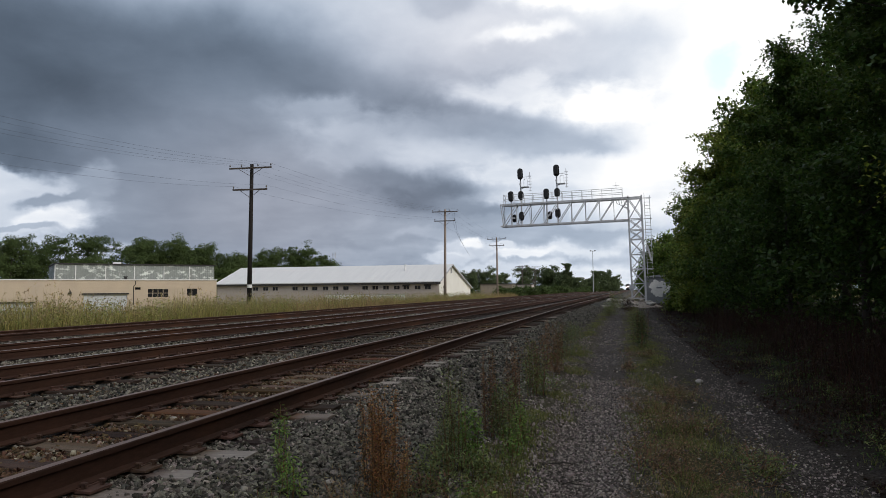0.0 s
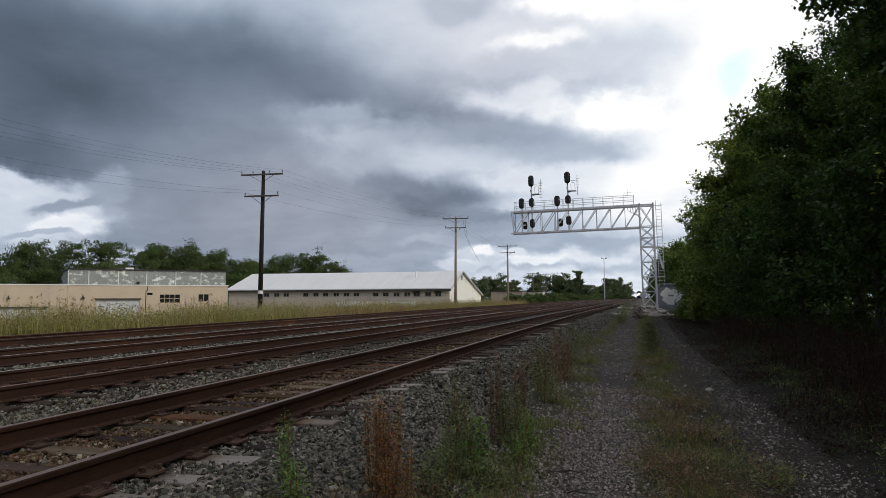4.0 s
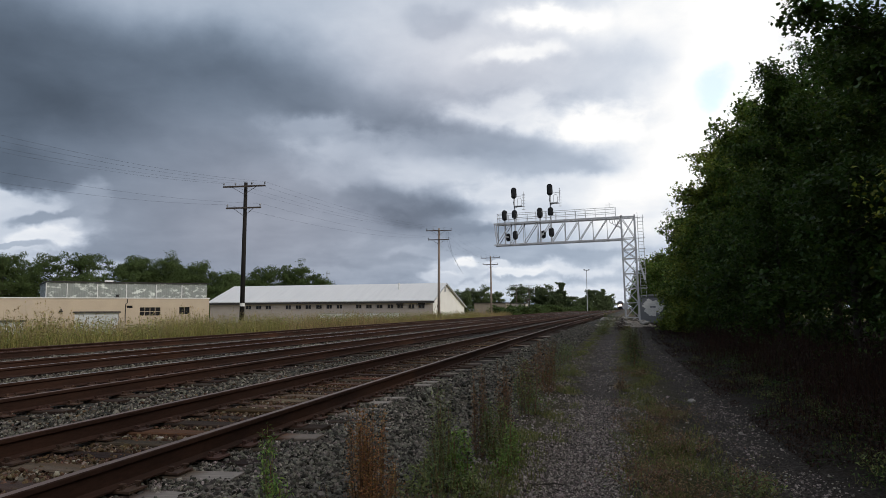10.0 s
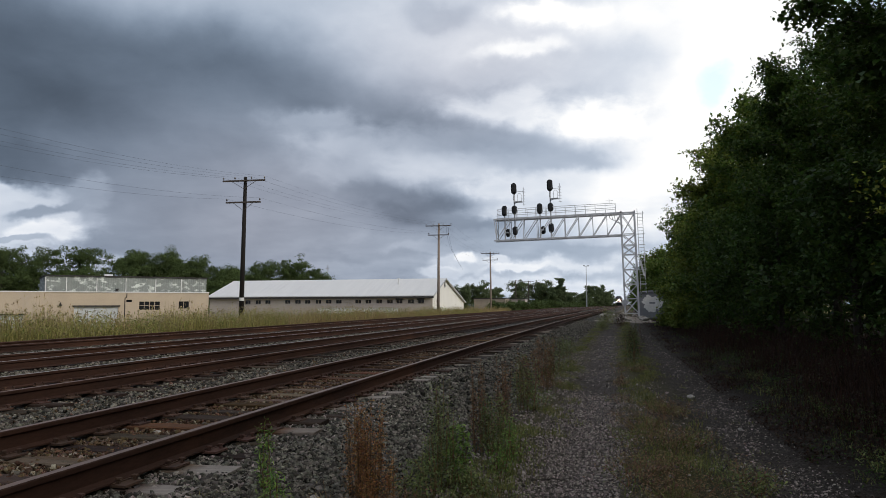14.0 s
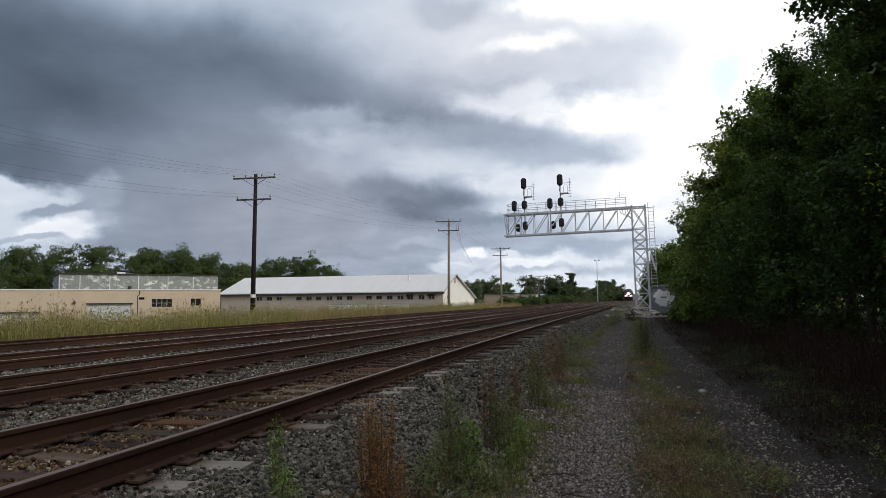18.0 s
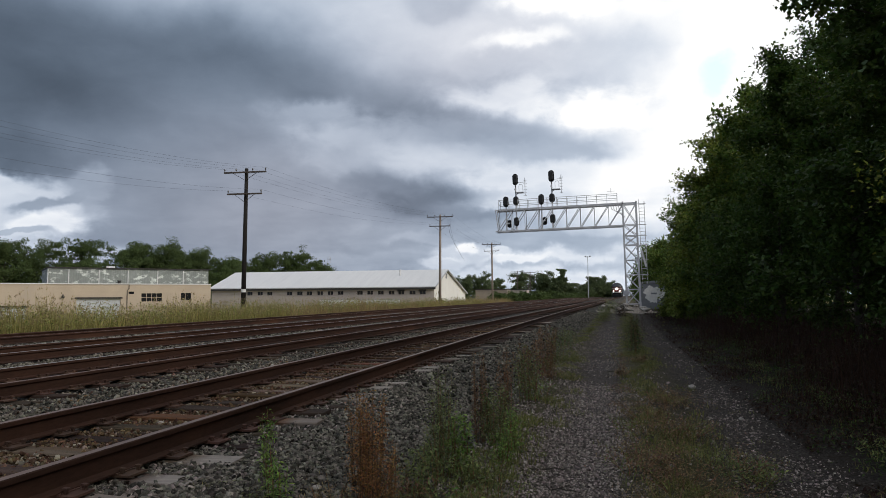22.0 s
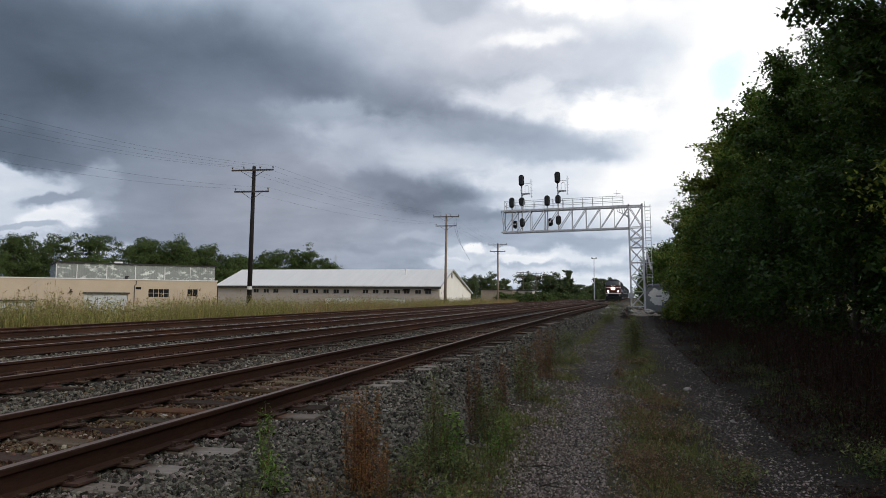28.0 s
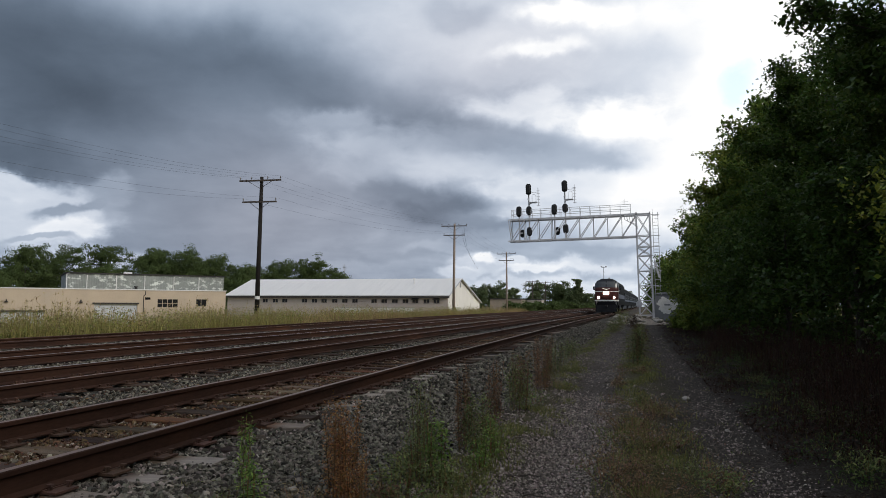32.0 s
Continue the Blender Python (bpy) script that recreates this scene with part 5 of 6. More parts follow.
# nearer shrubs use leaf_dark, which puts the shade below the crowns into colour
for i, (x, y, tall, spread, mat) in enumerate((
        (5.3, 12.0, 3.6, 0.9, "leaf_dark"), (5.0, 16.0, 4.4, 1.5, "leaf_dark"), (4.8, 21.5, 4.8, 1.5, "leaf_dark"), (4.8, 27.0, 5.0, 1.5, "leaf_dark"),
        (4.7, 33.0, 5.6, 1.6, "leaf_mid"), (4.7, 39.5, 6.0, 1.7, "leaf_olive"), (5.2, 46.0, 5.2, 1.7, "leaf_olive"), (5.8, 53.5, 4.8, 1.7, "leaf_olive"), (4.3, 8.0, 3.3, 1.0, "leaf_yellow"),
        (4.9, 51.0, 2.4, 1.1, "leaf_mid"), (5.4, 58.0, 3.0, 1.2, "leaf_mid"), (6.0, 63.0, 3.6, 1.2, "leaf_mid"), (3.9, 38.0, 1.3, 0.7, "leaf_olive"), (4.5, 35.5, 1.2, 0.7, "leaf_mid"), (3.4, 42.0, 1.0, 0.6, "leaf_olive"))):
    tree(x + bend(y) * 0.5, y, tall, spread, 140 + i, mat, 0.06 if mat == "leaf_yellow" else 0.11 if y < 30 else 0.15, 16000 if mat == "leaf_yellow" else 9000, "shrub",
         "yellow-green shrub in front of the trees, leaves brightened for open sky" if mat == "leaf_yellow" else "olive green shrub beside the lane" if mat == "leaf_olive" else "green shrub in front of the trees, nearer ones darkened by painted shade", low=0.5 if mat == "leaf_yellow" else 0.05, limbs=14, clump=0.34, spray=0.16 * tall ** 0.7)
for i, (x, y, tall, spread) in enumerate(((5.0, 80, 7.0, 1.9), (4.6, 92, 5.6, 1.5), (4.8, 104, 4.8, 1.4), (6.2, 76, 6.4, 2.6), (6.8, 84, 7.0, 2.8), (8.5, 95, 7.4, 3.2), (9.5, 110, 7.8, 3.4))):
    tree(x, y, tall, spread, 160 + i, "leaf_mid", 0.22, 9000, label="green broadleaf tree behind the signal cabinet", low=0.06, limbs=14, clump=0.5)

FAR = "broadleaf tree in the tree line behind the buildings"
rnd_far = random.Random(77)
for i, (x, y, tall, spread) in enumerate((
        (-118, 100, 12.4, 4.6), (-110, 106, 13.0, 5.0), (-113, 116, 13.6, 5.0), (-105, 120, 14.2, 5.0), (-99, 128, 14.0, 5.2), (-93, 130, 13.2, 5.0),
        (-104, 135, 14.2, 5), (-89, 136, 12.4, 4.6), (-84, 141, 11.0, 4.5), (-88, 148, 11.6, 5), (-80, 150, 12.8, 4.6), (-75, 156, 12.8, 4.6), (-71, 160, 11.2, 4.0),
        (-124, 96, 12.0, 5), (-107, 96, 8.5, 4.5), (-97, 112, 9.0, 4.5), (-82, 133, 8.0, 4.0), (-73, 168, 8.5, 3.6), (-79, 162, 11.0, 4.5), (-96, 140, 13.0, 5), (-131, 90, 12, 5))):
    tree(x, y, tall * 1.05 + rnd_far.uniform(-0.5, 0.5), spread * 1.2, 200 + i, "leaf_far", 0.25, 22000, label=FAR, low=0.05, limbs=20, clump=0.72, base=-1.9, fill=4, puff=True)
DISTANT = "small tree beside the line in the distance"
for i, (x, y, tall, spread, n) in enumerate((
        (-47, 222, 7.2, 4.0, 3600), (-42, 226, 7.8, 3.8, 3600), (-38, 232, 6.8, 3.4, 3200), (-33, 262, 9.6, 4.2, 3600), (-28, 272, 10.0, 4.2, 3600), (-24, 268, 9.4, 4.2, 3600),
        (-19, 264, 8.2, 4.0, 3400), (-14.2, 214, 9.6, 1.5, 5000), (-16.5, 219, 5.6, 2.4, 2800), (-13.5, 240, 5.2, 3.0, 2800), (-6.5, 268, 8.2, 3.4, 3600), (-3.2, 276, 7.8, 3.0, 3400),
        (-0.5, 290, 6.6, 3.0, 2800), (-0.6, 330, 6.4, 3.0, 2500), (-0.4, 380, 6.5, 3.2, 2400), (-9.5, 255, 5.0, 3.0, 2500), (22, 400, 9, 5, 2500), (26, 470, 9, 5, 2500), (20, 560, 9, 6, 2500))):
    tree(x, y, tall, spread, 240 + i, "leaf_hazy", 0.42, int(n * 1.4), label=DISTANT, low=0.04, limbs=14, clump=0.17 * spread, base=0.2, puff=True)
for i in range(26):
    y = 150 + i * 5.4
    x = -24.5 + i * 0.86 + rnd_far.uniform(-1.2, 1.2)
    tree(x, y, rnd_far.uniform(1.3, 2.5), rnd_far.uniform(1.8, 2.6), 300 + i, "leaf_far", 0.45, 1300, "shrub", "green scrub beside the far track", low=0.03, limbs=8, clump=0.45, base=-0.2)


# ---- buildings ----
def window(parent, x, z, w, h, y, cols=2, label=""):
    """A window in a wall that faces -y in its parent's space: recess, frame, panes and sill."""
    holder = part("window", Geo().box(x - w / 2, x + w / 2, y + 0.03, y + 0.05, z, z + h), "window_glass", parent, label or "dark window")
    g = Geo()
    for x0, x1, z0, z1 in ((x - w / 2 - 0.05, x - w / 2, z - 0.05, z + h + 0.05), (x + w / 2, x + w / 2 + 0.05, z - 0.05, z + h + 0.05),
                           (x - w / 2, x + w / 2, z - 0.05, z), (x - w / 2, x + w / 2, z + h, z + h + 0.05)):
        g.box(x0, x1, y - 0.03, y + 0.06, z0, z1)
    for k in range(1, cols):
        cx = x - w / 2 + w * k / cols
        g.box(cx - 0.02, cx + 0.02, y + 0.005, y + 0.035, z, z + h)
    if cols > 2:
        g.box(x - w / 2, x + w / 2, y + 0.006, y + 0.034, z + h * 0.5 - 0.018, z + h * 0.5 + 0.018)
    part("frame", g, "cream_wall", holder)
    part("sill", Geo().box(x - w / 2 - 0.08, x + w / 2 + 0.08, y - 0.08, y + 0.0, z - 0.11, z - 0.053), "concrete", holder)
    return holder


def wall_with_holes(x0, x1, z0, z1, y0, y1, holes):
    """One closed wall along x with openings (x0, x1, z0, z1) through it."""
    xs = sorted({x0, x1, *(h[0] for h in holes), *(h[1] for h in holes)})
    zs = sorted({z0, z1, *(h[2] for h in holes), *(h[3] for h in holes)})
    nx, nz = len(xs), len(zs)

    def solid(i, k):
        if not (0 <= i < nx - 1 and 0 <= k < nz - 1):
            return False
        cx, cz = (xs[i] + xs[i + 1]) / 2, (zs[k] + zs[k + 1]) / 2
        return not any(h[0] < cx < h[1] and h[2] < cz < h[3] for h in holes)

    g = Geo()
    g.v = [(x, y, z) for y in (y0, y1) for z in zs for x in xs]
    at = lambda i, k, side: side * nx * nz + k * nx + i
    for k in range(nz - 1):
        for i in range(nx - 1):
            if not solid(i, k):
                continue
            g.f.append((at(i, k, 0), at(i + 1, k, 0), at(i + 1, k + 1, 0), at(i, k + 1, 0)))
            g.f.append((at(i, k + 1, 1), at(i + 1, k + 1, 1), at(i + 1, k, 1), at(i, k, 1)))
            for di, dk, a, b in ((-1, 0, (i, k), (i, k + 1)), (1, 0, (i + 1, k + 1), (i + 1, k)), (0, -1, (i + 1, k), (i, k)), (0, 1, (i, k + 1), (i + 1, k + 1))):
                if not solid(i + di, k + dk):
                    g.f.append((at(*a, 0), at(*b, 0), at(*b, 1), at(*a, 1)))
    return g


def build_shop():
    """Low cream building; its front faces -y in its own space, its corner is at x = 0 and it runs to -x."""
    corner, left = Vector((-39.2, 62.4)), Vector((-51.9, 48.95))
    turn = math.degrees(math.atan2(corner.y - left.y, corner.x - left.x))
    shop = thing("workshop_building", pose(corner.x, corner.y, -1.75, 0, 0, turn), "low cream-painted workshop with a flat roof and grey sheet storey", "building")
    roof = 4.55
    long = 30.0
    doors = ((-12.0, -8.3, 0.0, 3.22), (-21.0, -15.95, 0.0, 2.5))
    wins = ((-5.55, 2.92, 1.87, 0.78, 4), (-2.38, 3.02, 0.98, 0.70, 2), (-7.38, 3.65, 0.50, 0.22, 1))
    holes = [*doors] + [(x - w / 2, x + w / 2, z, z + h) for x, z, w, h, _ in wins]
    part("front_wall", wall_with_holes(-long, 0, 0, roof, 0, 0.3, holes), "cream_wall", shop)
    part("side_wall", Geo().box(-0.3, 0, 0.3, 16, 0, roof), "cream_wall", shop)
    part("side_wall", Geo().box(-long, -long + 0.3, 0.3, 16, 0, roof), "cream_wall", shop)
    part("back_wall", Geo().box(-long + 0.3, -0.3, 15.7, 16, 0, roof), "cream_wall", shop)
    part("roof", Geo().box(-long + 0.3, -0.3, 0.3, 15.7, roof - 0.35, roof - 0.1), "dark_trim", shop)
    part("coping", Geo().box(-long - 0.05, 0.05, -0.05, 0.35, roof, roof + 0.09), "paint_white", shop)
    for x0, x1, z0, z1 in doors:
        d = part("garage_door", Geo().box(x0, x1, 0.16, 0.22, z0, z1), "grey_door", shop, "pale grey roller door")
        g = Geo()
        for k in range(1, 6):
            z = z0 + (z1 - z0) * k / 6
            g.box(x0, x1, 0.14, 0.16, z - 0.03, z + 0.03)
        part("door_rib", g, "grey_door", d)
        part("lintel", Geo().box(x0 - 0.15, x1 + 0.15, -0.06, 0.0, z1, z1 + 0.13), "dark_trim", shop)
    for x, z, w, h, cols in wins:
        window(shop, x, z, w, h, 0.1, cols)
    upper = part("upper_storey", Geo().box(-14.3, -0.05, 0.8, 9.8, roof - 0.1, roof + 1.48), "grey_sheet", shop)
    joints = (-14.3, -12.62, -10.11, -7.6, -4.92, -2.52, -0.05)
    for k in range(6):
        x, step = joints[k], joints[k + 1] - joints[k]
        ridges = [(x + 0.05 + (step - 0.1) * j / 24, 0.74 + 0.012 * (j % 2)) for j in range(25)]
        panel = Geo().prism(ridges + [(x + step - 0.05, 0.795), (x + 0.05, 0.795)], "z", roof + 0.0, roof + 1.38)
        part("panel", panel, "grey_sheet", upper)
        part("seam", Geo().box(x - 0.035, x + 0.035, 0.69, 0.795, roof + 0.0, roof + 1.38), "paint_white", upper)
    part("eave", Geo().box(-14.4, 0.05, 0.66, 9.9, roof + 1.48, roof + 1.58), "dark_trim", upper)
    part("roof_vent", Geo().tube([(-8.4, 0.5, roof - 0.1), (-8.4, 0.5, roof + 0.32)], 0.13, 8).tube([(-8.4, 0.5, roof + 0.32), (-8.4, 0.5, roof + 0.38)], 0.2, 8), "dark_trim", shop)
    part("roof_box", Geo().box(-9.4, -8.7, 1.2, 1.8, roof + 1.58, roof + 1.76), "paint_white", shop, "small white roof box")
    for x in (-13.1, -18.9):
        part("wall_lamp", Geo().box(x - 0.14, x + 0.14, -0.22, 0.0, 3.32, 3.44).box(x - 0.05, x + 0.05, -0.1, 0.0, 3.44, 3.62), "dark_trim", shop, bevel=0.02)
    part("conduit", Geo().tube([(-7.75, -0.04, 2.2), (-7.75, -0.04, 4.0), (-7.6, -0.04, 4.15), (-7.6, -0.04, 4.5)], 0.035, 6), "dark_trim", shop)
    return shop


build_shop()


def build_shed():
    """Long white-roofed shed that stands across the line; front faces -y."""
    shed = thing("long_shed", pose(-26.0, 101.8, -1.5), "long cream shed with white metal roof and small windows", "building")
    eave, ridge, deep, long = 4.45, 7.28, 23.4, 37.8
    mid = 7.9
    back = 3.5
    xs = [-30.86, -29.04, -27.33, -23.85, -22.08, -20.42, -18.58, -16.85, -15.14, -11.93, -10.25, -8.5, -6.75, -5.2, -3.39, -1.78]
    wins = [(x, 3.35, 0.92, 0.55) for x in xs]
    holes = [(x - w / 2, x + w / 2, z, z + h) for x, z, w, h in wins]
    part("front_wall", wall_with_holes(-long, 0, 0, eave, 0, 0.25, holes), "cream_shed", shed)
    for n, (x, z, w, h) in enumerate(wins):
        window(shed, x, z, w, h, 0.08, 2)
        if n in (13, 15):
            part("awning", Geo().prism([(-0.35, z + h - 0.1), (0.0, z + h + 0.1), (0.0, z + h + 0.16), (-0.38, z + h - 0.06)], "x", x - w / 2 - 0.1, x + w / 2 + 0.1), "dark_trim", shed)
    gable = [(0.25, 0), (deep, 0), (deep, back), (mid, ridge - 0.12), (0.25, eave)]
    part("gable_wall", Geo().prism(gable, "x", -0.25, 0), "white_gable", shed, "white boarded gable wall")
    part("gable_wall", Geo().prism(gable, "x", -long, -long + 0.25), "white_gable", shed)
    part("back_wall", Geo().box(-long + 0.25, -0.25, deep - 0.25, deep, 0, back), "cream_shed", shed)
    front_roof = part("roof", Geo().prism([(-0.45, eave - 0.05), (mid, ridge), (mid, ridge + 0.12), (-0.45, eave + 0.07)], "x", -long - 0.3, 0.35), "tin_roof", shed, "white sheet-metal roof slope")
    g = Geo()
    n = 42
    for k in range(n):
        x = -long - 0.2 + (long + 0.4) * k / (n - 1)
        g.bar((x, -0.44, eave + 0.075), (x, mid, ridge + 0.125), 0.04, 0.035)
    part("standing_seams", g, "tin_roof", front_roof)
    part("roof", Geo().prism([(mid, ridge), (deep + 0.4, back - 0.08), (deep + 0.4, back + 0.05), (mid, ridge + 0.12)], "x", -long - 0.3, 0.35), "tin_roof", shed)
    part("eave_board", Geo().box(-long - 0.3, 0.35, -0.47, -0.40, eave - 0.36, eave - 0.06), "dark_trim", shed)
    part("verge", Geo().bar((0.37, -0.45, eave + 0.0), (0.37, mid, ridge + 0.05), 0.05, 0.2).bar((0.37, mid, ridge + 0.05), (0.37, deep + 0.4, back), 0.05, 0.2), "signal_grey", shed)
    vent = part("gable_vent", Geo().box(0, 0.05, mid - 0.15, mid + 0.65, ridge - 1.35, ridge - 0.55), "dark_trim", shed)
    louvres = Geo()
    for k in range(5):
        louvres.box(0.05, 0.08, mid - 0.15, mid + 0.65, ridge - 1.3 + 0.15 * k, ridge - 1.22 + 0.15 * k)
    part("louvre", louvres, "grey_door", vent)
    part("flue", Geo().tube([(-6.9, 5.0, 6.0), (-6.9, 5.0, 7.25)], 0.13, 8).tube([(-6.9, 5.0, 7.25), (-6.9, 5.0, 7.35)], 0.2, 8), "paint_white", shed)
    # low concrete yard wall in front
    yard = thing("yard_wall", pose(-26.0, 100.2, -1.5), "low pale block wall before the shed", "wall")
    part("wall_panel", Geo().box(-18.0, -5.0, 0, 0.3, 0, 2.55), "paint_white", yard)
    part("coping", Geo().box(-18.1, -4.9, -0.06, 0.36, 2.55, 2.66), "concrete", yard)
    return shed


build_shed()


def build_far_sheds():
    for x, y, w, d, h, mat, label in ((-30.8, 160, 7.4, 6, 3.9, "tan_block", "small brown flat-roofed outbuilding"), (-25.2, 176, 4.6, 5, 3.9, "cream_shed", "small pale flat-roofed outbuilding")):
        b = thing("outbuilding", pose(x, y, -0.9), label, "building")
        part("body", Geo().box(0, w, 0, d, 0, h), mat, b)
        part("roof", Geo().box(-0.2, w + 0.2, -0.2, d + 0.2, h, h + 0.18), "dark_trim", b)
        part("door", Geo().box(w * 0.55, w * 0.55 + 1.0, -0.03, 0.05, 0, 2.05), "grey_door", b)


build_far_sheds()


def leaning_post():
    p = thing("leaning_post", pose(-24.6, 104.5, -0.9, 0, -24, 0), "pale leaning wooden post in the dry grass", "post")
    part("shaft", Geo().tube([(0, 0, 0), (0, 0, 3.9)], [0.10, 0.08], 8), "pole_wood", p)


leaning_post()


# ---- telegraph poles and wires ----
def pole(x, y, tall, mat, lean, arms, seed, thick=0.17, band=False, dead=0.0):
    p = thing("utility_pole", pose(x, y, -0.35, 0, lean, 0), "wooden utility pole with " + ("two crossarms" if len(arms) == 2 else "crossarms") +
              (", nearly black" if mat == "pole_dark" else ", weathered pale brown"), "utility pole", "line of utility poles")
    part("shaft", Geo().tube([(0, 0, 0), (0, 0, tall * 0.5), (0, 0, tall)], [thick, thick * 0.86, thick * 0.68], 10), mat, p, smooth=True)
    for drop, half, pins in arms:
        z = tall - drop
        arm = part("crossarm", Geo().box(-half, half, -thick - 0.10, -thick + 0.01, z - 0.06, z + 0.06), "crossarm", p, bevel=0.008)
        for s in pins:
            part("insulator", Geo().tube([(s * half, -thick - 0.045, z + 0.06), (s * half, -thick - 0.045, z + 0.16)], 0.016, 6)
                 .tube([(s * half, -thick - 0.045, z + 0.15), (s * half, -thick - 0.045, z + 0.22), (s * half, -thick - 0.045, z + 0.31)], [0.055, 0.06, 0.03], 8), "porcelain", arm)
        for s in (-1, 1):
            part("brace", Geo().bar((s * half * 0.56, -thick - 0.04, z - 0.06), (s * 0.03, -thick + 0.0, z - 0.62), 0.035, 0.03), "crossarm", p)
    if band:
        part("marker_band", Geo().tube([(0, 0, 2.25), (0, 0, 2.5)], thick * 1.0, 12), "paint_white", p)
    return p


TOP_ARM, LOW_ARM = (0.34, 1.83, (-0.97, -0.42, 0.36, 0.97)), (2.05, 1.5, (-0.95, 0.95))
HIGH_ARM = (1.62, 1.5, (-0.95, 0.95))
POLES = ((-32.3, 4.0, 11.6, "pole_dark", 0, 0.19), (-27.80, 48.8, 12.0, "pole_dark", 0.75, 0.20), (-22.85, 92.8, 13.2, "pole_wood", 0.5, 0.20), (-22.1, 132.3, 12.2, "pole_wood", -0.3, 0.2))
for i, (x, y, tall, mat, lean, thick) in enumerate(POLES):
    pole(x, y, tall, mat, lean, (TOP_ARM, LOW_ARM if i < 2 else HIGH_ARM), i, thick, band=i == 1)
for x, y, tall in ((-26.9, 206, 9.35), (-25.2, 225, 9.75), (-24.3, 212, 5.2)):
    pole(x, y, tall, "crossarm", 0, ((0.3, 1.9, (-0.95, -0.4, 0.4, 0.95)), (1.5, 1.5, (-0.9, 0.9))) if tall > 8 else ((0.3, 0.8, (-0.9, 0.9)),), 9, 0.2)


def wire(a, b, sag):
    pts = []
    for k in range(25):
        t = k / 24
        p = Vector(a).lerp(Vector(b), t)
        pts.append(p - Vector((0, 0, sag * 4 * t * (1 - t))))
    w = new("overhead_wire", mesh_of("overhead_wire", Geo().tube(pts, 0.0048, 5), M["wire"]))
    return tagged(w, "thin dark overhead wire strung between utility poles", "wire", "overhead wires")


for (x0, y0, h0, _, l0, t0), (x1, y1, h1, _, l1, t1) in zip(POLES, POLES[1:]):
    for (drop, half, pins), end in ((TOP_ARM, TOP_ARM), (LOW_ARM if y0 < 60 else HIGH_ARM, LOW_ARM if y1 < 60 else HIGH_ARM)):
        for s in pins:
            za, zb = h0 - drop + 0.3 - 0.35, h1 - end[0] + 0.3 - 0.35
            wire((x0 + s * half + math.sin(radians(l0)) * h0, y0 - t0 - 0.045, za), (x1 + s * half + math.sin(radians(l1)) * h1, y1 - t1 - 0.045, zb), 1.4 if y0 < 10 else 0.7)


def drop_wire(x, y, z0, z1, lean):
    """A slack wire that hangs down from a crossarm."""
    pts = [Vector((x + lean * t * t, y - 0.1 * math.sin(math.pi * t), z0 + (z1 - z0) * t)) for t in (0, 0.2, 0.4, 0.6, 0.8, 1.0)]
    w = new("drop_wire", mesh_of("drop_wire", Geo().tube(pts, 0.012, 5), M["wire"]))
    tagged(w, "slack dark wire hanging from a pole crossarm", "wire", "drop wires")


drop_wire(-21.6, 92.5, 12.3, 7.6, 1.6)
drop_wire(-21.3, 92.5, 12.3, 6.4, 2.0)


def light_mast():
    m = thing("light_mast", pose(-7.05, 235, 0), "tall thin yard light mast with two lamp heads", "light mast")
    part("shaft", Geo().tube([(0, 0, 0), (0, 0, 14.6)], [0.16, 0.09], 8), "signal_grey", m)
    part("lamp_arm", Geo().box(-0.8, 0.8, -0.06, 0.06, 14.3, 14.42), "signal_grey", m)
    for s in (-0.7, 0.7):
        part("lamp_head", Geo().box(s - 0.28, s + 0.28, -0.25, 0.25, 14.42, 14.75), "signal_grey", m)
    mast = thing("radio_mast", pose(-72, 170, 0), "thin far mast above the shed roof", "mast")
    part("shaft", Geo().tube([(0, 0, -1.5), (0, 0, 12.2)], [0.10, 0.05], 6), "signal_grey", mast)
    part("antenna", Geo().box(-0.55, 0.55, -0.04, 0.04, 11.3, 11.4).box(-0.4, -0.34, -0.04, 0.04, 10.4, 12.0).box(0.34, 0.4, -0.04, 0.04, 10.4, 12.0), "signal_grey", mast)


light_mast()


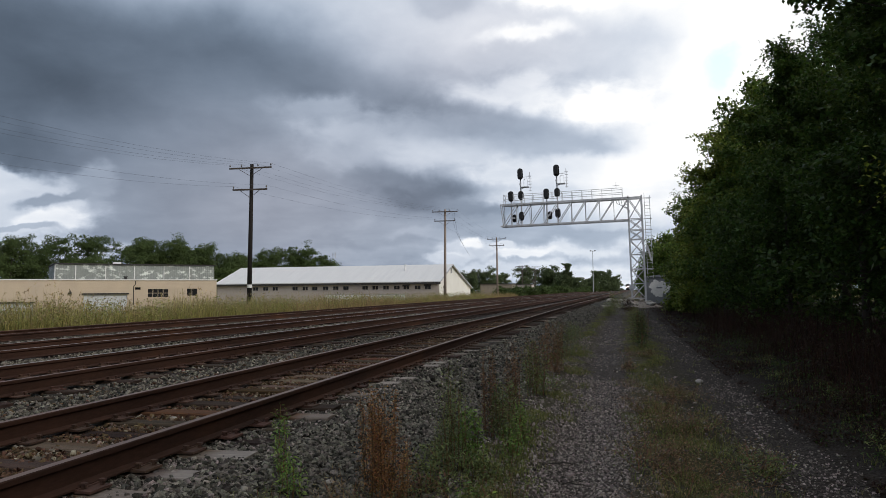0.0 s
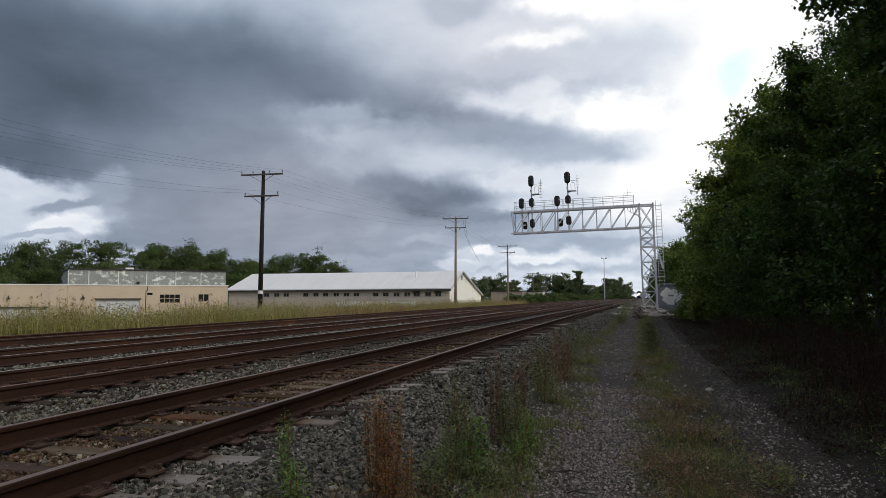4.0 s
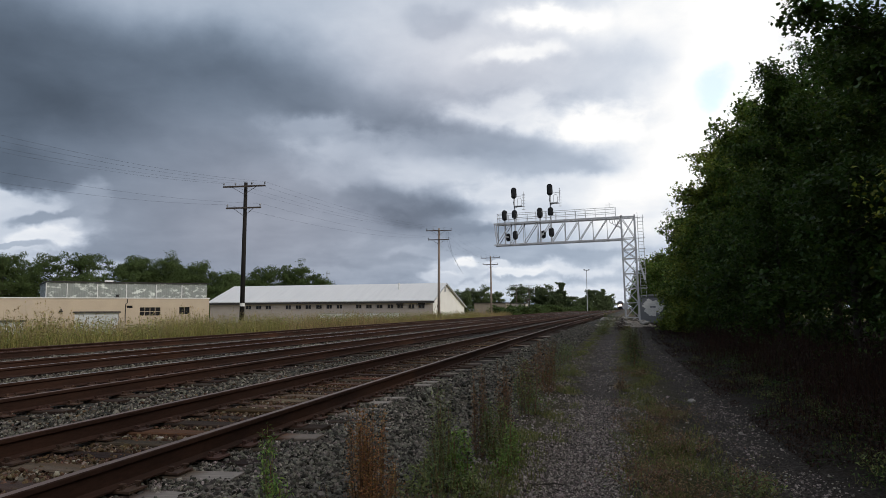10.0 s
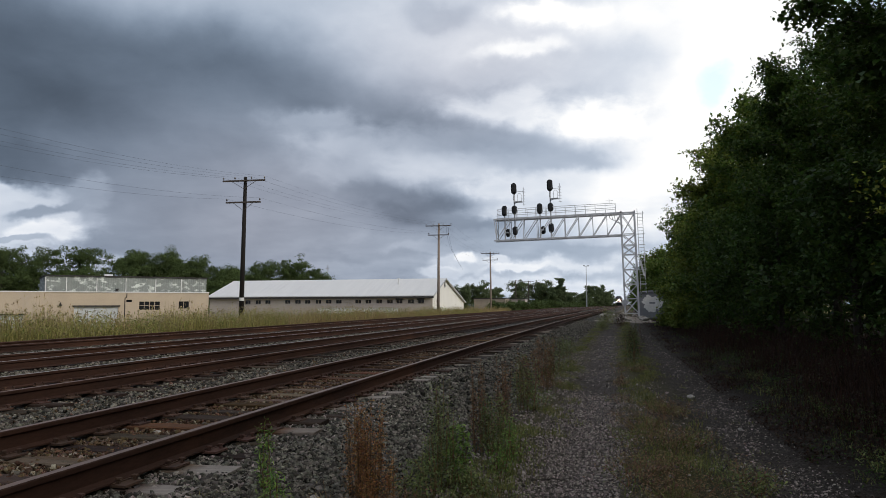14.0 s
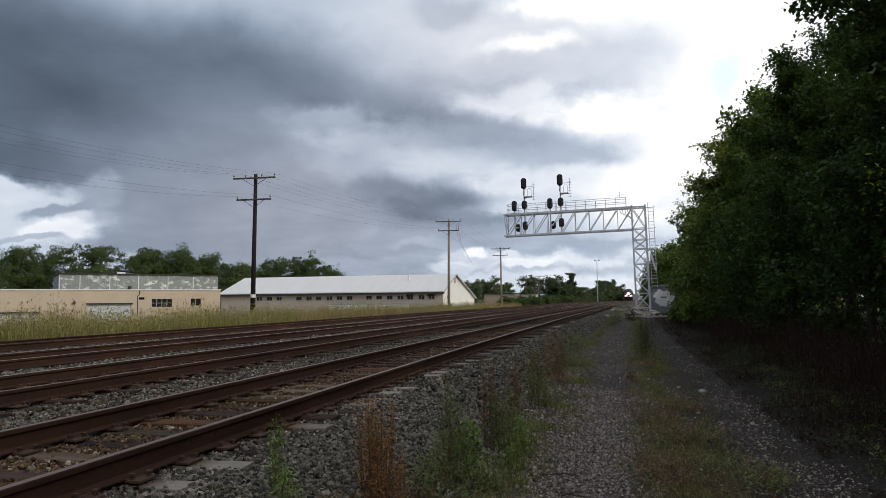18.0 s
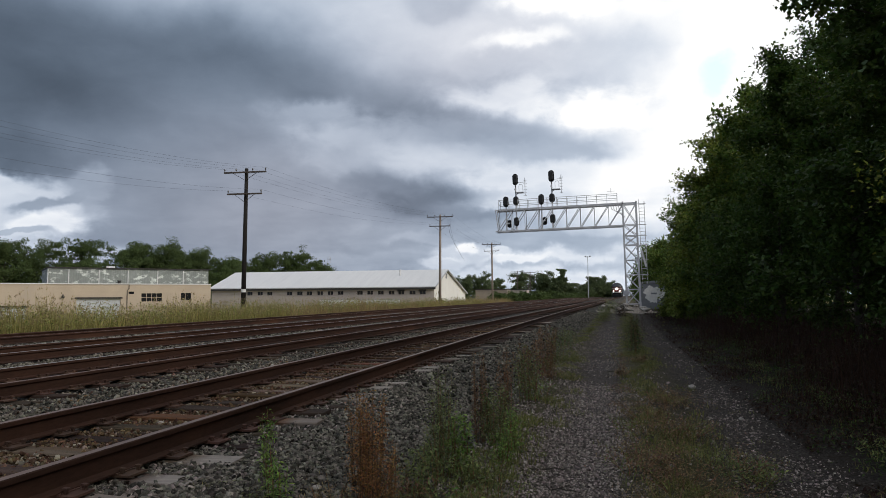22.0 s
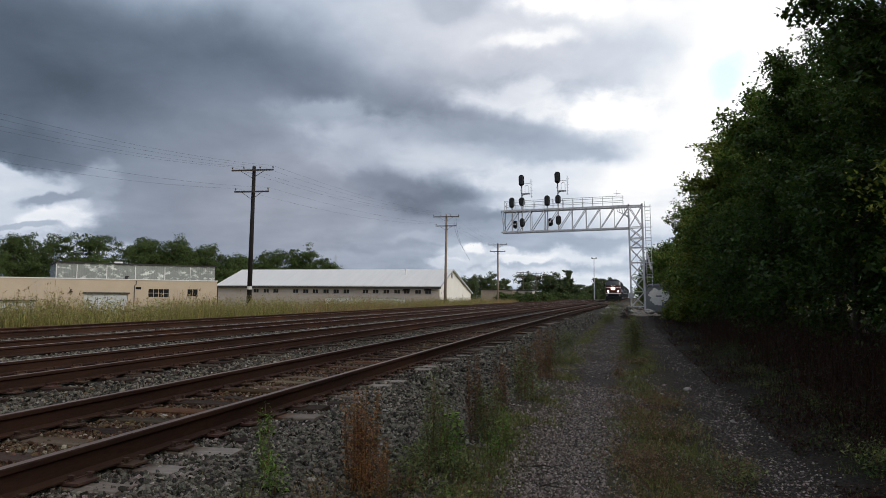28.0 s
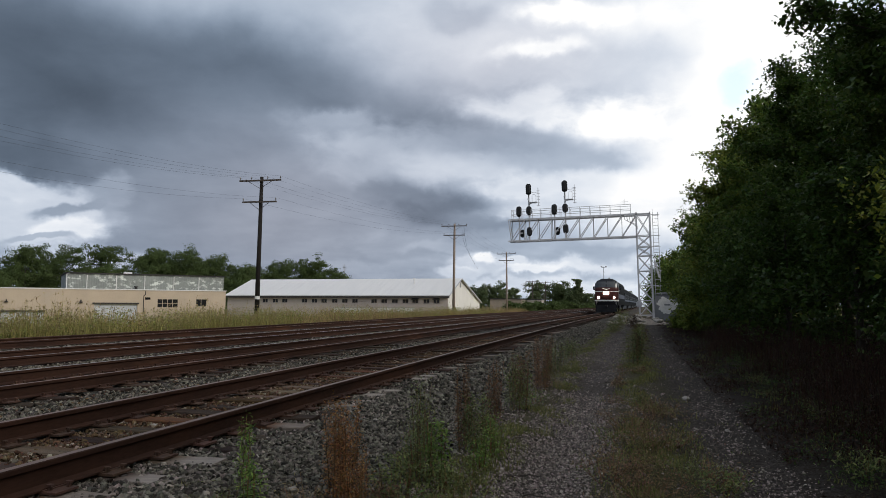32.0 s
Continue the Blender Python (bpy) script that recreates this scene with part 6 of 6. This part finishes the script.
# ---- the signal bridge ----
def build_bridge():
    """Cantilever of galvanised lattice; its tower stands beside the lane and its arm reaches over two tracks."""
    b = thing("signal_bridge", pose(1.97, 61.5, 0.40, 0, -1.2, 0), "galvanised steel cantilever signal bridge over two tracks", "signal bridge")
    half, deep, top, under = 0.56, 0.55, 9.05, 7.15
    for x in (-half, half):
        for y in (-deep, deep):
            part("tower_leg", Geo().box(x - 0.06, x + 0.06, y - 0.06, y + 0.06, 0, top + 0.1), "galvanised", b)
    levels = [0.35, 1.6, 2.85, 4.1, 5.4, 6.2, under, top - 0.05]
    for z in levels:
        for y in (-deep, deep):
            part("tower_strut", Geo().bar((-half, y, z), (half, y, z), 0.07), "galvanised", b)
        for x in (-half, half):
            part("tower_strut", Geo().bar((x, -deep, z), (x, deep, z), 0.07), "galvanised", b)
    for z0, z1 in zip(levels, levels[1:]):
        for y in (-deep - 0.02, deep + 0.02):
            part("tower_brace", Geo().bar((-half, y, z0), (half, y, z1), 0.055).bar((half, y + 0.03, z0), (-half, y + 0.03, z1), 0.055), "galvanised", b)
        for x in (-half - 0.02, half + 0.02):
            part("tower_brace", Geo().bar((x, -deep, z0), (x, deep, z1), 0.05), "galvanised", b)
    # the arm
    tip = -11.4
    for y in (-deep, deep):
        part("top_chord", Geo().box(tip - 0.25, half, y - 0.06, y + 0.06, top - 0.12, top), "galvanised", b)
        part("bottom_chord", Geo().box(tip - 0.25, -half, y - 0.06, y + 0.06, under - 0.12, under), "galvanised", b)
        n = 9
        step = (-half - tip) / n
        for k in range(n + 1):
            x = tip + step * k
            if k < n:
                part("arm_post", Geo().bar((x, y, under), (x, y, top - 0.12), 0.05), "galvanised", b)
                part("arm_brace", Geo().bar((x, y, under), (x + step, y, top - 0.12), 0.06), "galvanised", b)
    for k in range(10):
        x = tip + (-half - tip) / 9 * k
        for z in (under - 0.06, top - 0.06):
            part("arm_tie", Geo().bar((x, -deep, z), (x, deep, z), 0.05), "galvanised", b)
    for side in (-deep, deep):
        part("end_brace", Geo().bar((tip - 0.2, side, top - 0.06), (tip, side, under), 0.06), "galvanised", b)
    # walkway and railing
    part("walkway", Geo().box(tip, -0.6, -0.42, 0.42, top + 0.01, top + 0.045), "galvanised", b)
    for y in (-deep, deep):
        for k in range(13):
            x = tip + 0.1 + 10.3 * k / 12
            part("rail_post", Geo().bar((x, y, top), (x, y, top + 0.82), 0.035), "galvanised", b)
        for z in (0.42, 0.82):
            part("handrail", Geo().bar((tip + 0.1, y, top + z), (tip + 10.4, y, top + z), 0.035), "galvanised", b)
    for z in (top + 0.42, top + 0.82):
        for x in (tip + 0.1, tip + 10.4):
            part("handrail", Geo().bar((x, -deep, z), (x, deep, z), 0.035), "galvanised", b)
    part("gate_post", Geo().bar((tip + 9.9, -deep, top + 0.8), (tip + 9.9, -deep, top + 1.35), 0.03).bar((tip + 9.6, -deep, top + 1.05), (tip + 10.2, -deep, top + 1.05), 0.025), "galvanised", b)
    # cable loops near the tower
    for k in range(4):
        a, z = -1.6 + 0.22 * k, top - 0.25
        part("cable", Geo().tube([(a, -deep - 0.05, top), (a + 0.1, -deep - 0.08, top - 0.5 - 0.1 * k), (a + 0.5, -deep - 0.08, top - 0.75 - 0.15 * k), (-half, -deep - 0.05, top - 0.6 - 0.3 * k)], 0.025, 5), "signal_grey", b)
    # ladder beside the tower
    for x in (half + 0.24, half + 0.68):
        part("ladder_rail", Geo().bar((x, 0, 2.05), (x, 0, top + 0.1), 0.045), "galvanised", b)
    for k in range(24):
        part("rung", Geo().bar((half + 0.24, 0, 2.2 + 0.29 * k), (half + 0.68, 0, 2.2 + 0.29 * k), 0.03), "galvanised", b)
    for z in (2.85, 4.1, 5.4, 6.2, under, top - 0.1):
        part("ladder_bracket", Geo().bar((half, 0, z), (half + 0.80, 0, z), 0.05), "galvanised", b)
    part("ladder_guard", Geo().bar((half + 0.28, -0.06, 4.9), (half + 0.62, -0.06, 3.5), 0.16, 0.04), "galvanised", b)
    part("ladder_hook", Geo().bar((half + 0.24, 0, top), (half + 0.24, 0, top + 0.35), 0.03), "galvanised", b)
    part("junction_box", Geo().tube([(-half - 0.02, -deep - 0.1, 1.3), (-half - 0.02, -deep - 0.2, 1.3)], 0.27, 16), "signal_grey", b, "round grey metal plate")
    part("footing", Geo().box(-0.85, 0.85, -0.85, 0.85, -0.8, -0.08), "concrete", b, bevel=0.04)
    return b


BRIDGE = build_bridge()


def signal_head(mast, x, z, y, w, h):
    """An oval black backboard with a lamp housing and hoods, clamped to its mast."""
    outline = []
    for k in range(20):
        a = 2 * math.pi * k / 20
        r = w / 2
        outline.append((x + r * math.cos(a), z + (h / 2 - r) * (1 if math.sin(a) > 0 else -1) + r * math.sin(a)))
    s = part("signal_head", Geo().prism(outline, "y", y - 0.02, y + 0.02), "signal_black", mast, "black oval signal head, unlit")
    part("housing", Geo().box(x - w * 0.32, x + w * 0.32, y - 0.2, y - 0.02, z - h * 0.36, z + h * 0.36), "signal_black", s, bevel=0.03)
    for k in (-1, 0, 1):
        part("hood", Geo().tube([(x, y + 0.02, z + k * h * 0.26), (x, y + 0.3, z + k * h * 0.26 - 0.03)], [0.12, 0.115], 10, False), "signal_black", s)
    return s


def signal_mast(x, heads, tall, ladder):
    m = Matrix.LocRotScale((1.97, 61.5, 0.40), Euler((0, radians(-1.2), 0)), None) @ pose(x, -0.35, 0)
    s = thing("signal_mast", m, "galvanised signal mast with black oval heads on the bridge", "signal", "signal masts on the bridge")
    part("mast", Geo().tube([(0, 0, 7.15), (0, 0, tall)], 0.065, 8), "galvanised", s)
    if ladder:
        a, b = tall - 1.55, tall + 0.13
        f = part("ladder_frame", Geo().bar((0.84, 0, a), (0.84, 0, b), 0.045).bar((0.0, 0, tall - 0.30), (0.95, 0, tall - 0.26), 0.035)
                 .bar((0.0, 0, a + 0.2), (0.45, 0, a + 0.36), 0.04), "galvanised", s)
        for k in range(6):
            z = a + 0.05 + 0.27 * k
            part("rung", Geo().bar((0.70, 0, z), (0.99, 0, z), 0.028), "galvanised", f)
        part("hoop", Geo().tube([(0.30, 0, a + 0.42), (0.30, 0, a + 0.98), (0.38, 0, a + 1.10), (0.56, 0, a + 1.10), (0.64, 0, a + 0.98), (0.64, 0, a + 0.42)], 0.02, 6), "galvanised", f)
        part("step_plate", Geo().box(0.06, 0.72, -0.3, 0.3, a + 0.32, a + 0.38), "signal_grey", f)
        part("cable", Geo().tube([(0.05, -0.1, tall - 0.5), (-0.08, -0.12, tall - 0.9), (0.06, -0.1, tall - 1.4)], 0.02, 5), "signal_black", f)
    for hx, hy, w, h, z in heads:
        part("clamp", Geo().box(min(0, hx) - 0.08, max(0, hx) + 0.08, min(0, hy) - 0.05, max(0, hy) + 0.05, z - 0.05, z + 0.05), "galvanised", s)
        signal_head(s, hx, z, hy, w, h)


signal_mast(-9.75, ((0, -0.12, 0.50, 1.02, 11.70), (0, -0.12, 0.50, 0.80, 9.77), (0, -0.12, 0.46, 0.80, 7.90)), 11.7, True)
signal_mast(-6.55, ((0, -0.12, 0.52, 1.05, 11.80), (0, -0.12, 0.50, 0.80, 9.83), (0, -0.12, 0.48, 0.84, 8.00)), 11.8, True)
signal_mast(-10.65, ((0, -0.12, 0.50, 0.95, 9.73), (0.2, 0.45, 0.42, 0.72, 7.80)), 9.75, False)
signal_mast(-7.50, ((0, -0.12, 0.50, 0.95, 9.77), (0.2, 0.45, 0.42, 0.72, 7.90)), 9.75, False)


# ---- small things on the ground ----
def pale_stone(x, y, size, seed):
    rnd = random.Random(seed)
    bm = bmesh.new()
    bmesh.ops.create_icosphere(bm, subdivisions=2, radius=size / 2)
    for v in bm.verts:
        v.co *= 1 + 0.35 * noise.noise(v.co * (2.2 / size) + Vector((seed, 0, 0)))
        v.co.z *= 0.6
    me = bpy.data.meshes.new("pale_stone")
    bm.to_mesh(me)
    bm.free()
    me.materials.append(M["pale_stone"])
    ob = new("pale_stone", me)
    ob.matrix_world = pose(x, y, ground_height(x, y) + size * 0.2, rnd.uniform(-15, 15), rnd.uniform(-15, 15), rnd.uniform(0, 360))
    return tagged(ob, "single pale stone lying on the darker gravel", "stone", "pale stones")


M["pale_stone"] = material("pale_stone", (0.42, 0.38, 0.33), (0.24, 0.21, 0.18), 12, 80, 0.9, 0, 0.3, 0.004)
for k, (x, y, size) in enumerate(((-2.01, 4.66, 0.085), (1.28, 11.9, 0.13), (-2.45, 5.6, 0.05), (-1.95, 6.4, 0.045), (-2.35, 7.3, 0.06), (1.55, 9.2, 0.06),
                                  (-0.15, 5.1, 0.05), (0.05, 6.9, 0.05), (-4.3, 6.1, 0.07), (-3.7, 7.2, 0.06), (-5.6, 9.4, 0.07), (-5.9, 11.5, 0.08))):
    pale_stone(x, y, size, k)


rocks = random.Random(17)
for k in range(24):
    x, y = 1.1 + rocks.uniform(-1.7, 1.7), rocks.uniform(56.0, 59.8)
    rock = pale_stone(x, y, rocks.uniform(0.28, 0.62), 40 + k)
    rock.location.z += 0.14 + 0.1 * (y - 56.0)
    tagged(rock, "pale rounded rock in the heap by the signal bridge", "rock", "rocks by the signal bridge")


def twig(x, y, turn, length, seed):
    rnd = random.Random(seed)
    pts = [Vector((length * (k / 5 - 0.5), rnd.uniform(-0.03, 0.03), 0.012 + rnd.uniform(0, 0.02))) for k in range(6)]
    t = thing("twig", pose(x, y, ground_height(x, y) + 0.005, 0, 0, turn), "dry dark twig lying on the lane", "twig")
    part("stick", Geo().tube(pts, [0.007, 0.007, 0.006, 0.005, 0.004, 0.002], 5), "bark", t)
    part("side_shoot", Geo().tube([pts[2], pts[2] + Vector((0.08, 0.07, 0.02))], [0.004, 0.002], 4), "bark", t)


twig(-0.49, 6.07, 25, 0.34, 1)
twig(-0.36, 5.55, -15, 0.28, 2)
twig(0.20, 13.6, 5, 0.5, 3)
twig(1.9, 8.4, 130, 0.6, 4)


# ---- signal cabinet, mound ----
def build_cabinet():
    c = thing("signal_cabinet", pose(2.72, 64.6, 0.25), "grey metal signal hut with a white painted blotch", "equipment hut")
    part("body", Geo().box(0, 2.5, 0, 2.2, 0, 2.35), "cabinet_grey", c, bevel=0.03)
    part("roof", Geo().prism([(-0.12, 2.35), (2.62, 2.35), (2.62, 2.42), (1.25, 2.55), (-0.12, 2.42)], "y", -0.12, 2.32), "cabinet_grey", c)
    rnd = random.Random(5)
    outline = []
    for k in range(72):
        a = 2 * math.pi * k / 72
        r = 0.66 + 0.11 * abs(math.sin(5.5 * a + 0.4)) + 0.09 * math.sin(3 * a + 1.0) + 0.07 * math.sin(7 * a) + rnd.uniform(-0.03, 0.03) + (0.14 if k in (50, 51, 56, 57, 61) else 0)
        outline.append((1.12 + r * math.cos(a) * 1.22, 1.38 + r * math.sin(a) * 0.92))
    paint = part("paint_blotch", Geo().prism(outline, "y", -0.008, -0.004), "paint_white", c, "white spray-painted blotch")
    part("paint_mark", Geo().box(0.85, 1.35, -0.013, -0.009, 1.33, 1.47), "cabinet_grey", paint)
    part("door_edge", Geo().box(0.04, 0.09, -0.02, 0.0, 0.1, 2.25), "cabinet_grey", c)


build_cabinet()


def build_mound():
    rnd = np.random.RandomState(6)
    xs, ys = np.linspace(-1.8, 4.4, 40), np.linspace(56.5, 63.8, 40)
    verts = []
    for y in ys:
        for x in xs:
            d = ((x - 1.5) / 2.0) ** 2 + ((y - 60.2) / 2.2) ** 2
            verts.append((x, y, ground_height(x, y) - 0.05 + 0.50 * math.exp(-d * 1.2) + 0.16 * noise.noise((x * 2, y * 2, 1)) * math.exp(-d)))
    f = [(j * 40 + i, j * 40 + i + 1, (j + 1) * 40 + i + 1, (j + 1) * 40 + i) for j in range(39) for i in range(39)]
    tagged(new("gravel_mound", fast("gravel_mound", verts, f, M["path_stone"], True)), "pale heap of gravel at the foot of the signal bridge", "mound", kind="structure")


build_mound()


# ---- the train ----
def bogie(parent, y, wheel=0.5):
    t = part("truck", Geo().box(-1.12, -0.98, y - 1.7, y + 1.7, 0.4, 0.75).box(0.98, 1.12, y - 1.7, y + 1.7, 0.4, 0.75).box(-1.0, 1.0, y - 0.3, y + 0.3, 0.5, 0.85), "train_dark", parent)
    for dy in (-1.3, 1.3):
        for s in (-1, 1):
            part("wheel", Geo().tube([(s * 0.68, y + dy, wheel), (s * 0.82, y + dy, wheel)], wheel, 20), "rail_side", t)


def build_engine():
    """Faces -y, its nose at y = 0, z = 0 on the rail heads."""
    e = thing("locomotive", pose(-4, 90, RAIL_TOP), "dark locomotive with a red and white nose and lit headlights", "locomotive")
    length, w = 21.0, 1.5

    def half_width(z):
        return w if z < 3.3 else w * (1 - 0.62 * ((z - 3.3) / 1.15) ** 4)

    arch = [3.3, 3.6, 3.85, 4.05, 4.2, 4.32, 4.40]
    outline = [(-w, 1.0), (w, 1.0)] + [(half_width(z), z) for z in arch] + [(0.0, 4.45)] + [(-half_width(z), z) for z in reversed(arch)]
    part("body", Geo().prism(outline, "y", 1.75, length), "train_silver_shaded", e)

    def front(z):
        """How far behind its foremost point the nose stands at a height."""
        if z < 2.0:
            return 0.12 + (2.0 - z) * 0.22
        if z < 3.0:
            return 0.12 + (z - 2.0) * 0.14
        return 0.26 + (z - 3.0) * 0.42 + 0.42 * max(0.0, z - 3.9) ** 2 * 4

    def nose(z0, z1, mat, name, label="", steps=1):
        """One layer of the rounded nose between two heights."""
        n, verts, faces = 13, [], []
        for k in range(steps + 1):
            z = z0 + (z1 - z0) * k / steps
            f, ww = front(z), half_width(z)
            verts.append((-ww, 1.76, z))
            for i in range(n):
                a = math.pi * (i / (n - 1) - 0.5)
                verts.append((ww * abs(math.sin(a)) ** 0.75 * (1 if a > 0 else -1), f + min(0.75, 1.7 - f) * (1 - abs(math.cos(a)) ** 0.7), z))
            verts.append((ww, 1.76, z))
        m = n + 2
        for k in range(steps):
            faces += [(k * m + i, k * m + (i + 1) % m, (k + 1) * m + (i + 1) % m, (k + 1) * m + i) for i in range(m)]
        faces += [tuple(range(m - 1, -1, -1)), tuple(steps * m + i for i in range(m))]
        return part(name, Geo().add(verts, faces), mat, e, label)

    nose(1.0, 1.52, "train_dark", "nose_skirt")
    nose(1.52, 1.70, "train_white", "nose_band", "white lower nose band")
    nose(1.70, 2.74, "train_red", "nose_panel", "dull dark red nose panel", 3)
    nose(2.74, 2.80, "train_white", "nose_stripe", "thin white nose stripe")
    nose(2.80, 3.28, "train_red", "window_belt", "", 2)
    wind = nose(3.28, 4.06, "cab_glass_reflect", "windshield", "dark split windshield", 3)
    nose(4.06, 4.44, "train_dark", "cab_brow", "", 4)
    # silver highlight below the windshield, modelled as a white chevron
    part("nose_emblem", Geo().prism([(-0.45, 3.12), (0.0, 2.98), (0.45, 3.12), (0.45, 3.20), (0.0, 3.08), (-0.45, 3.20)], "y", 0.22, 0.27), "train_white", e)
    part("windshield_post", Geo().bar((0, 0.42, 3.36), (0, 0.78, 4.08), 0.12, 0.06), "train_dark", wind)
    for s in (-1, 1):
        part("corner_post", Geo().bar((s * 1.22, 0.66, 3.26), (s * 1.14, 0.98, 4.08), 0.12, 0.10), "train_dark", wind)
        part("side_stripe", Geo().box(s * w - 0.006 + (0.006 if s > 0 else -0.006), s * w + 0.006 + (0.006 if s > 0 else -0.006), 1.8, length, 1.9, 2.45), "train_blue", e)
        part("side_window", Geo().box(s * w - 0.02, s * w + 0.02, 2.1, 3.0, 2.75, 3.28), "window_glass", e)
        part("mirror", Geo().box(s * 1.66 - 0.1, s * 1.66 + 0.1, 1.7, 1.78, 3.0, 3.45), "train_dark", e)
        part("ditch_light", Geo().tube([(s * 0.95, 0.26, 1.98), (s * 0.95, 0.20, 1.98)], 0.15, 14), "ditch_light", e, "glowing ditch light")
        part("grab_iron", Geo().bar((s * 1.2, 0.3, 1.1), (s * 1.2, 0.42, 1.7), 0.04), "train_white", e)
    lamp = part("headlight_case", Geo().box(-0.36, 0.36, 0.06, 0.25, 2.35, 2.75), "train_dark", e, bevel=0.03)
    for s in (-0.17, 0.17):
        part("headlight", Geo().tube([(s, 0.06, 2.55), (s, 0.02, 2.55)], 0.18, 14), "headlight", lamp, "glowing headlight")
    part("pilot", Geo().prism([(0.25, 0.18), (0.6, 0.15), (0.6, 1.05), (0.35, 1.05)], "x", -1.35, 1.35), "train_dark", e)
    part("coupler", Geo().box(-0.14, 0.14, -0.35, 0.4, 0.75, 1.0), "train_dark", e, bevel=0.03)
    part("fuel_tank", Geo().box(-1.3, 1.3, 8.0, 13.0, 0.35, 1.0), "train_dark", e, bevel=0.1)
    for y in (6.0, 9.5, 13.0, 16.5):
        part("roof_fan", Geo().tube([(0, y, 4.44), (0, y, 4.54)], 0.6, 16), "train_dark", e)
    part("horn", Geo().tube([(0.3, 2.6, 4.45), (0.3, 2.1, 4.5)], [0.05, 0.12], 8).box(0.2, 0.4, 2.5, 2.7, 4.3, 4.5), "signal_grey", e)
    bogie(e, 4.0)
    bogie(e, 17.0)
    return e, length


def build_coach():
    c = thing("passenger_coach", pose(-4, 120, RAIL_TOP), "silver passenger coach darkened as in tree shade, with a dark window band", "railway coach", "coaches of the train")
    length, w = 25.6, 1.5
    outline = [(-w * 0.9, 0.9), (w * 0.9, 0.9), (w, 1.6), (w, 2.9), (w * 0.9, 3.5), (w * 0.6, 3.8), (-w * 0.6, 3.8), (-w * 0.9, 3.5), (-w, 2.9), (-w, 1.6)]
    part("body", Geo().prism(outline, "y", 0.3, length), "train_silver_shaded", c)
    for s in (-1, 1):
        part("window_band", Geo().box(s * (w + 0.006) - 0.006, s * (w + 0.006) + 0.006, 1.6, length - 1.4, 2.02, 2.72), "train_dark", c)
        for k in range(20):
            y = 2.2 + 1.1 * k
            part("window", Geo().box(s * (w + 0.018) - 0.006, s * (w + 0.018) + 0.006, y, y + 0.85, 2.12, 2.62), "train_dark", c)
        part("side_stripe", Geo().box(s * (w + 0.006) - 0.006, s * (w + 0.006) + 0.006, 0.4, length - 0.1, 1.62, 1.9), "train_blue", c)
        part("roof_shoulder", Geo().box(s * 1.05 - 0.1, s * 1.05 + 0.1, 0.5, length - 0.2, 3.66, 3.74), "train_dark", c)
    part("gangway", Geo().box(-0.6, 0.6, 0.0, 0.3, 0.95, 3.2), "train_dark", c)
    part("underframe", Geo().box(-1.1, 1.1, 6.0, 19.5, 0.4, 0.9), "train_dark", c)
    bogie(c, 3.6)
    bogie(c, length - 3.6)
    return c, length


ENGINE, ENGINE_LONG = build_engine()
COACH, COACH_LONG = build_coach()
COACHES = [COACH] + [copy_thing(COACH, COACH.matrix_basis) for k in range(4)]


def on_track(y):
    return Vector((TRACKS[0] + bend(y), y, RAIL_TOP + rise(y)))


def vehicle_pose(y, length):
    a, b = on_track(y), on_track(y + length)
    d = b - a
    return pose(a.x, a.y, a.z, math.degrees(math.atan2(d.z, d.y)), 0, -math.degrees(math.atan2(d.x, d.y)))


def motions():
    times = [0, 4, 8, 12, 16, 18, 20, 22, 24, 26, 28, 29, 30, 31, 32]
    behind = 0.0
    for ob, length in [(ENGINE, ENGINE_LONG), *((c, COACH_LONG) for c in COACHES)]:
        walk(ob, [(t, vehicle_pose(90.7 + 13.0 * (32 - t) + behind, length)) for t in times])
        behind += length + 0.25


motions()
